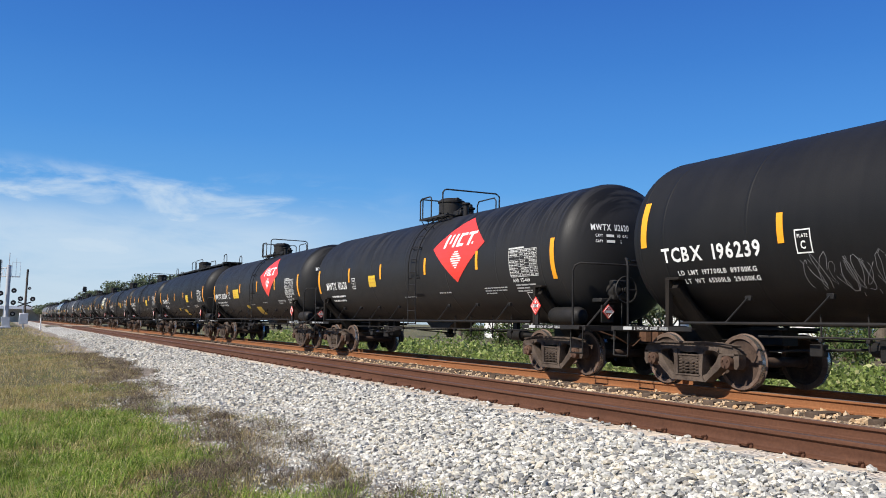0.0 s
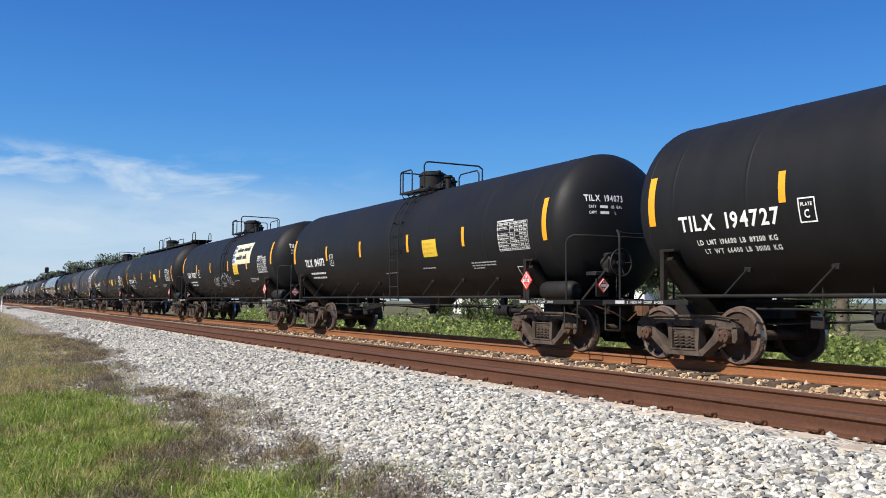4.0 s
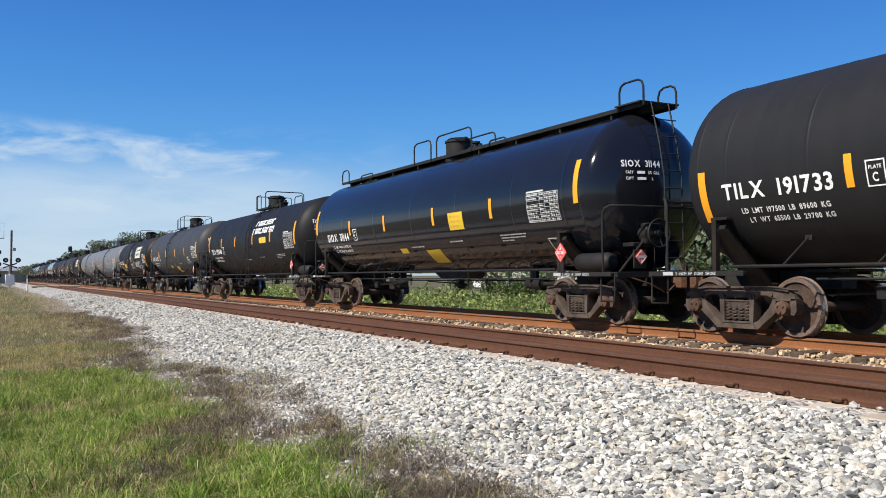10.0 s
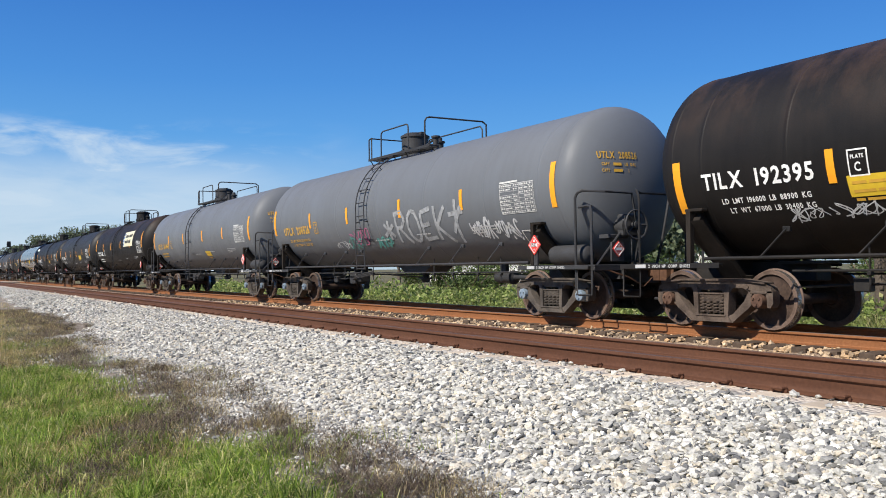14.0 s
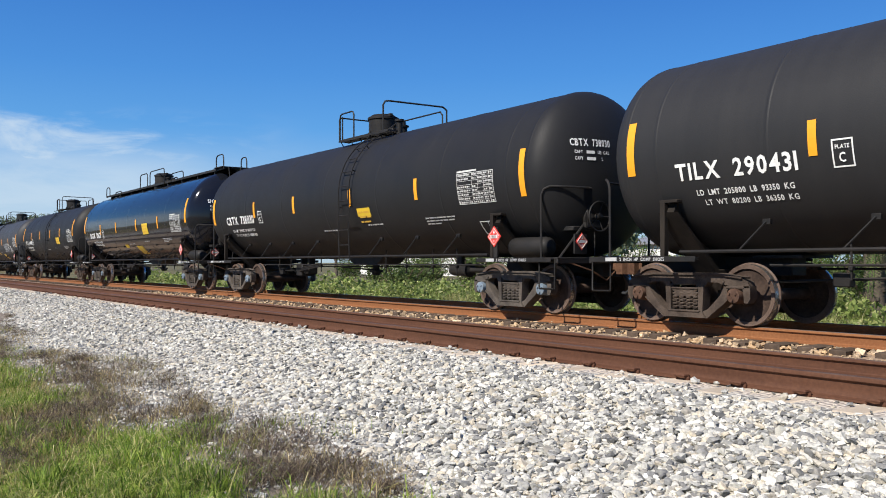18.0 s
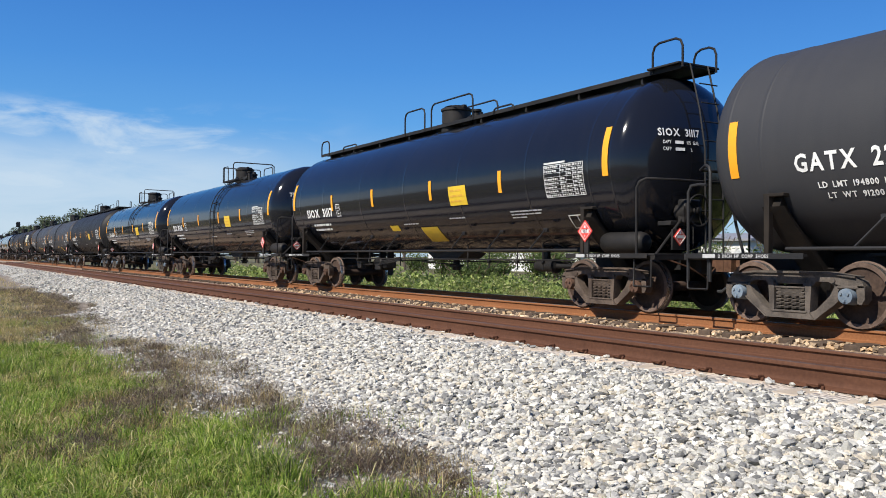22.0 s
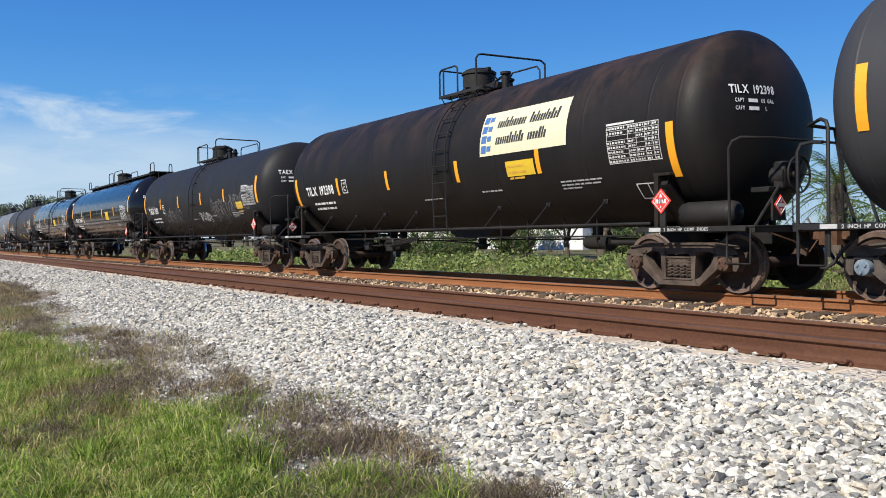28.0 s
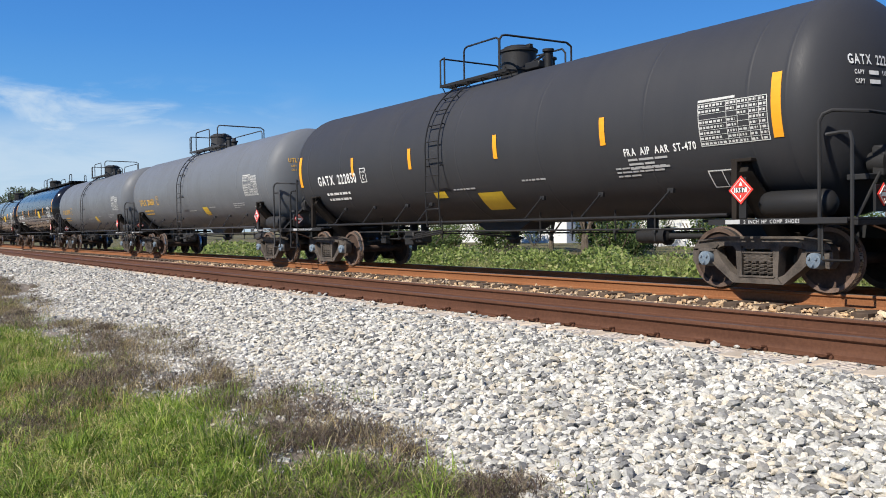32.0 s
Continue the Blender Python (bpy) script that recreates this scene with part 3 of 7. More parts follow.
def brake_wheel_shape():
    c, s = (8.50, -0.42, 1.78), Shape()
    pts = [(c[0], c[1] + 0.27 * math.cos(t), c[2] + 0.27 * math.sin(t)) for t in (2 * math.pi * j / 22 for j in range(22))]
    s.tube(pts, 0.018, 5, 0, True)
    for j in range(5):
        t = 2 * math.pi * j / 5
        s.tube([(c[0] - 0.03, c[1], c[2]), (c[0] - 0.02, c[1] + 0.14 * math.cos(t), c[2] + 0.14 * math.sin(t)), (c[0], c[1] + 0.26 * math.cos(t), c[2] + 0.26 * math.sin(t))], 0.014, 4)
    s.lathe([(8.36, 0.0), (8.36, 0.06), (8.52, 0.06), (8.53, 0.0)], 10, "x", (0, c[1], c[2]))
    return s


def brake_gear_shape():
    s = Shape().box(8.22, 8.42, -0.66, -0.24, 1.56, 1.98, 0.03)
    s.box(8.05, 8.36, -0.95, -0.5, 1.52, 1.60, 0.01)
    s.lathe([(8.16, 0.0), (8.16, 0.15), (8.4, 0.17), (8.44, 0.0)], 14, "x", (0, -0.52, 1.76))
    for i in range(9):
        z = 1.5 - i * 0.055
        s.tube([(8.44, -0.5, z), (8.44 + (0.014 if i % 2 else 0), -0.5 + (0 if i % 2 else 0.014), z - 0.05)], 0.012, 4)
    return s


def reservoir_shape():
    return Shape().lathe([(6.92, 0.0), (6.94, 0.10), (7.0, 0.17), (7.08, 0.19), (7.88, 0.19), (7.96, 0.17), (8.02, 0.10), (8.04, 0.0)], 20, "x", (0, -1.16, 1.23))


def manway_shape(r, zc):
    z = zc + r
    s = Shape().lathe([(z - 0.08, 0.40), (z + 0.06, 0.40), (z + 0.08, 0.43), (z + 0.12, 0.43), (z + 0.14, 0.38), (z + 0.48, 0.38), (z + 0.50, 0.41), (z + 0.55, 0.41), (z + 0.57, 0.38), (z + 0.59, 0.0)], 28, "z")
    for j in range(8):
        t = j * math.pi / 4
        s.box(0.40 * math.cos(t) - 0.02, 0.40 * math.cos(t) + 0.02, 0.40 * math.sin(t) - 0.02, 0.40 * math.sin(t) + 0.02, z + 0.06, z + 0.18, 0.008)
    return s


def lid_shape(r, zc):
    z = zc + r + 0.59
    s = Shape().lathe([(z - 0.03, 0.32), (z + 0.02, 0.32), (z + 0.04, 0.27), (z + 0.05, 0.0)], 24, "z")
    return s.box(-0.44, -0.26, -0.07, 0.07, z - 0.06, z + 0.05, 0.02).box(0.28, 0.42, -0.05, 0.05, z - 0.05, z + 0.04, 0.01)


def valves_shape(r, zc):
    z = zc + r
    s = Shape().lathe([(z - 0.05, 0.11), (z + 0.2, 0.11), (z + 0.22, 0.15), (z + 0.26, 0.15), (z + 0.28, 0.08), (z + 0.36, 0.07), (z + 0.38, 0.0)], 14, "z", (0.95, 0.1, 0))
    s.lathe([(z - 0.05, 0.08), (z + 0.28, 0.08), (z + 0.30, 0.12), (z + 0.35, 0.12), (z + 0.36, 0.0)], 12, "z", (1.25, -0.2, 0))
    return s.box(0.6, 1.05, -0.28, -0.08, z + 0.02, z + 0.17, 0.02).tube([(0.7, -0.2, z + 0.15), (1.2, -0.2, z + 0.28)], 0.03, 6)


def deck_shape(r, zc, x0, x1, side):
    """Grating deck round the manway, on brackets."""
    z, s = zc + r, Shape()
    for y in (-0.86,) if side < 0 else (0.60,):
        for i in range(6):
            s.box(x0, x1, y + i * 0.05, y + i * 0.05 + 0.012, z - 0.05, z - 0.02, 0.002)
        s.box(x0, x1, y - 0.012, y, z - 0.07, z - 0.005, 0.003)
        s.box(x0, x1, y + 0.262, y + 0.274, z - 0.07, z - 0.005, 0.003)
    x = x0
    while x < x1 + 0.01:
        s.box(x - 0.015, x + 0.015, -0.86 if side < 0 else 0.6, -0.58 if side < 0 else 0.88, z - 0.052, z - 0.018, 0.002)
        s.tube([(x, side * 0.8, z - 0.04), (x, side * 0.66, z - 0.24)], 0.014, 4)
        x += (x1 - x0) / 5
    return s


def rail_loop(pts, r=0.02):
    return Shape().tube(pts, r, 7)


def hoop(x0, x1, y, z0, z1, c=0.12):
    return [(x0, y, z0), (x0, y, z1 - c), (x0 + c * 0.3, y, z1 - c * 0.3), (x0 + c, y, z1), (x1 - c, y, z1), (x1 - c * 0.3, y, z1 - c * 0.3), (x1, y, z1 - c), (x1, y, z0)]


def ladder_path(r, zc, y_top=0.62):
    pts = [(-(r + 0.06), 1.0), (-(r + 0.09), zc - 0.9)]
    a1 = math.acos(y_top / (r + 0.09))
    for i in range(15):
        t = -0.10 + (a1 + 0.10) * i / 14
        pts.append((-(r + 0.09) * math.cos(t), zc + (r + 0.09) * math.sin(t)))
    return pts


def ladder_rails(r, zc):
    s = Shape()
    for x in (-0.25, 0.25):
        s.tube([(x, y, z) for y, z in ladder_path(r, zc)], 0.017, 5)
    for t in (-0.2, 0.35, 0.8):
        for x in (-0.25, 0.25):
            s.tube([(x, -(r - 0.01) * math.cos(t), zc + (r - 0.01) * math.sin(t)), (x, -(r + 0.09) * math.cos(t), zc + (r + 0.09) * math.sin(t))], 0.014, 4)
    return s


def rung_shape():
    return Shape().tube([(-0.255, 0, 0), (0.255, 0, 0)], 0.014, 5)


def strut_shape():
    return Shape().tube([(0, -1.5, 1.10), (0.34, -1.36, 1.50)], 0.016, 5).box(0.28, 0.40, -1.36, -1.30, 1.46, 1.54, 0.005)


def side_pipe_shape():
    return Shape().tube([(-6.6, -1.5, 1.10), (6.6, -1.5, 1.10)], 0.026, 8)


def outlet_shape(r, zc):
    z = zc - r
    s = Shape().prism([(-1.0, z + 0.06), (-0.55, z - 0.16), (0.55, z - 0.16), (1.0, z + 0.06)], -0.35, 0.35)
    s.lathe([(z - 0.44, 0.0), (z - 0.44, 0.10), (z - 0.36, 0.13), (z - 0.30, 0.09), (z - 0.16, 0.09), (z - 0.1, 0.16), (z, 0.16)], 14, "z")
    return s.tube([(0.1, -0.1, z - 0.3), (0.25, -0.7, z - 0.26), (0.25, -1.2, z - 0.22)], 0.018, 5).box(-0.16, 0.16, -0.12, 0.12, z - 0.36, z - 0.3, 0.01)


def air_line_shape():
    s = Shape()
    for y, z in ((-0.75, 0.90), (0.5, 0.84)):
        s.tube([(-5.6, y, z), (5.6, y, z)], 0.02, 6)
    for x in (-4.4, -3.6, -1.7, 1.7, 2.6, 3.7, 4.6):
        s.tube([(x, -0.75, 0.70), (x, -0.75, 1.25)], 0.016, 5)
        s.box(x - 0.03, x + 0.03, -0.79, -0.71, 0.83, 0.89, 0.006)
    return s


def brake_cylinder_shape():
    return Shape().lathe([(3.9, 0.0), (3.9, 0.11), (4.0, 0.13), (4.45, 0.13), (4.5, 0.16), (4.56, 0.16), (4.6, 0.06), (5.3, 0.04), (5.3, 0.0)], 16, "x", (0, -0.35, 0.78)).box(4.1, 4.3, -0.4, -0.3, 0.88, 1.12, 0.01)


def control_valve_shape():
    """Brake control valve on its bracket, with pipes, hung under the tank."""
    s = Shape().box(-3.55, -3.15, -0.62, -0.2, 0.56, 0.92, 0.03).box(-3.15, -2.85, -0.56, -0.26, 0.62, 0.86, 0.03)
    s.lathe([(-3.75, 0.0), (-3.75, 0.11), (-3.55, 0.13), (-3.55, 0.0)], 12, "x", (0, -0.42, 0.74))
    s.box(-3.5, -3.42, -0.5, -0.3, 0.9, 1.2, 0.01).box(-3.0, -2.92, -0.5, -0.3, 0.84, 1.2, 0.01)
    for k in range(3):
        s.tube([(-3.2 + 0.12 * k, -0.6, 0.7 + 0.05 * k), (-3.0 + 0.1 * k, -0.78, 0.72 + 0.05 * k), (-1.6, -0.8, 0.86 + 0.04 * k)], 0.018, 5)
    s.tube([(-5.6, -0.5, 0.66), (-4.6, -0.52, 0.70), (-3.7, -0.46, 0.74)], 0.024, 6)
    return s.box(-4.75, -4.5, -0.6, -0.46, 0.60, 0.80, 0.015)


def pin_shape():
    return Shape().box(-0.1, 0.1, -0.02, 0.02, -0.3, 0.3)


def placard_shape(h):
    return Shape().prism([(0, -h), (h, 0), (0, h), (-h, 0)], -0.012, 0.0)


def placard_marks(h):
    """Border, flame patch and number panel of a placard, in white."""
    s = Shape()
    t = h * 0.80
    for a, b in (((0, -t), (t, 0)), ((t, 0), (0, t)), ((0, t), (-t, 0)), ((-t, 0), (0, -t))):
        s.tube([(a[0], -0.014, a[1]), (b[0], -0.014, b[1])], 0.006, 4)
    s.box(-h * 0.52, h * 0.52, -0.017, -0.011, -h * 0.17, h * 0.17, 0.001)
    s.prism([(-h * 0.14, h * 0.30), (h * 0.14, h * 0.30), (h * 0.10, h * 0.42), (h * 0.02, h * 0.60), (-h * 0.07, h * 0.46)], -0.017, -0.011)
    return s.box(-h * 0.04, h * 0.04, -0.017, -0.011, -h * 0.52, -h * 0.34, 0.001)


# ---- decals that repeat ----
def flat_words(text, x, z, h, w, y):
    """Words on an upright face that looks towards the empty track."""
    flat, faces = lettering(text, h, w)
    return Shape().add([(x + u, y, z + v) for u, v in flat], faces)


def sill_words(x, w):
    """The brake shoe notice on the edge of the walkway, with a plain bar before it."""
    s = Shape().box(x - 0.30, x - 0.06, -1.552, -1.546, 0.965, 1.025, 0.001)
    flat, faces = lettering("2 INCH HP COMP SHOES", 0.05, w)
    s.add([(x + u, -1.549, 0.97 + v) for u, v in flat], faces)
    return s



def stripe_art(x, v0, v1, w):
    return Flat().put(bar(x - w / 2, x + w / 2, v0, v1))


def panel_art(u0, v0, w=1.15, h=0.62):
    """A table of test dates: ruled lines with print too small to read."""
    a = Flat().outline(u0, u0 + w, v0, v0 + h, 0.012)
    a.put(bar(u0, u0 + w * 0.55, v0 + h + 0.02, v0 + h + 0.055))
    rng = random.Random(5)
    for i in range(1, 8):
        a.put(bar(u0, u0 + w, v0 + h * i / 8 - 0.003, v0 + h * i / 8 + 0.003))
    for c in (0.42, 0.58, 0.74, 0.88):
        a.put(bar(u0 + w * c, u0 + w * c + 0.008, v0, v0 + h))
    for i in range(8):
        for c0, c1 in ((0.03, 0.38), (0.45, 0.56), (0.61, 0.72), (0.77, 0.86), (0.90, 0.98)):
            if rng.random() < 0.95:
                u, e = c0 - 0.02, c0 + (c1 - c0) * rng.uniform(0.8, 1.1)
                while u < e:
                    k = rng.uniform(0.02, 0.05)
                    a.put(bar(u0 + w * u, u0 + w * min(u + k, e), v0 + h * (i + 0.28) / 8, v0 + h * (i + 0.70) / 8))
                    u += k + 0.016
    return a


def print_lines(u0, v0, widths, h, gap):
    """Small print as plain bars, broken into words."""
    a = Flat()
    for i, ws in enumerate(widths):
        u = u0
        for w in ws:
            a.put(bar(u, u + w, v0 - i * gap, v0 - i * gap + h))
            u += w + h * 0.8
    return a


def tank_car(spec, near=True):
    """One tank car of the train, with all its parts."""
    kind, paint, r, zc = spec["kind"], PAINT[spec["paint"]], spec.get("r", 1.52), spec.get("zc", 2.6)
    iron = {"light": IRON_LIGHT, "grey": IRON_GREY}.get(spec["paint"], IRON)
    cast = TRUCK_GREY if spec.get("cap") == "blue" else TRUCK_IRON
    cap = CAP_BLUE if spec.get("cap") == "blue" else CAP_RUST
    car = new("tank_car")
    tagged(car, spec["label"], "tank car", "tank cars of the train")
    size = f"{r:.2f} {zc:.2f}"

    end = spec.get("end", TANK_END)
    tank = part("tank", lambda: tank_shape(r, zc, end), paint, car, key="tank %s %.2f" % (size, end))
    flip = pose(0, 0, 0, 0, 0, 180)
    part("outlet_valve", lambda: outlet_shape(r, zc), iron, car, key="outlet " + size)
    part("air_line", air_line_shape, iron, car, key="air line")
    part("brake_cylinder", brake_cylinder_shape, iron, car, key="brake cylinder")
    part("control_valve", control_valve_shape, iron, car, key="control valve")
    for m in (None, flip):
        part("side_pipe", side_pipe_shape, iron, car, at=m, key="side pipe")
        part("body_bolster", lambda: saddle_shape(r, zc), DUSTY, car, at=pose(TRUCK_X, 0, 0) if m is None else pose(-TRUCK_X, 0, 0), key="saddle " + size)
        part("stub_sill", sill_shape, iron, car, at=m, key="sill")
        part("coupler", coupler_shape, COUPLER, car, at=m, key="coupler", label="rusty knuckle coupler")
        part("end_platform", end_deck_shape, iron, car, at=m, key="end deck")
        part("end_handrail", lambda: end_rail_shape(spec.get("rail", 0)), iron, car, at=m, key="end rail %d" % spec.get("rail", 0))
        if near:
            part("air_hose", air_hose_shape, INK, car, at=m, key="air hose")
            part("handrail_stay", stay_shape, iron, car, at=m, key="stay")
            part("sill_step", step_shape, iron, car, at=m, key="step")
            part("sill_step", step_shape, iron, car, at=Matrix.Diagonal((-1 if m is None else 1, 1, 1, 1)) if m is None else Matrix.Diagonal((1, -1, 1, 1)), key="step")
            part("side_walkway", side_walk_shape, iron, car, at=m, key="side walk")
            part("side_walkway", side_walk_shape, iron, car, at=Matrix.Diagonal((-1, 1, 1, 1)) if m is None else Matrix.Diagonal((1, -1, 1, 1)), key="side walk")
    brake = part("brake_gear", brake_gear_shape, iron, car, key="brake gear")
    part("brake_wheel", brake_wheel_shape, iron, brake, key="brake wheel")
    part("air_reservoir", reservoir_shape, iron, car, key="reservoir")
    if near:
        for x in (-5.6, -4.1, -2.6, -1.1 if spec.get("ladder", 0.7) > -0.5 else -1.6, 2.1, 3.6, 5.1):
            part("strut", strut_shape, iron, car, at=pose(x, 0, 0), key="strut")

    # paint marks on the side that shows
    def decal(name, art, material, label="", on=car, key=None):
        return part(name, lambda: art.on_tank(r, zc), material, on, label, key=key and key + size, smooth=0)

    # top fittings
    man = part("manway", lambda: manway_shape(r, zc), iron, car, at=pose(spec.get("man", -0.05), 0, 0), key="manway " + size)
    part("lid", lambda: lid_shape(r, zc), iron, man, key="lid " + size)
    part("valve", lambda: valves_shape(r, zc), iron, car, at=pose(spec.get("man", -0.05) * 0.6, 0, 0), key="valves " + size)
    z = zc + r
    if kind == "ladder":
        x0, x1 = spec.get("deck", (-0.45, 1.25))
        for side in (-1, 1):
            part("platform", lambda: deck_shape(r, zc, x0, x1, side), iron, car, key="deck %s %.2f %d" % (size, x0, side))
        g0, g1 = spec.get("gate", (-0.45, 0.28))
        tall_z, low_z, y = z + 0.72, z + 0.60, 0.84
        part("platform_railing", rail_loop([(x0, -y, z - 0.06), (x0, -y, low_z - 0.05), (x0, -y + 0.06, low_z), (x0, y - 0.06, low_z), (x0, y, low_z - 0.05), (x0, y, z - 0.06)]), iron, car, key="rail a %s %.2f" % (size, x0))
        part("platform_railing", rail_loop(hoop(g0, g1, -y, z - 0.06, low_z + (0.08 if g0 > x0 else 0.0), 0.1)), iron, car, key="rail b %s %.2f" % (size, x0))
        part("platform_railing", rail_loop([(x1 - 0.25, -y, z - 0.06), (x1 - 0.25, -y, tall_z - 0.1), (x1 - 0.22, -y + 0.04, tall_z - 0.02), (x1 - 0.2, -y + 0.12, tall_z), (x1 + 0.05, y - 0.1, tall_z - 0.04), (x1 + 0.08, y, tall_z - 0.12), (x1 + 0.08, y, z - 0.2)], 0.023), iron, car, key="rail c %s %.2f" % (size, x0))
        part("platform_railing", rail_loop([(x0 + 0.5, y, z - 0.06), (x0 + 0.5, y, low_z - 0.1), (x0 + 0.6, y, low_z), (x1 - 0.2, y, low_z), (x1 - 0.1, y, low_z - 0.1), (x1 - 0.1, y, z - 0.06)]), iron, car, key="rail d %s %.2f" % (size, x0))
        part("rail_post", rail_loop([(x0 + 0.16, -y, z - 0.06), (x0 + 0.16, -y, low_z)]), iron, car, key="rail e %s %.2f" % (size, x0))
        lx = spec.get("ladder", 0.7)
        for m in (pose(lx, 0, 0), pose(-lx, 0, 0, 0, 0, 180)):
            lad = part("ladder", lambda: ladder_rails(r, zc), iron, car, at=m, key="ladder " + size)
            if near and m == pose(lx, 0, 0):
                path = ladder_path(r, zc)
                want, run, last = 0.02, 0.0, path[0]
                for p in path[1:]:
                    d = math.hypot(p[0] - last[0], p[1] - last[1])
                    while run + d >= want:
                        t = (want - run) / d
                        part("rung", rung_shape, iron, lad, at=pose(0, last[0] + (p[0] - last[0]) * t, last[1] + (p[1] - last[1]) * t), key="rung")
                        want += 0.36
                    run, last = run + d, p
    else:
        walk_way = Shape().box(-8.0, 8.1, -0.42, 0.42, z + 0.10, z + 0.13, 0.004)
        walk_way.box(-8.0, 8.1, -0.435, -0.42, z + 0.05, z + 0.14, 0.004).box(-8.0, 8.1, 0.42, 0.435, z + 0.05, z + 0.14, 0.004)
        for i in range(9):
            x = -7.3 + i * 1.8
            walk_way.box(x - 0.03, x + 0.03, -0.4, 0.4, z - 0.08, z + 0.10, 0.006)
        walk_way.box(7.35, 8.12, -0.52, 0.52, z + 0.13, z + 0.165, 0.005)
        part("top_walkway", walk_way, iron, car, key="top walk " + size)
        for x0, x1, h, q in ((-7.95, -7.32, 0.40, -1), (-6.2, -5.2, 0.06, -1), (-2.05, -0.95, 0.56, -1), (-0.6, 1.4, 0.58, -1), (-0.4, 1.2, 0.54, 1), (2.3, 3.1, 0.05, -1), (7.42, 8.14, 0.46, -1), (7.6, 8.12, 0.42, 1)):
            part("walkway_railing", rail_loop(hoop(x0, x1, q * 0.44, z + 0.07, z + 0.14 + h, 0.1 if h < 0.1 else 0.16), 0.022), iron, car, key="hoop %s %.2f %d" % (size, x0, q))
        decal("sealant_line", Flat().put(bar(-6.3, -4.6, zc + r * 1.22, zc + r * 1.22 + 0.025)), SCRIBBLE, "streaky white sealant line", key="seal")
        lad = Shape()
        for y in (-0.25, 0.2):
            lad.tube([(8.14, y, z + 0.15), (8.36, y, z - 0.7), (8.48, y, zc + 0.2), (8.5, y, 1.05)], 0.018, 5)
        for i in range(9):
            zz = 1.3 + i * 0.34
            xx = 8.5 - max(0.0, (zz - zc - 0.2)) * 0.13
            lad.tube([(xx, -0.25, zz), (xx, 0.2, zz)], 0.013, 5)
        part("end_ladder", lad, iron, car, key="end ladder " + size)

    # trucks and wheels
    sets = []
    for q in (-1, 1):
        truck = part("truck", bolster_shape, cast, car, at=pose(q * TRUCK_X, 0, 0), key="truck bolster")
        for m in (None, flip):
            part("side_frame", side_frame_shape, cast, truck, at=m, key="side frame")
            if near or m is None:
                for x in (-0.19, -0.064, 0.064, 0.19):
                    part("spring", spring_shape, cast, truck, at=(m or Matrix()) @ pose(x, -1.06, 0), key="spring")
            for a in (-AXLE, AXLE):
                part("bearing_cap", cap_shape, cap, truck, at=(m or Matrix()) @ pose(a, 0, WHEEL_R), key="cap")
                if m is None and near:
                    part("bearing_adapter", adapter_shape, cast, truck, at=pose(a, 0, WHEEL_R), key="adapter")
        for a in (-1, 1):
            if near:
                part("brake_beam", lambda: brake_beam_shape(a), cast, truck, key="brake beam %d" % a)
            ws = part("wheelset", axle_shape, PLATE, car, at=pose(q * TRUCK_X + a * AXLE, 0, WHEEL_R), key="axle", label="rusty steel axle with two wheels")
            for side in (-1, 1):
                part("wheel", lambda: wheel_shape(side), [RIM, PLATE, TREAD], ws, at=pose(0, side * 0.765, 0), key="wheel %d" % side)
            sets.append((ws, q * TRUCK_X + a * AXLE))

    if spec.get("stripes", True):
        xs_big, xs_low = (end - 0.13, end - 0.17), (-4.45, -1.78, 1.32, 4.2) if end > 7.5 else (-4.45, -1.8, 1.2, 3.87)
        dz = spec.get("stripe_z", 0.0)
        for x in (-xs_big[0], xs_big[1]):
            decal("reflective_stripe", stripe_art(x, (2.44 if x < 0 else 2.40) + dz, 3.28 + dz, 0.15), YELLOW, key="big stripe %.2f %.2f" % (x, dz))
        lz = spec.get("low_z", -0.06)
        for x in xs_low:
            if x in spec.get("skip", ()):
                continue
            decal("reflective_stripe", stripe_art(x, 2.36 + lz, 2.82 + lz, 0.12), YELLOW, key="stripe %.2f %.2f" % (x, lz))
    ink = ORANGE if spec["paint"] == "light" else WHITE
    if spec.get("mark"):
        text, w = spec["mark"], spec.get("mark_w", 1.75)
        mu = spec.get("mark_u", -6.45)
        # owner's letters and the car's number, squeezed as one line
        flat, face = lettering(text, spec.get("mark_h", 0.245), w)
        cut = max(u for u, v in lettering(text.split()[0], spec.get("mark_h", 0.245))[0]) * w / max(u for u, v in lettering(text, spec.get("mark_h", 0.245))[0]) + 0.03
        for name, keep in (("reporting_mark", [f for f in face if flat[f[0]][0] <= cut]), ("car_number", [f for f in face if flat[f[0]][0] > cut])):
            used = sorted({k for f in keep for k in f})
            index = {k: n for n, k in enumerate(used)}
            decal(name, Flat().put(([flat[k] for k in used], [tuple(index[k] for k in f) for f in keep]), mu, 2.15), ink)
        if spec.get("weights"):
            a, b = spec["weights"]
            decal("weight_marking", Flat().put(lettering(a, 0.085, w * 0.78), mu + 0.3, 1.90), ink)
            decal("weight_marking", Flat().put(lettering(b, 0.085, w * 0.74), mu + 0.4, 1.74), ink)
        else:
            decal("weight_marking", print_lines(mu + 0.3, 1.86, ((0.11, 0.17, 0.28, 0.10, 0.26, 0.11),), 0.065, 0.16), ink, key="weights %.2f" % mu)
            decal("weight_marking", print_lines(mu + 0.3, 1.70, ((0.09, 0.13, 0.26, 0.10, 0.25, 0.11),), 0.065, 0.16), ink, key="weights b %.2f" % mu)
        pm = max(mu + w + 0.2, -4.2)
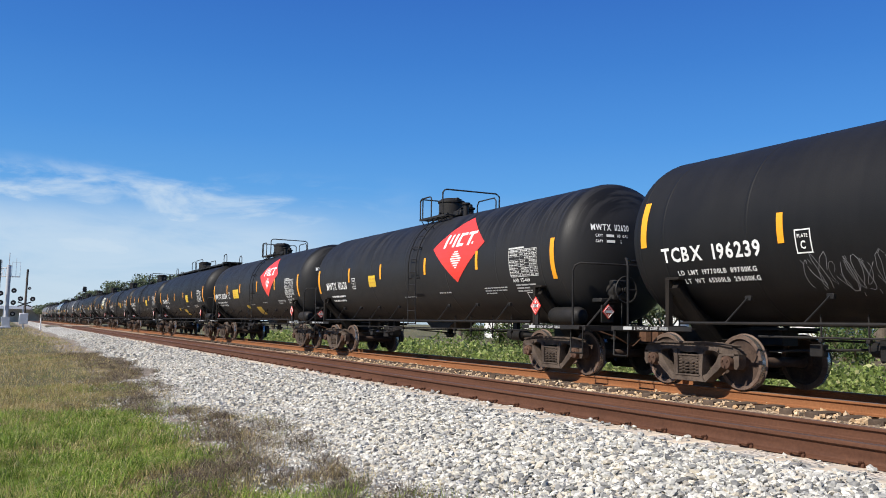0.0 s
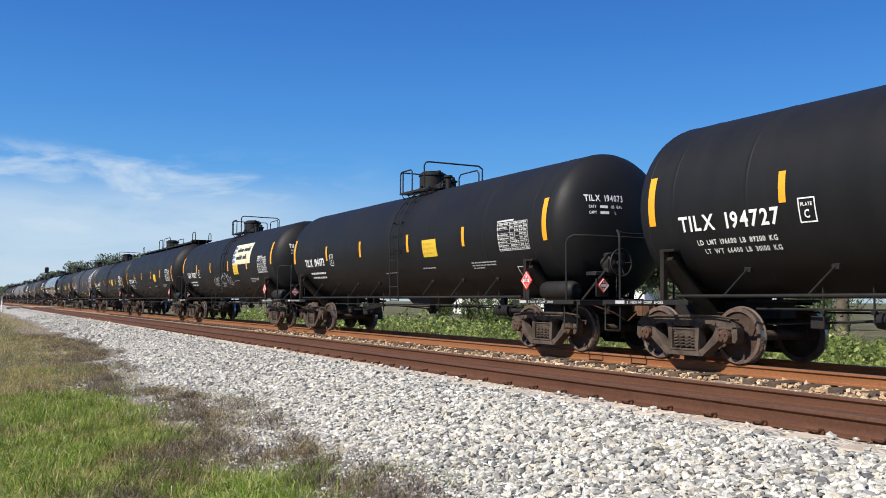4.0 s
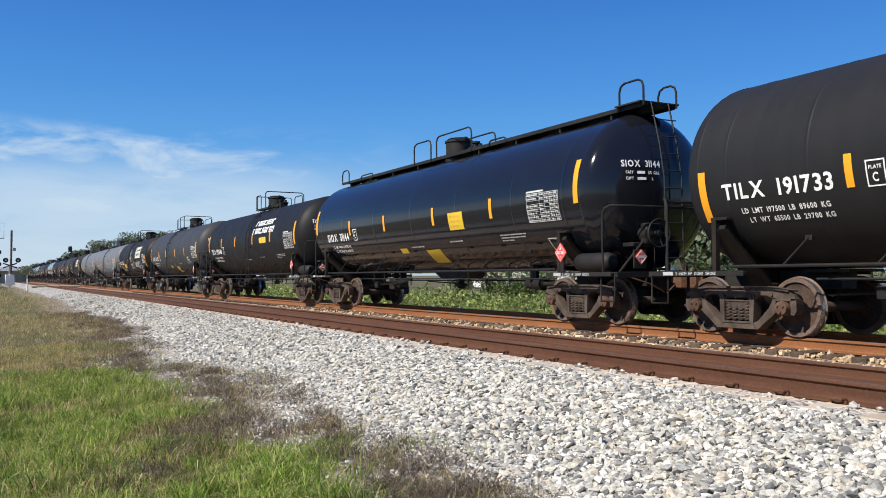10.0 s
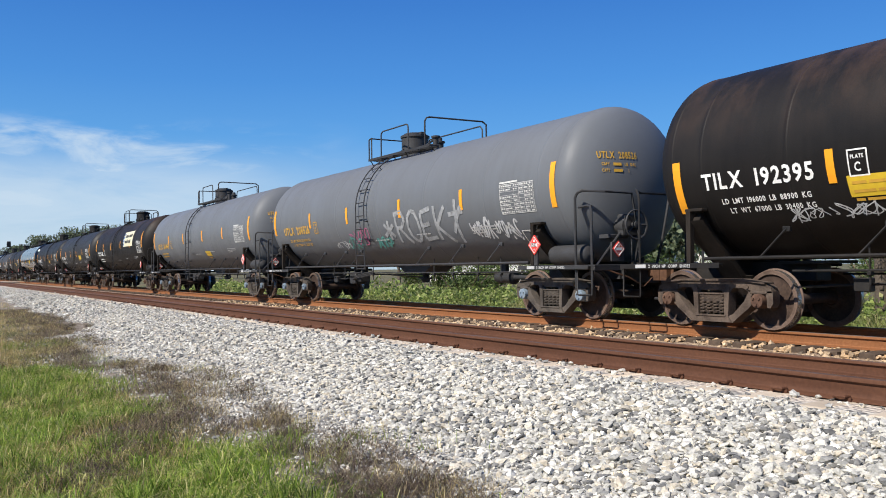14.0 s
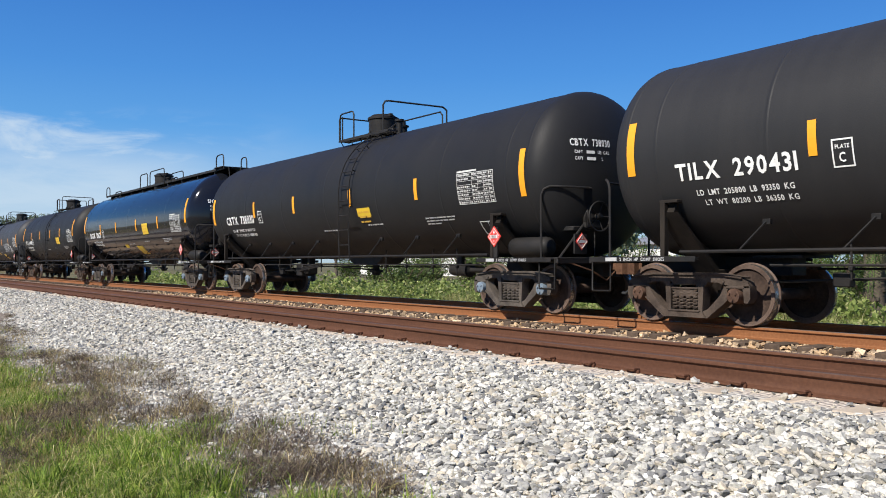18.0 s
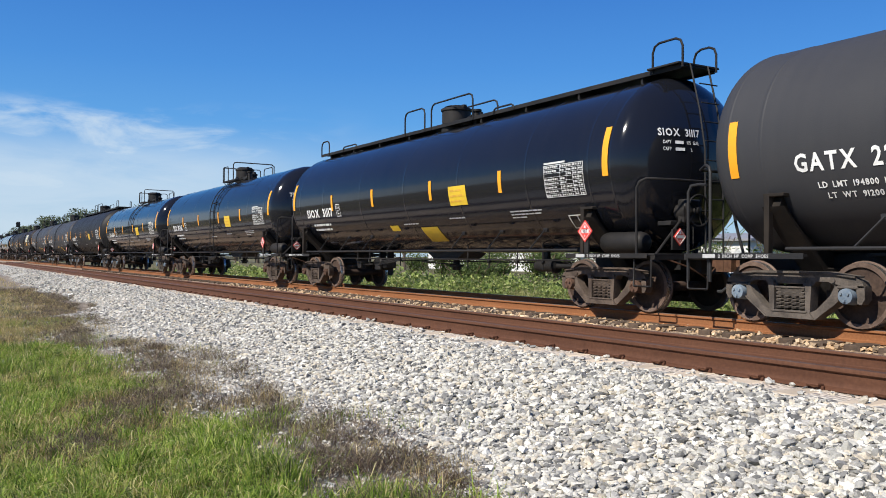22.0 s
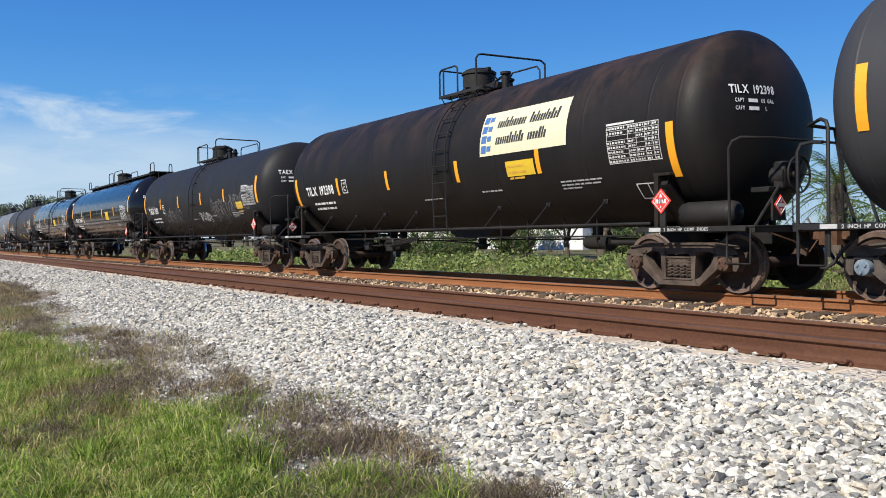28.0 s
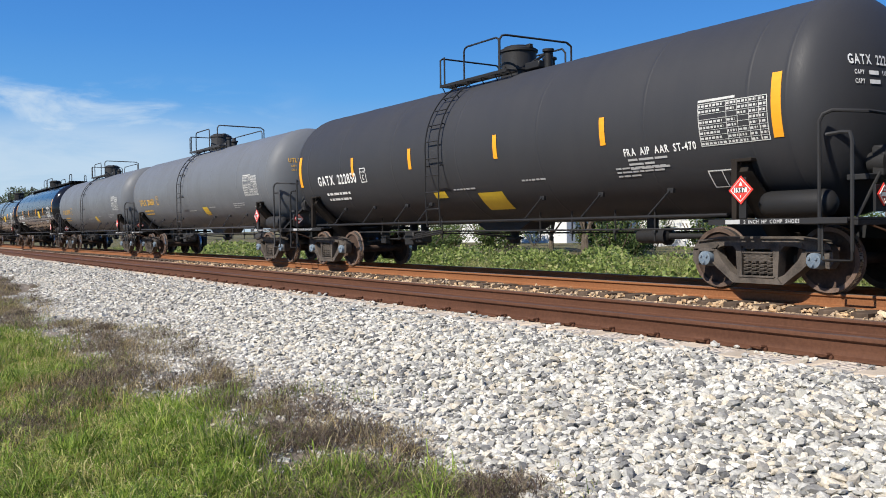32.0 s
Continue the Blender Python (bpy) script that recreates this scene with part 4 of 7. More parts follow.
        decal("plate_mark", Flat().outline(pm, pm + 0.28, 2.12, 2.48, 0.02).put(lettering("PLATE", 0.05, 0.19), pm + 0.045, 2.36).put(lettering("C", 0.12, 0.1), pm + 0.085, 2.19), ink)
    else:
        decal("reporting_mark", Flat().put(bar(-6.4, -5.9, 2.15, 2.37)), ink, key="far mark")
        decal("car_number", Flat().put(bar(-5.7, -4.9, 2.15, 2.37)), ink, key="far number")
    px = spec.get("panel", 5.7)
    decal("test_date_panel", panel_art(px, 2.1), PANEL, key="panel %.1f" % px)
    if spec.get("label_box", True):
        y0, y1, z0, z1 = spec.get("label_at", (2.15, 2.88, 2.12, 2.56))
        lab = decal("yellow_label", Flat().put(bar(y0, y1, z0, z1)), LABEL_YELLOW, key="label %.2f %.2f" % (y0, z0))
        part("print", lambda: print_lines(y0 + 0.06, z1 - 0.12, ((0.2, 0.25), (0.3, 0.2), (0.12, 0.3)), 0.04, 0.12).on_tank(r, zc, 0.013), ORANGE, lab, key="label print %.2f %.2f %s" % (y0, z0, size), smooth=0)
    if spec.get("patch"):
        decal("yellow_patch", Flat().put(bar(0.35, 1.15, 1.12, 1.62, 0.0)), LABEL_YELLOW, key="patch")
        decal("yellow_label", Flat().put(bar(-1.2, -0.75, 1.55, 1.72)), LABEL_YELLOW, key="patch label")
    decal("safety_print", print_lines(1.9, 1.80, ((0.08, 0.07, 0.05, 0.1, 0.09, 0.14),), 0.035, 0.09), PRINT, key="print a")
    decal("safety_print", print_lines(4.35, 1.86, ((0.12, 0.16, 0.07, 0.2, 0.1, 0.14, 0.12), (0.1, 0.2, 0.12, 0.09, 0.17, 0.2), (0.1, 0.14, 0.2)), 0.03, 0.07), PRINT, key="print b")
    decal("safety_print", print_lines(-0.4, 1.72, ((0.08, 0.1, 0.09, 0.07, 0.12, 0.16),), 0.035, 0.09), PRINT, key="print c")
    decal("commodity_box", Flat().outline(6.12, 6.62, 1.40, 1.72, 0.02).put(bar(6.36, 6.375, 1.42, 1.7)), WHITE, key="box")
    holder = part("placard_holder", lambda: Shape().box(6.82, 6.94, -1.545, -1.51, 1.04, 1.62, 0.004), iron, car, key="holder")
    pl = part("placard", lambda: placard_shape(0.2), RED, holder, "red flammable placard", at=pose(6.87, -1.555, 1.44), key="placard")
    if near:
        ph = part("placard_holder", lambda: Shape().box(8.46, 8.50, -1.05, -0.75, 1.1, 1.45, 0.004), iron, car, key="end holder")
        part("placard", lambda: placard_shape(0.15), RED, ph, "red flammable placard", at=pose(8.515, -0.9, 1.32, 0, 0, 90), key="small placard")
        part("placard_print", lambda: placard_marks(0.15), WHITE, ph, at=pose(8.517, -0.9, 1.32, 0, 0, 90), key="small placard print")
        part("warning_print", lambda: sill_words(6.9, 0.86), PRINT, car, key="sill words")
        part("warning_print", lambda: sill_words(-7.75, 0.9), PRINT, car, key="sill words b")
    # marks on the placard lie one level down, beside it
    part("placard_print", lambda: placard_marks(0.2), WHITE, holder, at=pose(6.87, -1.556, 1.44), key="placard print")
    if near:
        part("placard_number", lambda: flat_words("1987", 6.79, 1.405, 0.075, 0.165, -1.5755), INK, holder, key="placard number")
    if spec.get("mark") and near:
        t = Flat().put(lettering(spec["mark"], 0.13, 0.85), -1.02, zc + 0.42)
        t.put(lettering("CAPY", 0.06, 0.16), -0.95, zc + 0.28).put(print_lines(-0.72, zc + 0.28, ((0.17,),), 0.055, 0.1), 0, 0).put(lettering("US GAL", 0.06, 0.27), -0.48, zc + 0.28)
        t.put(lettering("CAPY", 0.06, 0.16), -0.95, zc + 0.16).put(print_lines(-0.72, zc + 0.16, ((0.19,),), 0.055, 0.1), 0, 0).put(lettering("L", 0.06, 0.035), -0.40, zc + 0.16)
        part("end_marking", t.on_head(end, HEAD, r, zc), ink, car, smooth=0)
    for extra in spec.get("extras", ()):
        extra(car, tank, r, zc)
    return car, sets

# ---- ground, ballast and track ----
RAIL_NEAR, RAIL_GAP, TRAIN_Y = 6.84, 1.505, 11.76


def smooth_step(a, b, x):
    t = np.clip((x - a) / (b - a), 0, 1)
    return t * t * (3 - 2 * t)


def wave(x, y, s=1.0):
    """Soft unevenness, about -1 to 1."""
    return (np.sin(x * 1.7 * s + 1.3 * np.sin(y * 1.1 * s)) + np.sin(y * 2.3 * s + 1.7 * np.sin(x * 0.9 * s + 2)) + np.sin((x + y) * 3.1 * s + 0.6)) / 3


def toe(x):
    """How far the ballast reaches towards the grass."""
    return 3.85 + 0.22 * np.sin(x * 0.9 + 1) + 0.18 * np.sin(x * 0.37) + 0.35 * smooth_step(-12, -18, x) * np.sin(x * 0.21 + 2)


def ground_z(x, y):
    z = -0.64 + 0.05 * wave(x, y, 0.5)
    z = z + 0.10 * smooth_step(-12, -60, x) * smooth_step(-4, 2, y)
    z = z - 0.45 * smooth_step(14.3, 17.0, y) + 0.38 * smooth_step(22, 34, y)
    return z


def ballast_z(x, y):
    up = smooth_step(toe(x) - 0.5, 6.0, y)
    z = -0.68 + 0.475 * up
    z = z + 0.012 * wave(x, y, 5.0) - 0.80 * smooth_step(13.9, 15.7, y)
    z = z - 0.05 * smooth_step(6.9, 7.3, y) + 0.012 * smooth_step(6.2, 6.4, y) - 0.012 * smooth_step(6.9, 7.3, y) - 0.04 * smooth_step(7.4, 8.6, y) * smooth_step(10.45, 10.3, y) + 0.03 * smooth_step(10.3, 10.5, y) * smooth_step(13.9, 13.2, y)
    return z


def earth_material():
    m, ns, ls, b = shader("earth with dry and green turf", 0.95)
    co = ns.new("ShaderNodeTexCoord").outputs["Object"]
    big = noise_node(ns, ls, co, 0.45, 5.0, 0.6)
    mid = noise_node(ns, ls, co, 3.0, 5.0, 0.65)
    fine = noise_node(ns, ls, co, 55.0, 3.0, 0.7)
    f = mix(ns, ls, 0.45, big, mid)
    c = ramp(ns, ls, f, [(0.36, (0.05, 0.07, 0.016)), (0.5, (0.11, 0.098, 0.038)), (0.62, (0.20, 0.155, 0.08))])
    # bare brown soil along the foot of the ballast
    sep = ns.new("ShaderNodeSeparateXYZ")
    ls.new(co, sep.inputs[0])
    edge = ns.new("ShaderNodeMath")
    edge.operation = "MULTIPLY_ADD"
    edge.inputs[1].default_value = 1.6
    ls.new(noise_node(ns, ls, co, 0.9, 4.0, 0.6), edge.inputs[0])
    ls.new(sep.outputs["Y"], edge.inputs[2])
    soil = ns.new("ShaderNodeMapRange")
    soil.inputs["From Min"].default_value, soil.inputs["From Max"].default_value = 2.9, 3.4
    ls.new(edge.outputs[0], soil.inputs["Value"])
    beyond = ns.new("ShaderNodeMapRange")
    beyond.inputs["From Min"].default_value, beyond.inputs["From Max"].default_value = 15.5, 14.0
    ls.new(edge.outputs[0], beyond.inputs["Value"])
    c = mix(ns, ls, mix(ns, ls, 1.0, soil.outputs[0], beyond.outputs[0], "MULTIPLY"), c, ramp(ns, ls, mid, [(0.35, (0.19, 0.152, 0.112)), (0.65, (0.36, 0.30, 0.225))]))
    c = mix(ns, ls, 1.0, c, ramp(ns, ls, fine, [(0.3, grey(0.45)), (0.7, grey(1.25))]), "MULTIPLY")
    ls.new(c, b.inputs["Base Color"])
    bump(ns, ls, b, fine, 0.8, 0.05)
    return m


def stone_material(name, island=True, stain=0.0):
    m, ns, ls, b = shader(name, 0.85)
    co = ns.new("ShaderNodeTexCoord").outputs["Object"]
    if island:
        pick = ns.new("ShaderNodeNewGeometry").outputs["Random Per Island"]
    else:
        pick = ns.new("ShaderNodeObjectInfo").outputs["Random"]
    tone = ramp(ns, ls, pick, [(0.0, (0.10, 0.098, 0.092)), (0.12, (0.21, 0.205, 0.19)), (0.26, (0.37, 0.358, 0.318)), (0.60, (0.56, 0.538, 0.468)), (0.76, (0.52, 0.455, 0.345)), (0.83, (0.34, 0.31, 0.255)), (0.90, (0.17, 0.169, 0.163)), (0.93, (0.60, 0.575, 0.505)), (1.0, (0.82, 0.79, 0.70))])
    vein = noise_node(ns, ls, co, 45.0, 5.0, 0.65)
    c = mix(ns, ls, 1.0, tone, ramp(ns, ls, vein, [(0.3, grey(0.62)), (0.7, grey(1.25))]), "MULTIPLY")
    if stain:
        c = mix(ns, ls, ramp(ns, ls, noise_node(ns, ls, co, 2.5, 4.0), [(0.35, grey(stain * 0.75)), (0.6, grey(stain))]), c, (0.95, 0.66, 0.40), "MULTIPLY")
    ls.new(c, b.inputs["Base Color"])
    bump(ns, ls, b, vein, 0.35, 0.01)
    return m


def bed_material():
    """Packed small stones under and between the loose ones."""
    m, ns, ls, b = shader("packed ballast", 0.9)
    co = ns.new("ShaderNodeTexCoord").outputs["Object"]
    vo = ns.new("ShaderNodeTexVoronoi")
    vo.inputs["Scale"].default_value = 17.0
    ls.new(co, vo.inputs["Vector"])
    sep = ns.new("ShaderNodeSeparateColor")
    ls.new(vo.outputs["Color"], sep.inputs[0])
    c = ramp(ns, ls, sep.outputs[0], [(0.0, (0.13, 0.126, 0.115)), (0.35, (0.32, 0.307, 0.27)), (0.8, (0.50, 0.478, 0.415)), (1.0, (0.62, 0.592, 0.515))])
    # cell rims darkened in the colour, as shade in the gaps between stones
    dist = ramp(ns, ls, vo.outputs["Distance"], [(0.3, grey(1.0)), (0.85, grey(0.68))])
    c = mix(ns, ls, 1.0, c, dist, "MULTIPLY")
    # pale sandy fines along the foot of the near rail, brown stain from the train's rails on
    sep2 = ns.new("ShaderNodeSeparateXYZ")
    ls.new(co, sep2.inputs[0])
    wob = ns.new("ShaderNodeMath")
    wob.operation = "MULTIPLY_ADD"
    wob.inputs[1].default_value = 0.5
    ls.new(noise_node(ns, ls, co, 2.5, 4.0), wob.inputs[0])
    ls.new(sep2.outputs["Y"], wob.inputs[2])
    rng_sand = ns.new("ShaderNodeMapRange")
    rng_sand.inputs["From Min"].default_value, rng_sand.inputs["From Max"].default_value = 6.62, 6.78
    ls.new(wob.outputs[0], rng_sand.inputs["Value"])
    c = mix(ns, ls, rng_sand.outputs[0], c, ramp(ns, ls, noise_node(ns, ls, co, 40.0, 4.0), [(0.3, (0.42, 0.35, 0.27)), (0.7, (0.58, 0.51, 0.42))]))
    rng_rust = ns.new("ShaderNodeMapRange")
    rng_rust.inputs["From Min"].default_value, rng_rust.inputs["From Max"].default_value = 8.4, 9.4
    ls.new(wob.outputs[0], rng_rust.inputs["Value"])
    c = mix(ns, ls, rng_rust.outputs[0], c, (0.30, 0.215, 0.145))
    ls.new(c, b.inputs["Base Color"])
    inv = ramp(ns, ls, vo.outputs["Distance"], [(0.0, grey(1.0)), (0.8, grey(0.0))])
    bump(ns, ls, b, inv, 1.0, 0.03)
    return m


def rust_material(name, a, c2, streaks):
    m, ns, ls, b = shader(name, 0.75)
    co = ns.new("ShaderNodeTexCoord").outputs["Object"]
    b.inputs["Specular IOR Level"].default_value = 0.2
    f = mix(ns, ls, 0.5, noise_node(ns, ls, co, 1.0, 5.0, 0.6, (0.6, 8.0, 8.0)), noise_node(ns, ls, co, 30.0, 4.0))
    c = mix(ns, ls, ramp(ns, ls, f, [(0.38, grey(0.0)), (0.66, grey(1.0))]), a, c2)
    s = ramp(ns, ls, noise_node(ns, ls, co, 1.0, 3.0, 0.5, (9.0, 9.0, 0.8)), [(0.5, grey(1.0)), (0.75, grey(1.0 - streaks))])
    ls.new(mix(ns, ls, 1.0, c, s, "MULTIPLY"), b.inputs["Base Color"])
    bump(ns, ls, b, noise_node(ns, ls, co, 80.0, 3.0), 0.25, 0.005)
    return m


EARTH = earth_material()
STONE, STONE_ONE, BED = stone_material("crushed limestone"), stone_material("single crushed stone", False), bed_material()
STONE_STAINED = stone_material("rust-stained limestone", True, 0.9)
RAIL_BROWN = rust_material("dark red rail rust", (0.068, 0.0285, 0.0158), (0.108, 0.048, 0.0265), 0.12)
RAIL_ORANGE = rust_material("orange rail rust", (0.175, 0.067, 0.025), (0.26, 0.112, 0.046), 0.1)
RAIL_TOP = worn("worn rail head", (0.09, 0.05, 0.036), (0.15, 0.10, 0.08), 0.55, 0.25, 3.0, 40.0, 0.7)
RAIL_SHINE = worn("worn bright rail head", (0.20, 0.15, 0.12), (0.13, 0.09, 0.065), 0.45, 0.3, 3.0, 40.0, 0.5)
TIMBER = worn("weathered dark tie timber", (0.05, 0.036, 0.027), (0.12, 0.085, 0.06), 0.95, 0.0, 4.0, 30.0, 0.8)
CONCRETE = worn("sandy concrete tie", (0.42, 0.34, 0.25), (0.55, 0.48, 0.38), 0.9, 0.0, 3.0, 60.0, 0.7)
SPIKE = worn("rusty fastening", (0.10, 0.05, 0.03), (0.17, 0.09, 0.05), 0.8, 0.0, 9.0, 60.0, 0.8)


def sheet(name, xs, ys, height, material):
    gx, gy = np.meshgrid(xs, ys, indexing="ij")
    gz = height(gx, gy)
    n, m = len(xs), len(ys)
    i = np.arange((n - 1) * (m - 1))
    a = (i // (m - 1)) * m + i % (m - 1)
    return grid_object(name, np.stack([gx, gy, gz], -1).reshape(-1, 3), np.stack([a, a + m, a + m + 1, a + 1], -1), material, None, True)


xs = np.concatenate([[-4000, -2000, -1000, -600, -400, -300], np.arange(-240, -60, 6.0), np.arange(-60, -16, 1.0), np.arange(-16, 3, 0.3), np.arange(3, 40, 2.5), [60, 120, 300, 1000, 3000]])
ys = np.concatenate([[-3000, -1000, -300, -100, -50, -25, -12, -8], np.arange(-6, 5, 0.3), np.arange(5, 24, 1.0), np.arange(24, 80, 4.0), [100, 150, 300, 800, 2000, 4000]])
ground = sheet("ground", xs, ys, ground_z, EARTH)
tagged(ground, "uneven turf, green in patches and dry between", "ground", kind="structure")
bxs = np.concatenate([np.arange(-420, -60, 8.0), np.arange(-60, -20, 0.8), np.arange(-20, 2, 0.16), np.arange(2, 60, 4.0)])
bys = np.concatenate([np.arange(2.3, 6.4, 0.14), np.arange(6.4, 15.8, 0.5)])
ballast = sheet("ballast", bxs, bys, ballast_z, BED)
tagged(ballast, "bed of pale crushed stone under two tracks", "ballast", kind="structure")


def rail_profile():
    half = [(0.0, 0.0), (0.022, -0.0005), (0.033, -0.006), (0.0365, -0.014), (0.0365, -0.036), (0.031, -0.043), (0.011, -0.055), (0.0085, -0.075), (0.0085, -0.115),
            (0.012, -0.145), (0.022, -0.158), (0.07, -0.171), (0.072, -0.186)]
    return half + [(-a, b) for a, b in reversed(half[1:])] + []


def rail(name, y, side, top, label, lift=0.0):
    """A rail; lift raises its head, on the same foot."""
    prof = [(a, b + lift + (b / 0.186) * lift) for a, b in rail_profile()]
    n = len(prof)
    s = Shape()
    xsr = [-700, -300, -120, -40, -10, 20, 90]
    verts = [(x, y + a, b) for x in xsr for a, b in prof]
    faces, kinds = [], []
    for i in range(len(xsr) - 1):
        for j in range(n):
            faces.append((i * n + j, i * n + (j + 1) % n, (i + 1) * n + (j + 1) % n, (i + 1) * n + j))
            kinds.append(1 if j in (0, 1, n - 1, n - 2) else 0)
    s.add(verts, faces)
    s.k = kinds
    ob = part(name, s, [side, top], None, smooth=30)
    return tagged(ob, label, "rail", "rails", "structure")


rails = [rail("rail", RAIL_NEAR, RAIL_BROWN, RAIL_TOP, "dark rust-brown steel rail of the empty track", 0.022),
         rail("rail", RAIL_NEAR + RAIL_GAP, RAIL_BROWN, RAIL_TOP, "dark rust-brown steel rail of the empty track", -0.018),
         rail("rail", TRAIN_Y - RAIL_GAP / 2, RAIL_ORANGE, RAIL_SHINE, "orange rusty steel rail under the train"),
         rail("rail", TRAIN_Y + RAIL_GAP / 2, RAIL_ORANGE, RAIL_SHINE, "orange rusty steel rail under the train")]

# clips of the near rails, plates and spikes of the rails under the train
clip = lambda: Shape().tube([(-0.06, -0.075, -0.165), (-0.055, -0.13, -0.15), (0.0, -0.15, -0.14), (0.05, -0.13, -0.145), (0.06, -0.07, -0.15), (0.03, -0.035, -0.145), (0.0, -0.06, -0.15)], 0.011, 5).box(-0.08, 0.08, -0.10, -0.06, -0.20, -0.15, 0.01)
plate = lambda: Shape().box(-0.1, 0.1, -0.19, 0.19, -0.205, -0.186, 0.004)
for i in range(64):
    x = -38.0 + i * 0.625 - 0.16
    if x > 1:
        break
    part("rail_clip", clip, RAIL_BROWN, rails[0], at=pose(x, RAIL_NEAR, 0), key="clip")
for i in range(72):
    part("tie_plate", plate, SPIKE, rails[2], at=pose(-36.0 + i * 0.5, TRAIN_Y - RAIL_GAP / 2, 0), key="plate")

near_track = tagged(new("ties_of_empty_track"), "sandy concrete ties sunk in pale stone", "ties", kind="structure")
train_track = tagged(new("ties_under_train"), "dark timber ties sunk in stained stone", "ties", kind="structure")
tie_c = lambda: Shape().box(-0.13, 0.13, -1.3, 1.3, -0.36, -0.187, 0.02)
tie_w = lambda: Shape().box(-0.115, 0.115, -1.3, 1.3, -0.36, -0.175, 0.012)
for i in range(100):
    part("tie", tie_c, CONCRETE, near_track, at=pose(-60.66 + i * 0.625 + 0.0, RAIL_NEAR + RAIL_GAP / 2, 0.0), key="tie c")
rng = random.Random(3)
for i in range(150):
    part("tie", tie_w, TIMBER, train_track, at=pose(-74.0 + i * 0.5 + rng.uniform(-0.03, 0.03), TRAIN_Y + rng.uniform(-0.06, 0.06), rng.uniform(-0.006, 0.008), 0, 0, rng.uniform(-0.8, 0.8)), key="tie w")


# ---- loose stones ----
def slabs(rng_np, k):
    """Some broken stones: blocks with all their corners knocked out of square, one of them split off."""
    c = np.array([(x, y, z) for x in (-1, 1) for y in (-1, 1) for z in (-1, 1)], dtype=float)
    f = np.array([(0, 1, 3), (0, 3, 2), (4, 6, 7), (4, 7, 5), (0, 4, 5), (0, 5, 1), (2, 3, 7), (2, 7, 6), (0, 2, 6), (0, 6, 4), (1, 5, 7), (1, 7, 3)])
    out = []
    for _ in range(k):
        p = c + rng_np.normal(0, 0.11, (8, 3))
        hit = rng_np.choice(8, 3, replace=False)
        p[hit] *= rng_np.uniform(0.62, 0.88, (3, 1))
        out.append(p * np.array([rng_np.uniform(0.78, 1.02), rng_np.uniform(0.62, 0.86), rng_np.uniform(0.45, 0.68)]))
    return out, f


def pebbles(rng_np, k):
    """Some tumbled stones of twelve corners, longer than wide, with blunt edges."""
    g = (1 + 5 ** 0.5) / 2
    c = np.array([(-1, g, 0), (1, g, 0), (-1, -g, 0), (1, -g, 0), (0, -1, g), (0, 1, g), (0, -1, -g), (0, 1, -g), (g, 0, -1), (g, 0, 1), (-g, 0, -1), (-g, 0, 1)]) / 1.9
    f = np.array([(0, 11, 5), (0, 5, 1), (0, 1, 7), (0, 7, 10), (0, 10, 11), (1, 5, 9), (5, 11, 4), (11, 10, 2), (10, 7, 6), (7, 1, 8),
                  (3, 9, 4), (3, 4, 2), (3, 2, 6), (3, 6, 8), (3, 8, 9), (4, 9, 5), (2, 4, 11), (6, 2, 10), (8, 6, 7), (9, 8, 1)])
    out = []
    for _ in range(k):
        p = c * rng_np.uniform(0.74, 1.2, (12, 1)) + rng_np.normal(0, 0.12, (12, 3))
        cut = rng_np.uniform(0.5, 0.82)
        p[:, 2] = np.clip(p[:, 2], -cut, cut)
        out.append(p * np.array([rng_np.uniform(1.0, 1.35), rng_np.uniform(0.78, 1.0), rng_np.uniform(0.58, 0.82)]))
    return out, f


def lying(rng_np, n, tilt=0.33):
    """Turns of stones that lie about flat."""
    a = rng_np.uniform(0, 2 * np.pi, n)
    tx, ty = rng_np.normal(0, tilt, n), rng_np.normal(0, tilt, n)
    o, i = np.zeros(n), np.ones(n)
    rz = np.stack([np.cos(a), -np.sin(a), o, np.sin(a), np.cos(a), o, o, o, i], -1).reshape(n, 3, 3)
    rx = np.stack([i, o, o, o, np.cos(tx), -np.sin(tx), o, np.sin(tx), np.cos(tx)], -1).reshape(n, 3, 3)
    ry = np.stack([np.cos(ty), o, np.sin(ty), o, i, o, -np.sin(ty), o, np.cos(ty)], -1).reshape(n, 3, 3)
    return rx @ ry @ rz


def turn_matrices(rng_np, n):
    q = rng_np.normal(size=(n, 4))
    q /= np.linalg.norm(q, axis=1)[:, None]
    w, x, y, z = q.T
    return np.stack([1 - 2 * (y * y + z * z), 2 * (x * y - z * w), 2 * (x * z + y * w), 2 * (x * y + z * w), 1 - 2 * (x * x + z * z), 2 * (y * z - x * w), 2 * (x * z - y * w), 2 * (y * z + x * w), 1 - 2 * (x * x + y * y)], -1).reshape(n, 3, 3)


def strew(name, rng_np, pos, size, material, parent, form=slabs):
    forms, f = form(rng_np, 60)
    n = len(pos)
    base = np.stack(forms)[rng_np.integers(0, 60, n)]
    v = np.einsum("nij,nkj->nki", lying(rng_np, n), base) * size[:, None, None] + pos[:, None, :]
    faces = (f[None] + (np.arange(n) * base.shape[1])[:, None, None]).reshape(-1, 3)
    return grid_object(name, v.reshape(-1, 3), faces, material, parent)


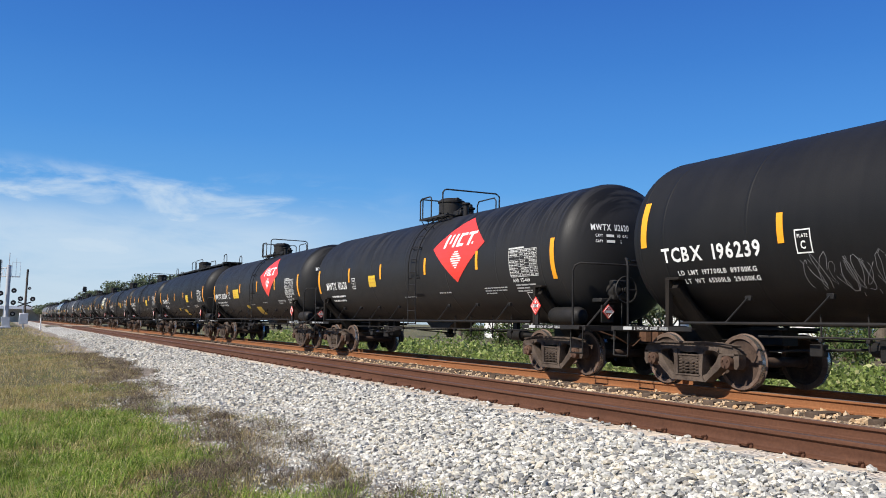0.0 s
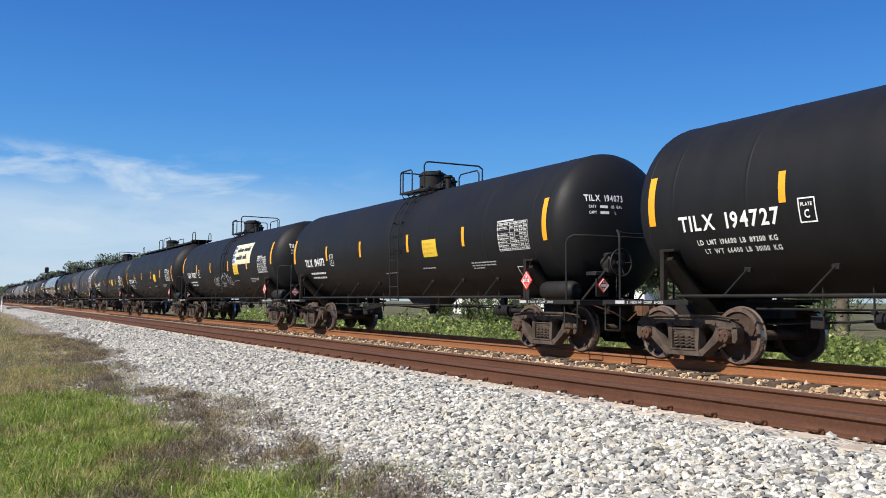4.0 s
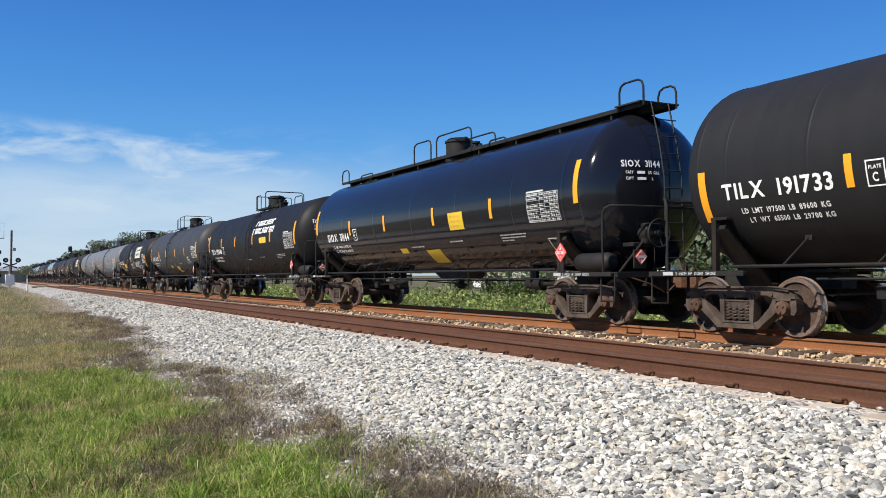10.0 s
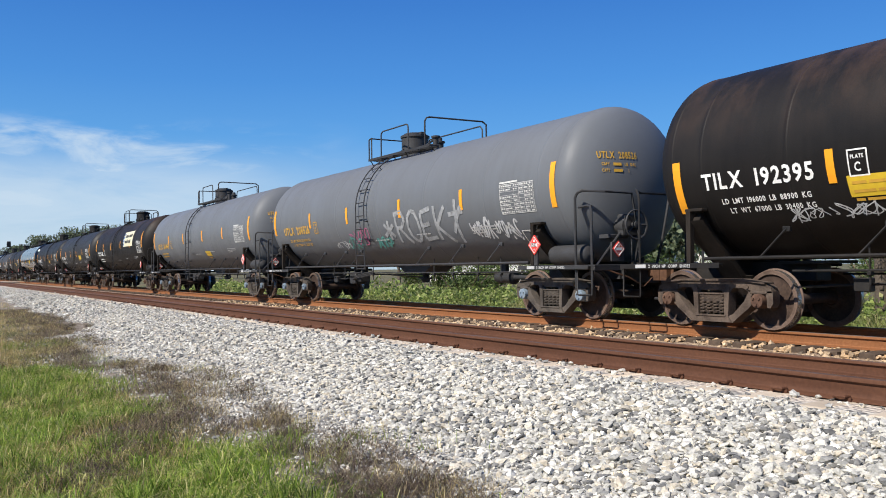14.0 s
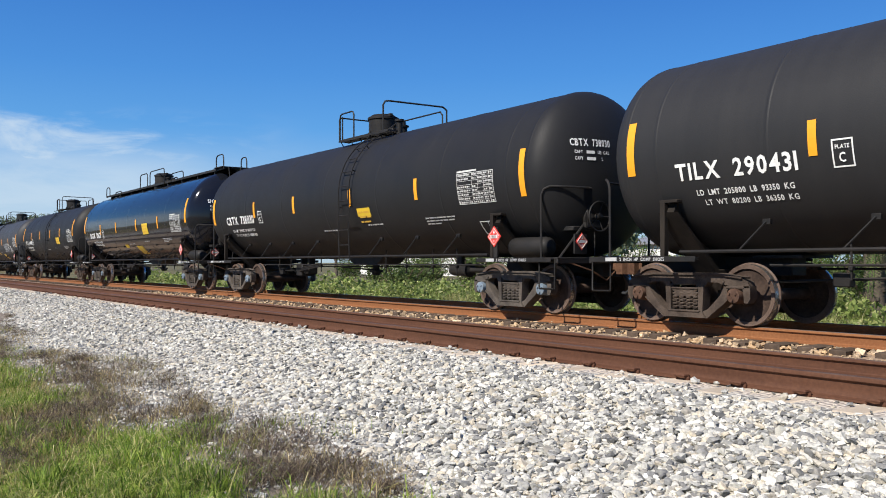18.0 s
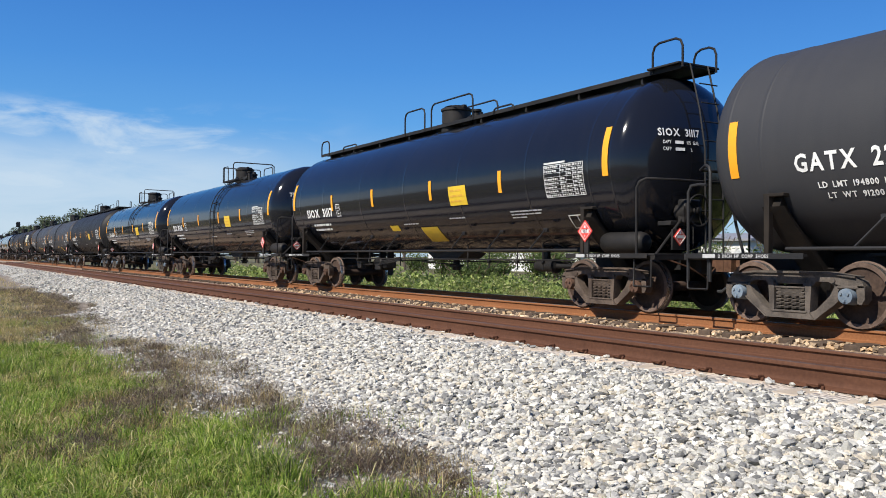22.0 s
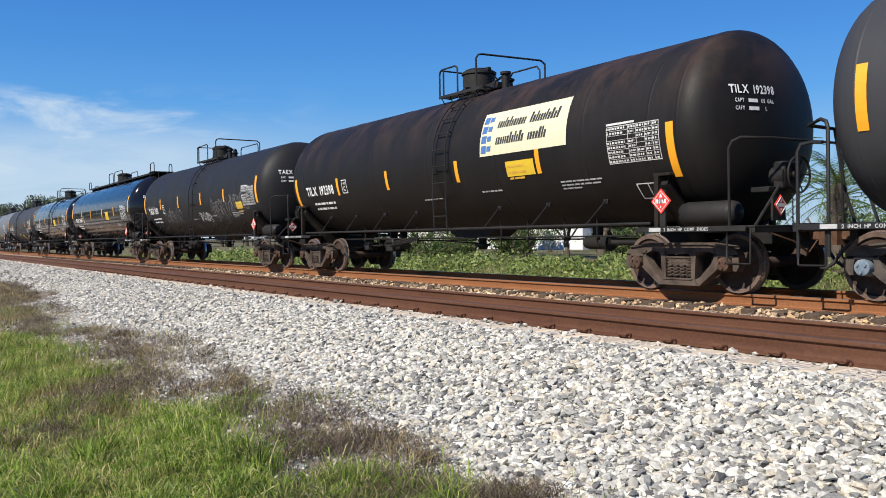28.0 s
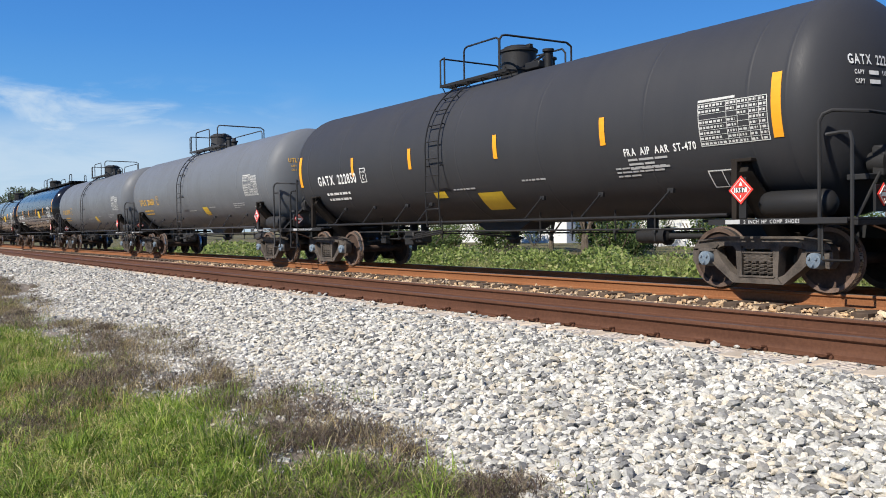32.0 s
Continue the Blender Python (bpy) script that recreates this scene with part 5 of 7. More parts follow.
def stone_field(rng_np, x0, x1, y0, y1, per_m2, s0, s1):
    n = int((x1 - x0) * (y1 - y0) * per_m2)
    x, y = rng_np.uniform(x0, x1, n), rng_np.uniform(y0, y1, n)
    keep = (y > toe(x) - 0.05 + rng_np.normal(0, 0.16, n))
    x, y = x[keep], y[keep]
    s = rng_np.uniform(s0, s1, len(x)) * np.where(rng_np.random(len(x)) < 0.12, 1.35, 1.0)
    return np.stack([x, y, ballast_z(x, y) + s * rng_np.uniform(-0.15, 0.75, len(x))], -1), s


rnp = np.random.default_rng(11)
fields = [stone_field(rnp, -15, 0.5, 2.9, 6.72, 1180, 0.016, 0.039), stone_field(rnp, -32, -15, 2.6, 6.72, 620, 0.018, 0.035), stone_field(rnp, -75, -32, 2.4, 6.7, 110, 0.026, 0.048),
          stone_field(rnp, 0.5, 8, 2.9, 6.6, 330, 0.022, 0.042)]
for p, s in fields:
    on_tie = (np.abs((p[:, 0] + 60.66 + 0.3125) % 0.625 - 0.3125) < 0.14) & (p[:, 1] > 6.15)
    p[(on_tie | (p[:, 1] > 6.25 + 0.12 * wave(p[:, 0], p[:, 1], 3.0))) & (rnp.random(len(p)) < 0.97), 2] -= 0.3
for group, form in (((fields[0],), pebbles), (fields[1:], slabs)):
    pos, size = np.concatenate([f[0] for f in group]), np.concatenate([f[1] for f in group])
    top = pos[:, 2] > ballast_z(pos[:, 0], pos[:, 1]) - 0.1
    loose = strew("loose_stones", rnp, pos[top], size[top], STONE, None, form)
    tagged(loose, "loose pale crushed limestone on the track bed", "stones", kind="stuff")
# stones between the two tracks and under the train, stained by rust and oil
p, s = stone_field(rnp, -34, 1, 8.5, 12.4, 190, 0.022, 0.042)
on_tie = (np.abs((p[:, 0] + 74.25) % 0.5 - 0.25) < 0.13) & (p[:, 1] > 10.4)
p[on_tie, 2] -= 0.3
tagged(strew("stained_stones", rnp, p, s, STONE_STAINED, None), "crushed stones stained tan and brown between the ties", "stones", kind="stuff")
# stones that rolled out among the weeds
n = 26000
sx = rnp.uniform(-24, 2, n)
sy = toe(sx) + 0.15 - np.abs(rnp.normal(0, 0.8, n))
sp = np.stack([sx, sy, np.maximum(ballast_z(sx, sy), ground_z(sx, sy)) + 0.005], -1)
tagged(strew("scattered_stones", rnp, sp, rnp.uniform(0.007, 0.022, n) * np.where(rnp.random(n) < 0.08, 1.5, 1.0), STONE, None), "small pale stones scattered among dead weeds", "stones", kind="stuff")
forms, form_faces = pebbles(rnp, 8)
one = []
for v in forms:
    s = Shape()
    s.add(v.tolist(), form_faces.tolist())
    one.append(s.mesh("stone", [STONE_ONE], 0))
rng = random.Random(8)
for i in range(300):
    x, y = rng.uniform(-9.5, -2.5), rng.uniform(3.7, 6.0)
    ob = new("stone", one[i % 8])
    ob.parent = ballast
    k = rng.uniform(0.032, 0.05)
    ob.matrix_basis = pose(x, y, float(ballast_z(np.array(x), np.array(y))) + k * 0.3, rng.uniform(0, 360), rng.uniform(0, 360), rng.uniform(0, 360)) @ Matrix.Scale(k, 4)

# ---- grass and weeds ----
def blade_material(name, stops, patch=None):
    m, ns, ls, b = shader(name, 0.55)
    pick = ns.new("ShaderNodeNewGeometry").outputs["Random Per Island"]
    c = ramp(ns, ls, pick, stops)
    if patch:
        co = ns.new("ShaderNodeTexCoord").outputs["Object"]
        f = ramp(ns, ls, noise_node(ns, ls, co, 0.55, 4.0, 0.6), [(0.40, grey(0.0)), (0.54, grey(0.95))])
        c = mix(ns, ls, f, c, ramp(ns, ls, pick, patch))
    spot = ns.new("ShaderNodeTexCoord").outputs["Object"]
    clump = ramp(ns, ls, noise_node(ns, ls, spot, 3.2, 4.0, 0.65), [(0.32, grey(0.55)), (0.5, grey(1.1)), (0.7, grey(1.4))])
    c = mix(ns, ls, 1.0, c, clump, "MULTIPLY")
    ls.new(c, b.inputs["Base Color"])
    b.inputs["Specular IOR Level"].default_value = 0.25
    thin = ns.new("ShaderNodeBsdfTranslucent")
    ls.new(c, thin.inputs["Color"])
    both = ns.new("ShaderNodeMixShader")
    both.inputs[0].default_value = 0.4
    out = ns["Material Output"]
    ls.new(b.outputs[0], both.inputs[1])
    ls.new(thin.outputs[0], both.inputs[2])
    ls.new(both.outputs[0], out.inputs["Surface"])
    return m


GREENS = [(0.0, (0.055, 0.095, 0.014)), (0.25, (0.13, 0.205, 0.027)), (0.5, (0.21, 0.305, 0.042)), (0.74, (0.315, 0.39, 0.075)), (0.86, (0.40, 0.40, 0.12)), (1.0, (0.62, 0.53, 0.28))]
DRY = [(0.0, (0.20, 0.155, 0.055)), (0.35, (0.37, 0.275, 0.11)), (0.7, (0.50, 0.385, 0.18)), (1.0, (0.64, 0.52, 0.29))]
BLADE_LUSH = blade_material("lush green grass", GREENS)
BLADE_MIXED = blade_material("green and dry grass", GREENS, DRY)
BLADE_DRY = blade_material("dry straw grass", DRY)
TWIG = blade_material("dead brown weed stems", [(0.0, (0.06, 0.043, 0.034)), (0.45, (0.135, 0.098, 0.073)), (0.72, (0.24, 0.18, 0.125)), (0.82, (0.17, 0.19, 0.06)), (0.9, (0.34, 0.28, 0.17)), (1.0, (0.46, 0.38, 0.25))])
WEED = blade_material("tall green weeds", [(0.0, (0.07, 0.125, 0.022)), (0.4, (0.13, 0.21, 0.035)), (0.78, (0.20, 0.28, 0.06)), (0.92, (0.31, 0.33, 0.11)), (1.0, (0.46, 0.42, 0.22))], [(0.0, (0.13, 0.15, 0.04)), (0.4, (0.23, 0.24, 0.08)), (0.8, (0.36, 0.32, 0.15)), (1.0, (0.48, 0.41, 0.24))])

VINE = blade_material("bright vine leaves", [(0.0, (0.085, 0.125, 0.032)), (0.4, (0.19, 0.25, 0.062)), (0.8, (0.28, 0.335, 0.10)), (1.0, (0.42, 0.41, 0.19))])


def blades(name, rng_np, x, y, z, h, w, lean, material):
    """Bent tapering blades, each of five vertices."""
    n = len(x)
    a, b = rng_np.uniform(0, 2 * np.pi, n), rng_np.uniform(0, 2 * np.pi, n)
    d = np.stack([np.cos(a), np.sin(a), np.zeros(n)], -1)
    side = np.stack([np.cos(b), np.sin(b), np.zeros(n)], -1) * w[:, None]
    base = np.stack([x, y, z - 0.01], -1)
    up = np.array([0, 0, 1.0])
    mid = base + d * (h * lean * 0.35)[:, None] + up * (h * 0.6)[:, None]
    tip = base + d * (h * lean)[:, None] + up * (h * np.maximum(1 - 0.5 * lean, 0.3))[:, None]
    v = np.stack([base - side, base + side, mid - side * 0.7, mid + side * 0.7, tip], 1).reshape(-1, 3)
    o = (np.arange(n) * 5)[:, None]
    f = np.stack([o + np.array([0, 1, 3]), o + np.array([0, 3, 2]), o + np.array([2, 3, 4])], 1).reshape(-1, 3)
    return grid_object(name, v, f, material)


def turf(rng_np, x0, x1, y0, y1, per_m2, edge):
    n = int((x1 - x0) * (y1 - y0) * per_m2)
    x, y = rng_np.uniform(x0, x1, n), rng_np.uniform(y0, y1, n)
    keep = y < edge(x) + 0.3 * wave(x, y, 3.3) + 0.2 * wave(x, y, 7.7) + rng_np.normal(0, 0.2, n)
    return x[keep], y[keep]


def lush_edge(x):
    tongue = 2.45 - 0.3 * smooth_step(-7.2, -5.6, x) + 0.7 * smooth_step(-5.3, -4.5, x) + 0.10 * np.sin(x * 4.1)
    left = 2.45 - 1.15 * (-7.7 - x)
    island = 2.05 + 0.16 * np.sin(x * 2.3) - 2.0 * smooth_step(-9.6, -8.6, x)
    return np.where(x > -7.7, tongue, np.maximum(left, island))


def mixed_edge(x):
    return toe(x) - 1.15 + 0.7 * smooth_step(-16, -24, x) + 0.3 * np.sin(x * 0.7 + 2) - 0.7 * smooth_step(-24, -15, x) + 0.35 * smooth_step(-35, -55, x)


gnp = np.random.default_rng(21)
gx, gy = turf(gnp, -15.5, -1.5, -0.6, 3.3, 2600, lush_edge)
# fewer blades in the bare ground that runs in between, and where it has dried out
thin_out = np.maximum(0.62 * smooth_step(-5.0, -6.6, gx + 0.92 * gy - 0.4) * smooth_step(-10.0, -8.2, gx), 0.75 * smooth_step(-10.5, -12.5, gx) * smooth_step(1.3, 0.7, gy))
thin_out = np.maximum(thin_out, 0.8 * smooth_step(0.15, 0.45, wave(gx, gy, 0.9)) * smooth_step(-7.5, -9.5, gx))
thin_out = np.maximum(thin_out, 0.85 * smooth_step(0.25, 0.55, wave(gx + 7, gy, 2.7)) * smooth_step(-7.5, -8.5, gx))
thin_out = np.maximum(thin_out, np.maximum(smooth_step(-0.1 + 0.3, -0.6, gy + 0.3 * wave(gx, gy, 2.0)), smooth_step(-2.6, -1.5, gx + 0.4 * wave(gx, gy, 2.0))))
keep = gnp.random(len(gx)) > thin_out * 0.95
gx, gy = gx[keep], gy[keep]
tall = 0.10 + 0.13 * (0.5 + 0.5 * wave(gx, gy, 1.2)) + 0.13 * smooth_step(0.0, 0.6, wave(gx + 3, gy, 4.3))
tagged(blades("green_grass", gnp, gx, gy, ground_z(gx, gy), tall * gnp.uniform(0.5, 1.1, len(gx)), gnp.uniform(0.002, 0.0055, len(gx)), gnp.uniform(0.3, 1.5, len(gx)), BLADE_LUSH), "thick fresh green grass beside the track bed", "grass", kind="stuff")
parts_x, parts_y = [], []
for x0, x1, per in ((-14, -2, 1100), (-22, -14, 1000), (-40, -22, 300), (-75, -40, 60), (-140, -75, 14)):
    px, py = turf(gnp, x0, x1, -1.0 if x0 > -30 else -8.0, 3.6, per * (1 if x0 > -30 else 0.7), mixed_edge)
    parts_x.append(px)
    parts_y.append(py)
px, py = turf(gnp, -3.5, 9, -9, 3.4, 260, mixed_edge)
parts_x.append(px)
parts_y.append(py)
px, py = turf(gnp, -16, -2, -7, -0.4, 260, mixed_edge)
parts_x.append(px)
parts_y.append(py)
gx, gy = np.concatenate(parts_x), np.concatenate(parts_y)
far = np.clip(-gx / 30, 0.6, 3)
high = (gnp.uniform(0.05, 0.15, len(gx)) + 0.16 * smooth_step(0.05, 0.6, wave(gx, gy, 2.6)) * gnp.random(len(gx))) * (0.8 + 0.25 * far)
wide, lean = gnp.uniform(0.0022, 0.0055, len(gx)) * far, gnp.uniform(0.2, 1.1, len(gx))
# further down the line most of it has dried out, patch by patch
dried = gnp.random(len(gx)) < smooth_step(-13, -21, gx) * (0.62 + 0.35 * wave(gx, gy, 0.8))
for mask, name, mat, words in ((~dried, "mixed_grass", BLADE_MIXED, "mown grass, partly dried to straw"), (dried, "dry_grass", BLADE_DRY, "mown grass dried to pale straw")):
    tagged(blades(name, gnp, gx[mask], gy[mask], ground_z(gx[mask], gy[mask]), high[mask], wide[mask], lean[mask], mat), words, "grass", kind="stuff")

# dead weeds in clumps along the foot of the ballast
cx, cy, cr = [], [], []
for i in range(205):
    x = -1.5 - 26.5 * i / 135 + gnp.uniform(-0.3, 0.3)
    cx.append(x)
    cy.append(float(toe(np.array(x))) - 0.95 + gnp.normal(0, 0.45))
    cr.append(gnp.uniform(0.10, 0.32))
# and in a tongue that runs in between the green patches
for i in range(20):
    cx.append(gnp.uniform(-5.9, -3.4))
    cy.append(2.45 + 0.22 * (cx[-1] + 5.9) + gnp.uniform(-0.15, 0.75))
    cr.append(gnp.uniform(0.12, 0.3))
for i in range(22):
    t = i / 21
    cx.append(-9.6 + 2.7 * t + gnp.uniform(-0.3, 0.3))
    cy.append(2.15 - 1.15 * t + gnp.uniform(-0.25, 0.25))
    cr.append(gnp.uniform(0.14, 0.34))
cx, cy, cr = np.array(cx), np.array(cy), np.array(cr)
k = gnp.integers(0, len(cx), 54000)
ang, rad = gnp.uniform(0, 2 * np.pi, len(k)), np.sqrt(gnp.random(len(k))) * cr[k] * 1.3
wx, wy = cx[k] + rad * np.cos(ang), cy[k] + rad * np.sin(ang)
wz = np.maximum(ground_z(wx, wy), ballast_z(wx, wy))
tagged(blades("dead_weeds", gnp, wx, wy, wz, gnp.uniform(0.05, 0.27, len(k)) * (1.2 - rad / (cr[k] * 2)), gnp.uniform(0.0014, 0.0036, len(k)), gnp.uniform(0.4, 2.4, len(k)), TWIG), "brown dead weeds tangled at the foot of the stones", "weeds", kind="stuff")
n = 9000
tx = gnp.uniform(-22, -2, n)
ty = toe(tx) - 0.75 + gnp.normal(0, 0.42, n)
keep = wave(tx, ty, 2.1) > 0.1
tx, ty = tx[keep], ty[keep]
n = len(tx)
tagged(blades("straw_tufts", gnp, tx, ty, np.maximum(ground_z(tx, ty), ballast_z(tx, ty)), gnp.uniform(0.08, 0.22, n), gnp.uniform(0.0015, 0.003, n), gnp.uniform(0.2, 0.9, n), BLADE_MIXED), "thin tufts of straw and green blades between stones", "grass", kind="stuff")

# tall weeds beyond the train
n = 120000
bx = np.concatenate([gnp.uniform(-34, 2, int(n * 0.62)), gnp.uniform(-90, -34, int(n * 0.38))])
by = 17.6 + 11.0 * gnp.random(len(bx)) ** 1.3
hump = np.clip(0.55 + 0.5 * wave(bx, by, 0.55) + 0.25 * wave(bx, by, 1.7), 0.1, 1.2)
hh = (0.35 + 0.95 * hump * smooth_step(17.4, 20.0, by)) * gnp.uniform(0.6, 1.1, len(bx))
tagged(blades("tall_weeds", gnp, bx, by, ground_z(bx, by), hh, gnp.uniform(0.004, 0.011, len(bx)), gnp.uniform(0.2, 1.3, len(bx)), WEED), "rank green weeds and tall grass behind the tracks", "weeds", kind="stuff")
n = 52000
bx = np.where(gnp.random(n) < 0.75, gnp.uniform(-34, 1, n), gnp.uniform(-80, -34, n))
by = 19.0 + 6.5 * gnp.random(n) ** 1.4
hump = np.clip(0.55 + 0.55 * wave(bx, by, 0.42) + 0.3 * wave(bx + 5, by, 1.3), 0.0, 1.3)
bz = ground_z(bx, by) + (0.45 + 0.85 * hump * smooth_step(18.8, 21.0, by)) * gnp.random(n) ** 0.6
lm = turn_matrices(gnp, n)
lv = np.einsum("nij,kj->nki", lm, np.array([(-1, 0, 0), (0, -0.6, 0.15), (1, 0, 0), (0, 0.6, -0.1)])) * (gnp.uniform(0.045, 0.10, n) * np.where(bx < -34, 1.6, 1.0))[:, None, None] + np.stack([bx, by, bz], -1)[:, None, :]
tagged(grid_object("leafy_cover", lv.reshape(-1, 3), np.arange(n * 4).reshape(-1, 4), VINE), "low bright green vines and brambles behind the tracks", "undergrowth", kind="stuff")
n = 22000
bx = gnp.uniform(-40, 2, n)
by = 17.9 + 2.6 * gnp.random(n)
tagged(blades("dry_verge", gnp, bx, by, ground_z(bx, by), gnp.uniform(0.25, 0.8, n), gnp.uniform(0.003, 0.008, n), gnp.uniform(0.2, 1.0, n), BLADE_DRY), "dry straw grass along the far edge of the stones", "grass", kind="stuff")

# shrubs that close the view under the train
SHRUB = blade_material("shrub leaves", [(0.0, (0.035, 0.06, 0.015)), (0.5, (0.08, 0.12, 0.03)), (0.9, (0.14, 0.18, 0.06)), (1.0, (0.22, 0.22, 0.1))])


def shrub(x, y, h, w, seed, leaves=1500):
    rng_np = np.random.default_rng(seed)
    root = tagged(new("shrub"), "loose green shrub behind the weeds", "shrub", "shrubs")
    root.matrix_basis = pose(x, y, float(ground_z(np.array(x), np.array(y))) - 0.03)
    s = Shape()
    for i in range(6):
        a = i * 1.05
        s.tube([(0.1 * math.cos(a), 0.1 * math.sin(a), 0), (w * 0.25 * math.cos(a), w * 0.25 * math.sin(a), h * 0.45), (w * 0.4 * math.cos(a), w * 0.4 * math.sin(a), h * 0.8)], 0.03, 5)
    part("stem", s, TWIG, root)
    d = rng_np.normal(size=(leaves, 3))
    d /= np.linalg.norm(d, axis=1)[:, None]
    lump = 0.75 + 0.3 * np.sin(d[:, 0] * 5 + seed) * np.sin(d[:, 1] * 4 + 1) + 0.15 * np.sin(d[:, 2] * 9)
    p = d * (rng_np.random(leaves) ** 0.4 * lump)[:, None] * np.array([w * 0.5, w * 0.5, h * 0.5]) + np.array([0, 0, h * 0.52])
    m = turn_matrices(rng_np, leaves)
    quad = np.array([(-1, 0, 0), (0, -0.4, 0.1), (1, 0, 0), (0, 0.4, -0.1)])
    v = np.einsum("nij,kj->nki", m, quad) * rng_np.uniform(0.05, 0.13, leaves)[:, None, None] + p[:, None, :]
    grid_object("foliage", v.reshape(-1, 3), np.arange(leaves * 4).reshape(-1, 4), SHRUB, root)


rng = random.Random(77)
for i in range(26):
    shrub(-70 + i * 3.4 + rng.uniform(-1, 1), rng.uniform(42, 50), rng.uniform(2.6, 4.2), rng.uniform(4.0, 5.5), 400 + i, 1300)
    shrub(-58 + i * 2.25 + rng.uniform(-0.6, 0.6), rng.uniform(27, 40), rng.uniform(1.3, 2.6), rng.uniform(2.0, 3.6), 300 + i)

# ---- trees, palms, the crossing and what stands far off ----
# leaf greens lightened and greyed, distant haze put into their colour
LEAF = blade_material("oak foliage paled for haze", [(0.0, (0.075, 0.098, 0.055)), (0.5, (0.125, 0.155, 0.088)), (0.85, (0.165, 0.195, 0.11)), (1.0, (0.21, 0.23, 0.14))])
FROND = blade_material("palm fronds", [(0.0, (0.05, 0.09, 0.02)), (0.6, (0.11, 0.17, 0.04)), (0.9, (0.18, 0.22, 0.08)), (1.0, (0.3, 0.27, 0.13))])
BARK = worn("grey brown bark", (0.07, 0.055, 0.042), (0.14, 0.115, 0.09), 0.95, 0.0, 3.0, 25.0, 0.9, 0.8)
STEEL = worn("galvanised steel", (0.58, 0.59, 0.60), (0.44, 0.44, 0.44), 0.5, 0.1, 2.0, 30.0, 0.6)
DARK_METAL = worn("black painted metal", (0.02, 0.02, 0.021), (0.045, 0.045, 0.045), 0.5, 0.0, 3.0, 40.0, 0.5)
POLE_GREEN = worn("weathered grey green paint", (0.075, 0.085, 0.078), (0.13, 0.14, 0.13), 0.8, 0.0, 2.0, 30.0, 0.7)
POLE_WOOD = worn("grey utility pole timber", (0.10, 0.085, 0.07), (0.17, 0.15, 0.13), 0.95, 0.0, 2.0, 30.0, 0.7)
WALL_WHITE = worn("white painted wall", (0.72, 0.72, 0.70), (0.55, 0.54, 0.5), 0.8, 0.0, 0.6, 20.0, 0.5)
# brighter than the wall white: sunlight on the canopy edge put into its colour
CANOPY = worn("sunlit white metal", (0.86, 0.86, 0.84), (0.74, 0.74, 0.72), 0.6, 0.0, 0.6, 20.0, 0.4)
ROOF_GREY = worn("grey metal roof", (0.3, 0.3, 0.31), (0.2, 0.2, 0.2), 0.6, 0.2, 1.0, 20.0, 0.5)
GLASS_DARK = plain("dark window glass", (0.02, 0.025, 0.03), 0.08, 0.0)
CAR_PAINT = plain("dark car paint", (0.018, 0.02, 0.024), 0.4, 0.0)
TYRE = plain("black rubber", (0.018, 0.018, 0.018), 0.85, 0.0)


def by_yaw(yaw, dist):
    a = radians(yaw)
    return -math.sin(a) * dist, math.cos(a) * dist


def tree(x, y, height, spread, seed, leaves=900, leaf=0.55, label="broad dark green oak tree"):
    rng_np = np.random.default_rng(seed)
    rng = random.Random(seed)
    z0 = float(ground_z(np.array(x), np.array(y))) - 0.1
    root = tagged(new("tree"), label, "tree", "trees")
    root.matrix_basis = pose(x, y, z0)
    s = Shape()
    top = height * 0.55
    trunk = [(0, 0, 0), (rng.uniform(-0.2, 0.2), rng.uniform(-0.2, 0.2), top * 0.4), (rng.uniform(-0.4, 0.4), rng.uniform(-0.4, 0.4), top)]
    w = height * 0.032
    for k in range(2):
        s.tube([trunk[k], trunk[k + 1]], w * (1 - 0.3 * k), 8)
    part("trunk", s, BARK, root)
    tips = []
    for i in range(7):
        a = i * 0.9 + rng.uniform(-0.3, 0.3)
        q = rng.uniform(0.45, 0.95)
        tip = (math.cos(a) * spread * 0.42 * q, math.sin(a) * spread * 0.42 * q, height * rng.uniform(0.5, 0.86))
        b = trunk[1] if i % 2 else trunk[2]
        mid = tuple((b[j] + tip[j]) / 2 + (0.15 * height * 0.3 if j == 2 else 0) for j in range(3))
        part("limb", Shape().tube([b, mid, tip], w * 0.38, 6), BARK, root)
        tips.append(tip)
    tips.append((0, 0, height * 0.85))
    tips = np.array(tips)
    k = rng_np.integers(0, len(tips), leaves)
    d = rng_np.normal(size=(leaves, 3))
    d /= np.linalg.norm(d, axis=1)[:, None]
    p = tips[k] + d * (rng_np.random(leaves) ** 0.45)[:, None] * np.array([spread * 0.24, spread * 0.24, height * 0.17]) * rng_np.uniform(0.7, 1.15, (len(tips), 1))[k]
    p[:, 2] = np.minimum(p[:, 2], height * rng_np.uniform(0.93, 1.0, leaves))
    m = turn_matrices(rng_np, leaves)
    size = leaf * rng_np.uniform(0.5, 1.2, leaves)
    quad = np.array([(-1, -0.35, 0), (0.1, -0.8, 0.2), (1, 0.1, 0), (0.2, 0.8, -0.2), (-0.7, 0.5, 0.1)]) * 0.5
    v = np.einsum("nij,kj->nki", m, quad) * size[:, None, None] + p[:, None, :]
    f = np.arange(leaves * 5).reshape(-1, 5)
    grid_object("crown", v.reshape(-1, 3), f, LEAF, root)
    return root


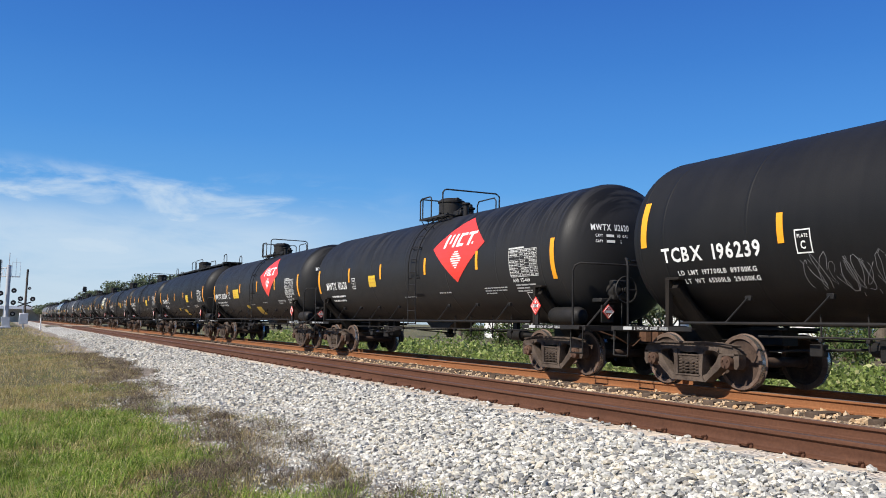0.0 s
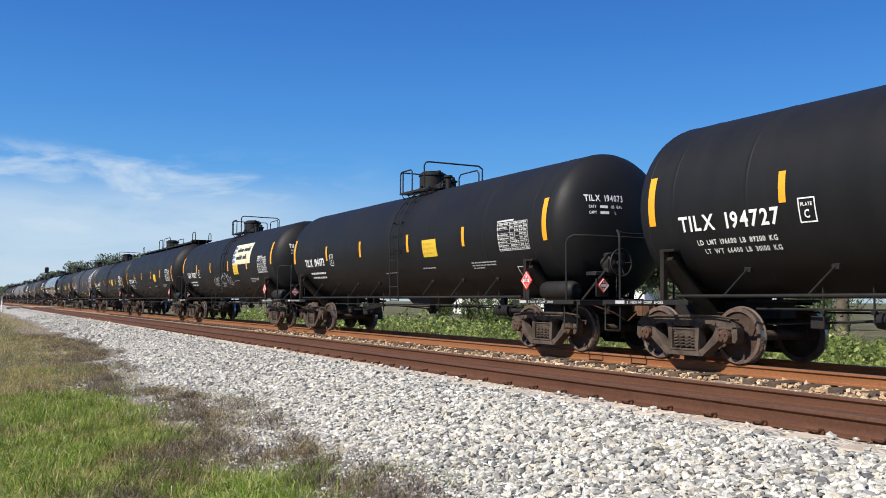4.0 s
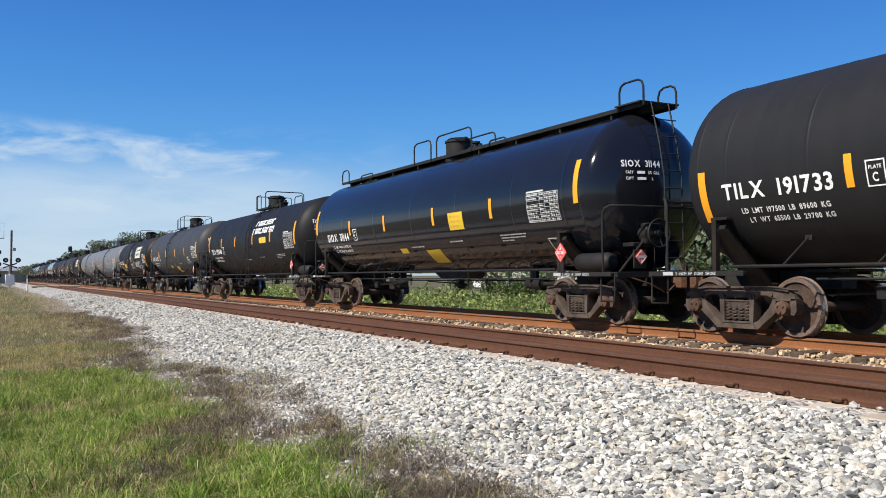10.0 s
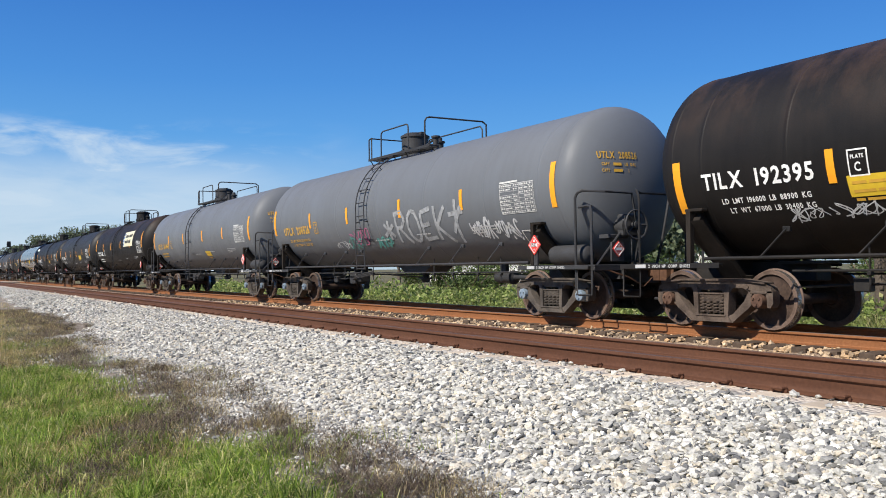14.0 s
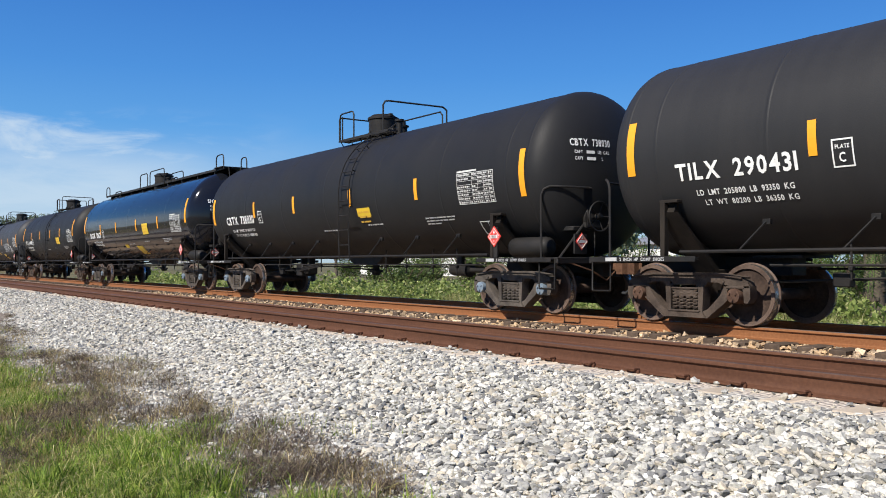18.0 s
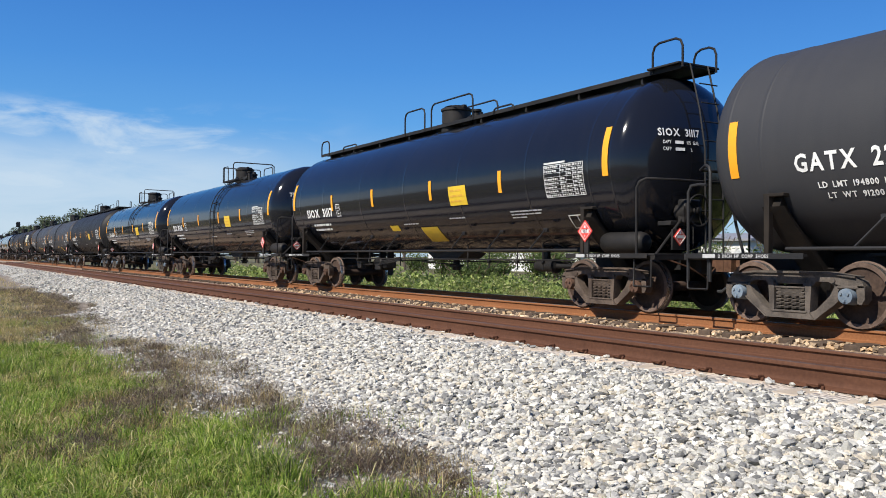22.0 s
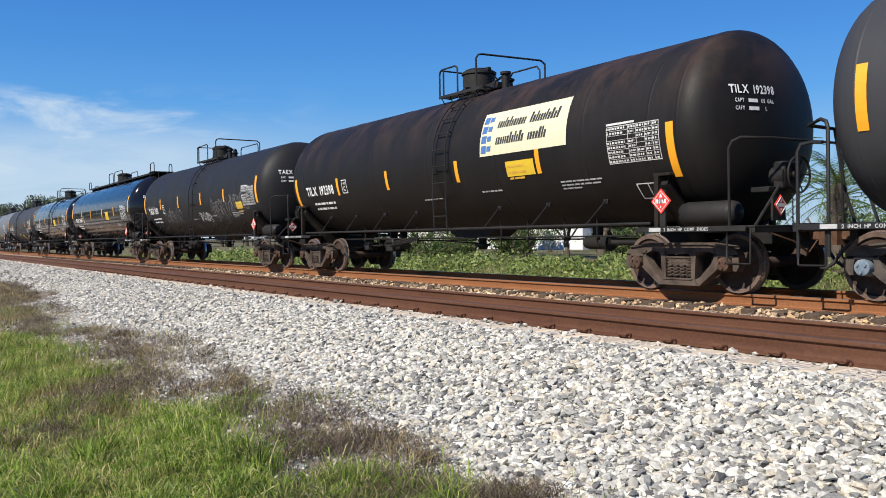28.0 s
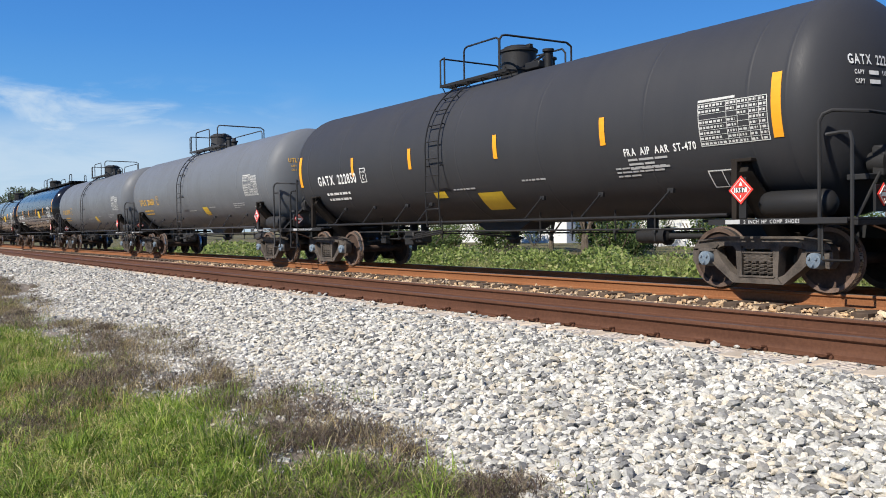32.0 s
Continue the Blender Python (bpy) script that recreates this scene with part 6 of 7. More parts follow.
FAR_TREES = [(89.0, 330, 5.0), (88.2, 310, 6.2), (87.3, 290, 7.2), (86.5, 270, 8.2), (85.7, 255, 8.6), (84.9, 240, 10.6), (84.1, 230, 12.4), (83.2, 230, 10.8), (82.3, 226, 12.4), (81.4, 222, 13.6), (80.5, 218, 13.6),
             (79.5, 214, 14.0), (78.5, 208, 14.2), (77.4, 204, 13.6), (76.3, 200, 14.0), (75.1, 196, 14.0), (73.9, 192, 14.0), (72.6, 188, 13.6), (71.2, 184, 13.2), (69.6, 180, 12.6)]
for n, (yaw, dist, h) in enumerate(FAR_TREES):
    x, y = by_yaw(yaw, dist)
    tree(x, y, h - 0.7, 8.5 + (n * 7 % 5), 100 + n, 4200, 0.42, "dark green tree in the row behind the train")
for n, (x, y, h) in enumerate([(-150, -6.2, 8.5), (-158, -8.8, 9.5), (-150, -10.5, 9.0), (-165, -5.2, 7.5)]):
    tree(x, y, h, 7.5, 150 + n, 4200, 0.36, "dark green tree beside the far road")
for n, (x, y, h) in enumerate([(-31, 33, 5.2), (-37, 36, 5.5), (-33.5, 33, 4.8), (-41, 37, 5.0), (-47, 38, 5.6), (-64, 50, 6.5), (-86, 47, 7.0), (-100, 44, 7.0)]):
    tree(x, y, h, 5.0, 170 + n, 1300, 0.42, "oak tree with a bare trunk behind the weeds")


def palm(x, y, h, frond_len, seed):
    rng = random.Random(seed)
    root = tagged(new("palm_tree"), "date palm with arching green fronds", "palm", "palms")
    root.matrix_basis = pose(x, y, float(ground_z(np.array(x), np.array(y))) - 0.05)
    s = Shape().lathe([(0, 0.26), (h * 0.3, 0.2), (h * 0.8, 0.19), (h, 0.24), (h + 0.15, 0.1), (h + 0.2, 0.0)], 12, "z")
    for i in range(26):
        a, z = i * 2.4, 0.2 + (h - 0.2) * i / 26
        s.box(0.19 * math.cos(a) - 0.05, 0.19 * math.cos(a) + 0.05, 0.19 * math.sin(a) - 0.05, 0.19 * math.sin(a) + 0.05, z, z + 0.14, 0.02)
    part("trunk", s, BARK, root)
    for i in range(34):
        a, lift = i * 2.399 + rng.uniform(-0.2, 0.2), rng.uniform(-0.2, 1.3)
        l = frond_len * rng.uniform(0.8, 1.1)
        spine = []
        for j in range(9):
            t = j / 8
            rr = l * t * math.cos(lift * (1 - 0.35 * t))
            zz = h + 0.1 + l * (t * math.sin(lift) - 0.55 * t * t)
            spine.append(Vector((rr * math.cos(a), rr * math.sin(a), zz)))
        f = Shape().tube(spine, 0.012, 4)
        side = Vector((-math.sin(a), math.cos(a), 0))
        for j in range(1, 25):
            t = j / 25
            k = min(int(t * 8), 7)
            b = spine[k].lerp(spine[k + 1], t * 8 - k)
            along = (spine[k + 1] - spine[k]).normalized()
            w = 0.42 * math.sin(min(1.0, t * 1.6 + 0.15) * 1.57) * (1.1 - 0.7 * t)
            for q in (-1, 1):
                e = b + side * q * w * 0.8 + along * w * 0.6 - Vector((0, 0, 0.12 * w))
                f.add([b - along * 0.014, b + along * 0.014, e], [(0, 1, 2)])
        part("frond", f, FROND, root, smooth=0)
    return root


palm(-13.3, 22.3, 3.2, 2.5, 1)
palm(-13.4, 26.5, 4.4, 2.4, 2)
palm(-17.2, 24.5, 4.1, 2.4, 3)
palm(-15.2, 25.5, 2.9, 2.4, 4)
palm(-11.2, 22.6, 2.3, 2.3, 5)


def low_building(name, x0, x1, y0, y1, h, label, windows):
    b = tagged(new(name), label, "building", "buildings")
    z0 = -1.0
    wall = Shape().box(x0, x1, y0, y1, z0, h, 0.02)
    part("wall", wall, WALL_WHITE, b)
    part("roof", Shape().prism([(x0 - 0.4, h), (x1 + 0.4, h), (x1 + 0.4, h + 0.15), (x0 - 0.4, h + 0.15)], y0 - 0.4, y1 + 0.4).prism([(y0 - 0.4, h + 0.15), (y1 + 0.4, h + 0.15), ((y0 + y1) / 2, h + 0.7)], x0 - 0.3, x1 + 0.3, "x"), ROOF_GREY, b)
    for i in range(windows):
        x = x0 + (x1 - x0) * (i + 0.5) / windows
        wn_ = part("window", Shape().box(x - 0.7, x + 0.7, y0 - 0.05, y0 + 0.02, 0.6, 1.9, 0.01), WALL_WHITE, b)
        part("pane", Shape().box(x - 0.6, x + 0.6, y0 - 0.065, y0 - 0.052, 0.7, 1.8, 0.002), GLASS_DARK, wn_)
    return b


low_building("warehouse", -96, -60, 56, 66, 2.6, "long low white building behind the weeds", 2)
low_building("shed", -47, -41.5, 52, 58, 2.3, "small white shed behind the weeds", 0)
store = low_building("store_building", -304, -298, -16, 10, 3.3, "pale flat building with a white canopy beyond the level crossing", 0)
part("canopy", Shape().box(-300, -292, -17, 11, 3.4, 4.5, 0.05), CANOPY, store, "white canopy edge")
for k in range(6):
    part("column", Shape().box(-292.6, -292.2, -16 + k * 5.2, -15.6 + k * 5.2, -0.6, 3.42, 0.02), WALL_WHITE, store)


def parked_car(x, y, yaw):
    c = tagged(new("parked_car"), "dark parked car under the trees by the road", "car")
    c.matrix_basis = pose(x, y, float(ground_z(np.array(x), np.array(y))), 0, 0, yaw)
    part("body", Shape().prism([(-2.2, 0.3), (2.2, 0.3), (2.25, 0.6), (2.1, 0.78), (1.2, 0.9), (0.5, 1.4), (-1.0, 1.42), (-1.7, 0.98), (-2.2, 0.92)], -0.85, 0.85), CAR_PAINT, c)
    part("window", Shape().prism([(1.1, 0.92), (0.5, 1.34), (-0.95, 1.36), (-1.55, 0.98)], -0.86, 0.86), GLASS_DARK, c)
    for wx in (-1.35, 1.35):
        for wy in (-0.8, 0.8):
            part("wheel", Shape().lathe([(wy - 0.1, 0.0), (wy - 0.1, 0.28), (wy - 0.07, 0.32), (wy + 0.07, 0.32), (wy + 0.1, 0.28), (wy + 0.1, 0.0)], 18, "y", (wx, 0, 0.32)), TYRE, c)


parked_car(-144, -5.4, 75)
parked_car(-147, -7.6, 80)


def flasher(parent, x, y, z, r=0.3):
    """A crossing light: black backing disc, hood and lens, facing along the road."""
    f = part("flasher", Shape().lathe([(x - 0.03, 0.0), (x - 0.03, r), (x + 0.02, r), (x + 0.02, 0.0)], 20, "x", (0, y, z)), DARK_METAL, parent)
    part("lens", Shape().lathe([(x + 0.02, 0.11), (x + 0.06, 0.1), (x + 0.08, 0.0)], 14, "x", (0, y, z)), STEEL, f)
    part("hood", Shape().tube([(x + 0.02, y - 0.13, z), (x + 0.3, y - 0.12, z + 0.08), (x + 0.3, y + 0.12, z + 0.08), (x + 0.02, y + 0.13, z)], 0.02, 5), DARK_METAL, f)


def crossing_mast(yaw, dist, h):
    x, y = by_yaw(yaw, dist)
    z0 = -0.5
    m = tagged(new("crossing_signal"), "tall grey crossing mast with an arm and flashers", "crossing signal")
    m.matrix_basis = pose(x, y, z0)
    part("mast", Shape().tube([(0, 0, 0), (0, 0, h)], 0.28, 12).tube([(0, 0, h), (0, 0, h + 1.6)], 0.05, 6).box(-0.6, 0.6, -0.6, 0.6, 0, 0.25, 0.03), STEEL, m)
    arm = Shape()
    for z in (h - 1.5, h - 0.35):
        for xx in (-0.3, 0.3):
            arm.tube([(xx, 0, z), (xx - 7.0, -2.6, z)], 0.06, 6)
    for i in range(9):
        t = i / 8
        arm.tube([(-7 * t, -2.6 * t, h - 1.5), (-7 * min(1, t + 0.125), -2.6 * min(1, t + 0.125), h - 0.35)], 0.04, 5)
    for t in (0, 0.33, 0.66, 1):
        arm.tube([(-7 * t, -2.6 * t, h - 1.5), (-7 * t, -2.6 * t, h + 0.7)], 0.035, 5)
    part("arm", arm, STEEL, m)
    part("service_cage", Shape().box(-0.5, 0.5, 0.3, 1.4, h - 1.6, h - 1.5, 0.01).tube([(0, 0.35, h - 1.5), (0, 0.35, h + 0.4), (0, 1.35, h + 0.4), (0, 1.35, h - 1.5)], 0.03, 5).tube([(0, 0.85, h - 1.5), (0, 0.85, h + 0.9)], 0.03, 5), STEEL, m)
    for yy, zz in ((-0.75, 3.4), (0.75, 3.4), (0.75, 5.0), (-0.8, 4.6), (0.75, 1.9)):
        flasher(m, 0.35, yy, zz, 0.33)
    part("control_cabinet", Shape().box(-0.4, 0.4, -0.5, 0.5, 0.2, 1.5, 0.03), STEEL, m)


def crossing_gate(yaw, dist):
    x, y = by_yaw(yaw, dist)
    g = tagged(new("crossing_gate"), "crossing gate with its striped arm raised", "crossing gate")
    g.matrix_basis = pose(x, y, -0.5)
    part("mast", Shape().tube([(0, 0, 0), (0, 0, 4.2)], 0.09, 10), STEEL, g)
    part("gate_motor", Shape().box(-0.4, 0.4, -0.55, 0.55, 0.6, 2.0, 0.05), STEEL, g)
    part("arm", Shape().tube([(0.2, 0.1, 1.6), (0.25, 0.16, 7.8)], 0.13, 6), POLE_WOOD, g)
    part("crossbuck", Shape().tube([(0.15, -0.8, 2.9), (0.15, 0.8, 3.5)], 0.08, 4).tube([(0.15, -0.8, 3.5), (0.15, 0.8, 2.9)], 0.08, 4), DARK_METAL, g)
    for yy, zz in ((0.95, 3.9), (0.5, 5.3), (-0.5, 3.9)):
        flasher(g, 0.3, yy, zz, 0.32 if zz < 5 else 0.2)


crossing_mast(89.9, 126, 8.4)
crossing_gate(88.95, 124)


def pole(name, yaw, dist, h, r, material, label, arms=()):
    x, y = by_yaw(yaw, dist)
    p = tagged(new(name), label, "pole")
    p.matrix_basis = pose(x, y, -0.6)
    part("shaft", Shape().lathe([(0, r), (h, r * 0.7), (h, 0.0)], 12, "z"), material, p)
    for z, w in arms:
        part("crossarm", Shape().box(-0.07, 0.07, -w, w, z - 0.06, z + 0.06, 0.01), material, p)
    return p


pole("utility_pole", 93.2, 66, 9.5, 0.14, POLE_WOOD, "tall grey timber utility pole", ((9.0, 1.1),))
lamp_pole = pole("lamp_pole", 90.4, 100, 7.6, 0.2, POLE_GREEN, "grey green steel pole with a lamp head")
part("lamp_head", Shape().box(-0.3, 0.3, -1.8, -0.2, 6.6, 6.9, 0.05), DARK_METAL, lamp_pole)
pole("utility_pole", 92.3, 150, 9.0, 0.15, POLE_WOOD, "timber utility pole beside the far road", ((8.4, 1.0),))
pole("utility_pole", 91.2, 190, 9.0, 0.15, POLE_WOOD, "timber utility pole beside the far road", ((8.4, 1.0),))
pole("marker_post", 88.0, 118, 1.5, 0.09, WALL_WHITE, "short white marker post beside the track")
post = pole("signal_mast", 85.62, 232, 8.0, 0.12, DARK_METAL, "tall black railway signal beyond the train")
part("signal_head", Shape().lathe([(-0.2, 0.0), (-0.2, 0.5), (0.1, 0.5), (0.1, 0.0)], 18, "x", (0.3, 0, 8.9)).box(0.0, 0.3, -0.45, 0.45, 8.2, 9.6, 0.2), DARK_METAL, post)
part("bracket", Shape().tube([(0, 0, 7.8), (0, 2.6, 7.8), (0, 2.6, 7.2)], 0.06, 6).box(-0.5, 0.5, 0.2, 2.8, 7.5, 7.56, 0.02), DARK_METAL, post)

sx_, sy_ = by_yaw(92.35, 68)
stop = tagged(new("stop_sign"), "red octagonal road sign on a steel post", "road sign")
stop.matrix_basis = pose(sx_, sy_, -0.55)
part("post", Shape().box(-0.03, 0.03, -0.03, 0.03, 0, 2.75, 0.005), STEEL, stop)
octagon = [(0.42 * math.cos(math.pi / 8 + k * math.pi / 4), 2.3 + 0.42 * math.sin(math.pi / 8 + k * math.pi / 4)) for k in range(8)]
plate_ = part("plate", Shape().prism(octagon, 0.035, 0.045, "x"), RED, stop)
letters = lettering("STOP", 0.2, 0.6)
s_ = Shape()
s_.add([(0.05, u - 0.3, 2.2 + v) for u, v in letters[0]], letters[1])
part("lettering", s_, WHITE, plate_, smooth=0)
wx_, wy_ = by_yaw(91.0, 95)
bollard = tagged(new("pipeline_marker"), "yellow and white marker post in the grass", "marker post")
bollard.matrix_basis = pose(wx_, wy_, -0.55)
part("post", Shape().tube([(0, 0, 0), (0, 0, 3.2)], 0.16, 8), WALL_WHITE, bollard)
part("band", Shape().lathe([(2.2, 0.17), (3.0, 0.17), (3.0, 0.0)], 12, "z"), LABEL_YELLOW, bollard)
road = sheet("road", np.array([-136.0, -130.0, -124.0]), np.array([-300.0, -60, -20, -4, 3.2]), lambda a, b: ground_z(a, b) + 0.04 + 0 * a, worn("grey asphalt", (0.05, 0.05, 0.05), (0.08, 0.078, 0.075), 0.9, 0.0, 1.0, 30.0, 0.7))
tagged(road, "grey asphalt road leading to the crossing", "road", kind="structure")
crossing = part("crossing_deck", Shape().box(-134, -126, 5.0, 14.5, -0.2, -0.02, 0.01), CONCRETE, None)
tagged(crossing, "pale concrete deck of the level crossing", "crossing deck", kind="structure")

# ---- the train ----
def decal_on(car, art, name, material, r, zc, label="", out=0.009):
    return part(name, art.on_tank(r, zc, out), material, car, label, smooth=60)


def diamond(car, tank, r, zc):
    """Red diamond with a slanted white word shape and a small white lozenge."""
    a, cu, cv, w, h = Flat(), 3.12, 3.03, 1.38, 0.95
    n = 14
    for i in range(n):
        v0, v1 = -h + 2 * h * i / n, -h + 2 * h * (i + 1) / n
        w0, w1 = w * (1 - abs(v0) / h), w * (1 - abs(v1) / h)
        k = len(a.v)
        a.v += [(cu - w0, cv + v0), (cu + w0, cv + v0), (cu + w1, cv + v1), (cu - w1, cv + v1)]
        a.f.append((k, k + 1, k + 2, k + 3))
    base = decal_on(car, a, "diamond_sign", RED, r, zc, "red diamond sign with white shapes")
    b, lean = Flat(), 0.25
    for u0, u1, v0, v1 in ((-0.62, -0.52, -0.02, 0.36), (-0.42, -0.34, 0.08, 0.36), (-0.24, -0.14, -0.02, 0.36), (-0.06, 0.04, -0.02, 0.36), (0.04, 0.22, 0.28, 0.36), (0.04, 0.22, -0.02, 0.06), (0.28, 0.62, 0.28, 0.36), (0.40, 0.50, -0.02, 0.28), (0.58, 0.64, 0.0, 0.06)):
        b.put(bar(cu + 1.25 * u0 + lean * v0, cu + 1.25 * u1 + lean * v0, cv + v0, cv + v1, lean))
    for i in range(8):
        v = -0.58 + i * 0.058
        q = 0.30 * (1 - abs(v + 0.36) / 0.27)
        b.put(bar(cu - q, cu + q, cv + v, cv + v + 0.034))
    part("white_shape", b.on_tank(r, zc, 0.014), WHITE, base, smooth=0)


def cream_sign(car, tank, r, zc):
    """Cream board with a blue figure column and two rows of dark word shapes."""
    a = Flat().put(bar(2.1, 4.7, 2.54, 3.44))
    base = decal_on(car, a, "cream_sign", CREAM, r, zc, "cream sign with blue and dark shapes")
    b = Flat()
    for i in range(4):
        b.put(bar(2.14, 2.30, 2.60 + i * 0.2, 2.75 + i * 0.2, 0.1)).put(bar(2.33, 2.46, 2.63 + i * 0.2, 2.73 + i * 0.2, 0.1))
    part("blue_figure", b.on_tank(r, zc, 0.014), BLUE, base, smooth=0)
    c = Flat()
    rng = random.Random(4)
    for row, words in ((3.07, (0.88, 0.80)), (2.74, (0.86, 0.52))):
        u = 2.62
        for w in words:
            e = u + w
            while u < e:
                k = rng.uniform(0.04, 0.065)
                c.put(bar(u, u + k, row, row + rng.choice((0.14, 0.14, 0.21)), 0.2))
                u += k + 0.022
            u += 0.12
    part("word_shape", c.on_tank(r, zc, 0.014), INK, base, smooth=0)


def block_words(car, tank, r, zc):
    """Two rows of slanted white block shapes."""
    a = Flat()
    for row, (u, n, w) in ((3.22, (1.35, 7, 0.34)), (2.86, (1.2, 9, 0.29))):
        for i in range(n):
            x = u + i * (w + 0.06)
            a.put(bar(x, x + w * 0.34, row, row + 0.25, 0.2)).put(bar(x + 0.05, x + w, row + 0.19, row + 0.25, 0.2))
            if i % 3:
                a.put(bar(x + w * 0.62, x + w * 0.95, row, row + 0.25, 0.2))
            if i % 2:
                a.put(bar(x, x + w, row, row + 0.055, 0.2))
    decal_on(car, a, "white_block_lettering", WHITE, r, zc, "white slanted block shapes")
    decal_on(car, Flat().put(bar(2.3, 3.3, 2.44, 2.68)), "yellow_label", LABEL_YELLOW, r, zc)


def graffiti(seed, u0, u1, v0, v1, strokes, w=0.03, material=None):
    def make(car, tank, r, zc):
        decal_on(car, scribble(seed, u0, u1, v0, v1, strokes * 2, w * 0.62, 0.5), "graffiti", material or SCRIBBLE, r, zc, "looping sprayed scribble")
    return make


def big_tag(car, tank, r, zc):
    """Broad pale sprayed letters that spell nothing."""
    a = Flat()
    arc = [(0.5 - 0.5 * math.cos(k * 0.7), 0.5 + 0.5 * math.sin(k * 0.7)) for k in range(10)]
    glyphs = (
        [[(0, 0.2), (1, 0.7)], [(0.1, 0.75), (0.9, 0.15)], [(0.5, 0), (0.5, 0.9)]],
        [[(0.1, 0), (0.15, 1)], [(0.0, 0.95), (0.7, 1.0), (0.95, 0.75), (0.6, 0.52), (0.2, 0.5)], [(0.4, 0.5), (1.1, -0.05)]],
        [arc],
        [[(0.9, 1.0), (0.1, 0.9), (0.05, 0.05), (1.0, 0.1)], [(0.1, 0.5), (0.75, 0.55)]],
        [[(0.1, 0), (0.05, 1.05)], [(0.9, 1.0), (0.15, 0.45), (1.1, -0.1)]],
        [[(0.5, -0.15), (0.55, 1.15)], [(0, 0.75), (1.1, 0.8)], [(0.15, 0.2), (0.95, 0.95)]])
    for n, glyph in enumerate(glyphs):
        u, w, h = 0.28 + 0.655 * n, 0.56, (0.6 if n == 0 else 0.82)
        for line in glyph:
            fine = [(p[0] + (q[0] - p[0]) * k / 7, p[1] + (q[1] - p[1]) * k / 7) for p, q in zip(line, line[1:]) for k in range(7)] + [line[-1]]
            a.stroke([(u + w * x + 0.06 * y, 1.62 + h * y + (0.1 if n == 0 else 0.0)) for x, y in fine], 0.105)
    decal_on(car, a, "graffiti", SCRIBBLE_FADED, r, zc, "broad faded white sprayed letter shapes")
    decal_on(car, scribble(5, -2.05, -1.2, 1.5, 1.9, 4, 0.05), "graffiti", SCRIBBLE_GREEN, r, zc, "teal sprayed scribble")
    decal_on(car, scribble(8, -0.35, 0.5, 1.5, 1.85, 4, 0.05), "graffiti", SCRIBBLE_GREEN, r, zc, "teal sprayed scribble")
    decal_on(car, scribble(6, -1.75, -0.75, 1.65, 2.15, 5, 0.035), "graffiti", SCRIBBLE_PINK, r, zc, "pink sprayed scribble")
    decal_on(car, scribble(9, -3.0, -2.1, 1.5, 1.8, 5, 0.026), "graffiti", SCRIBBLE, r, zc, "thin white sprayed scribble")
    decal_on(car, scribble(7, 4.35, 5.15, 1.6, 2.08, 7, 0.04, 0.2), "graffiti", SCRIBBLE, r, zc, "white sprayed scribble")
    decal_on(car, scribble(10, 5.25, 6.1, 1.58, 2.02, 7, 0.04, 0.2), "graffiti", SCRIBBLE, r, zc, "white sprayed scribble")


def rule_print(text, u=4.62, v=2.10, h=0.12, w=0.55):
    """A line of large print with small print under it."""
    def make(car, tank, r, zc):
        decal_on(car, Flat().put(lettering(text, h, w), u, v), "rule_marking", WHITE, r, zc)
        decal_on(car, print_lines(u + 0.05, v - 0.09, ((0.2, 0.3, 0.25), (0.3, 0.2), (0.2, 0.25, 0.3)), 0.035, 0.075), "safety_print", PRINT, r, zc)
    return make


def wt(a, b, c, d):
    return {"weights": ("LD LMT %s LB %s KG" % (a, b), "LT WT %s LB %s KG" % (c, d))}


W1 = {"weights": ("LD LMT 195200 LB 88500 KG", "LT WT 90800 LB 41200 KG")}
W2 = {"weights": ("LD LMT 196600 LB 89200 KG", "LT WT 66400 LB 30100 KG")}
W3 = {"weights": ("LD LMT 194800 LB 88350 KG", "LT WT 91200 LB 41350 KG")}
W4 = {"weights": ("LD LMT 194900 LB 88400 KG", "LT WT 91100 LB 41300 KG")}
BIG = {"r": 1.57, "zc": 2.63}
MID = {"r": 1.55, "zc": 2.62}
TALL = {"r": 1.60, "zc": 2.66, "kind": "walkway"}
SHORT = {"end": 7.23, "low_z": 0.08}
ROUND = {"deck": (-1.25, 0.55), "gate": (-0.75, 0.2), "ladder": -0.55, "man": 0.2}
GREY = {"paint": "grey", "rail": 1, "cap": "blue", "patch": True, "label_box": False, "panel": 6.15, "ladder": -0.74, "man": 0.2, "deck": (-1.55, 0.85), "gate": (-0.64, 0.58), "mark_w": 2.15, **BIG}
PALE = {"paint": "light", "rail": 1, "cap": "blue", "patch": False, "ladder": -0.74, "man": -0.5, "deck": (-1.7, 1.72), "gate": (-0.95, 0.6), "mark_u": -6.67, "mark_w": 2.13, **MID}
B_, D_, S_ = "matt black tank car with yellow strips", "dark grey tank car with yellow strips", "gloss black tank car with a walkway along its crown"
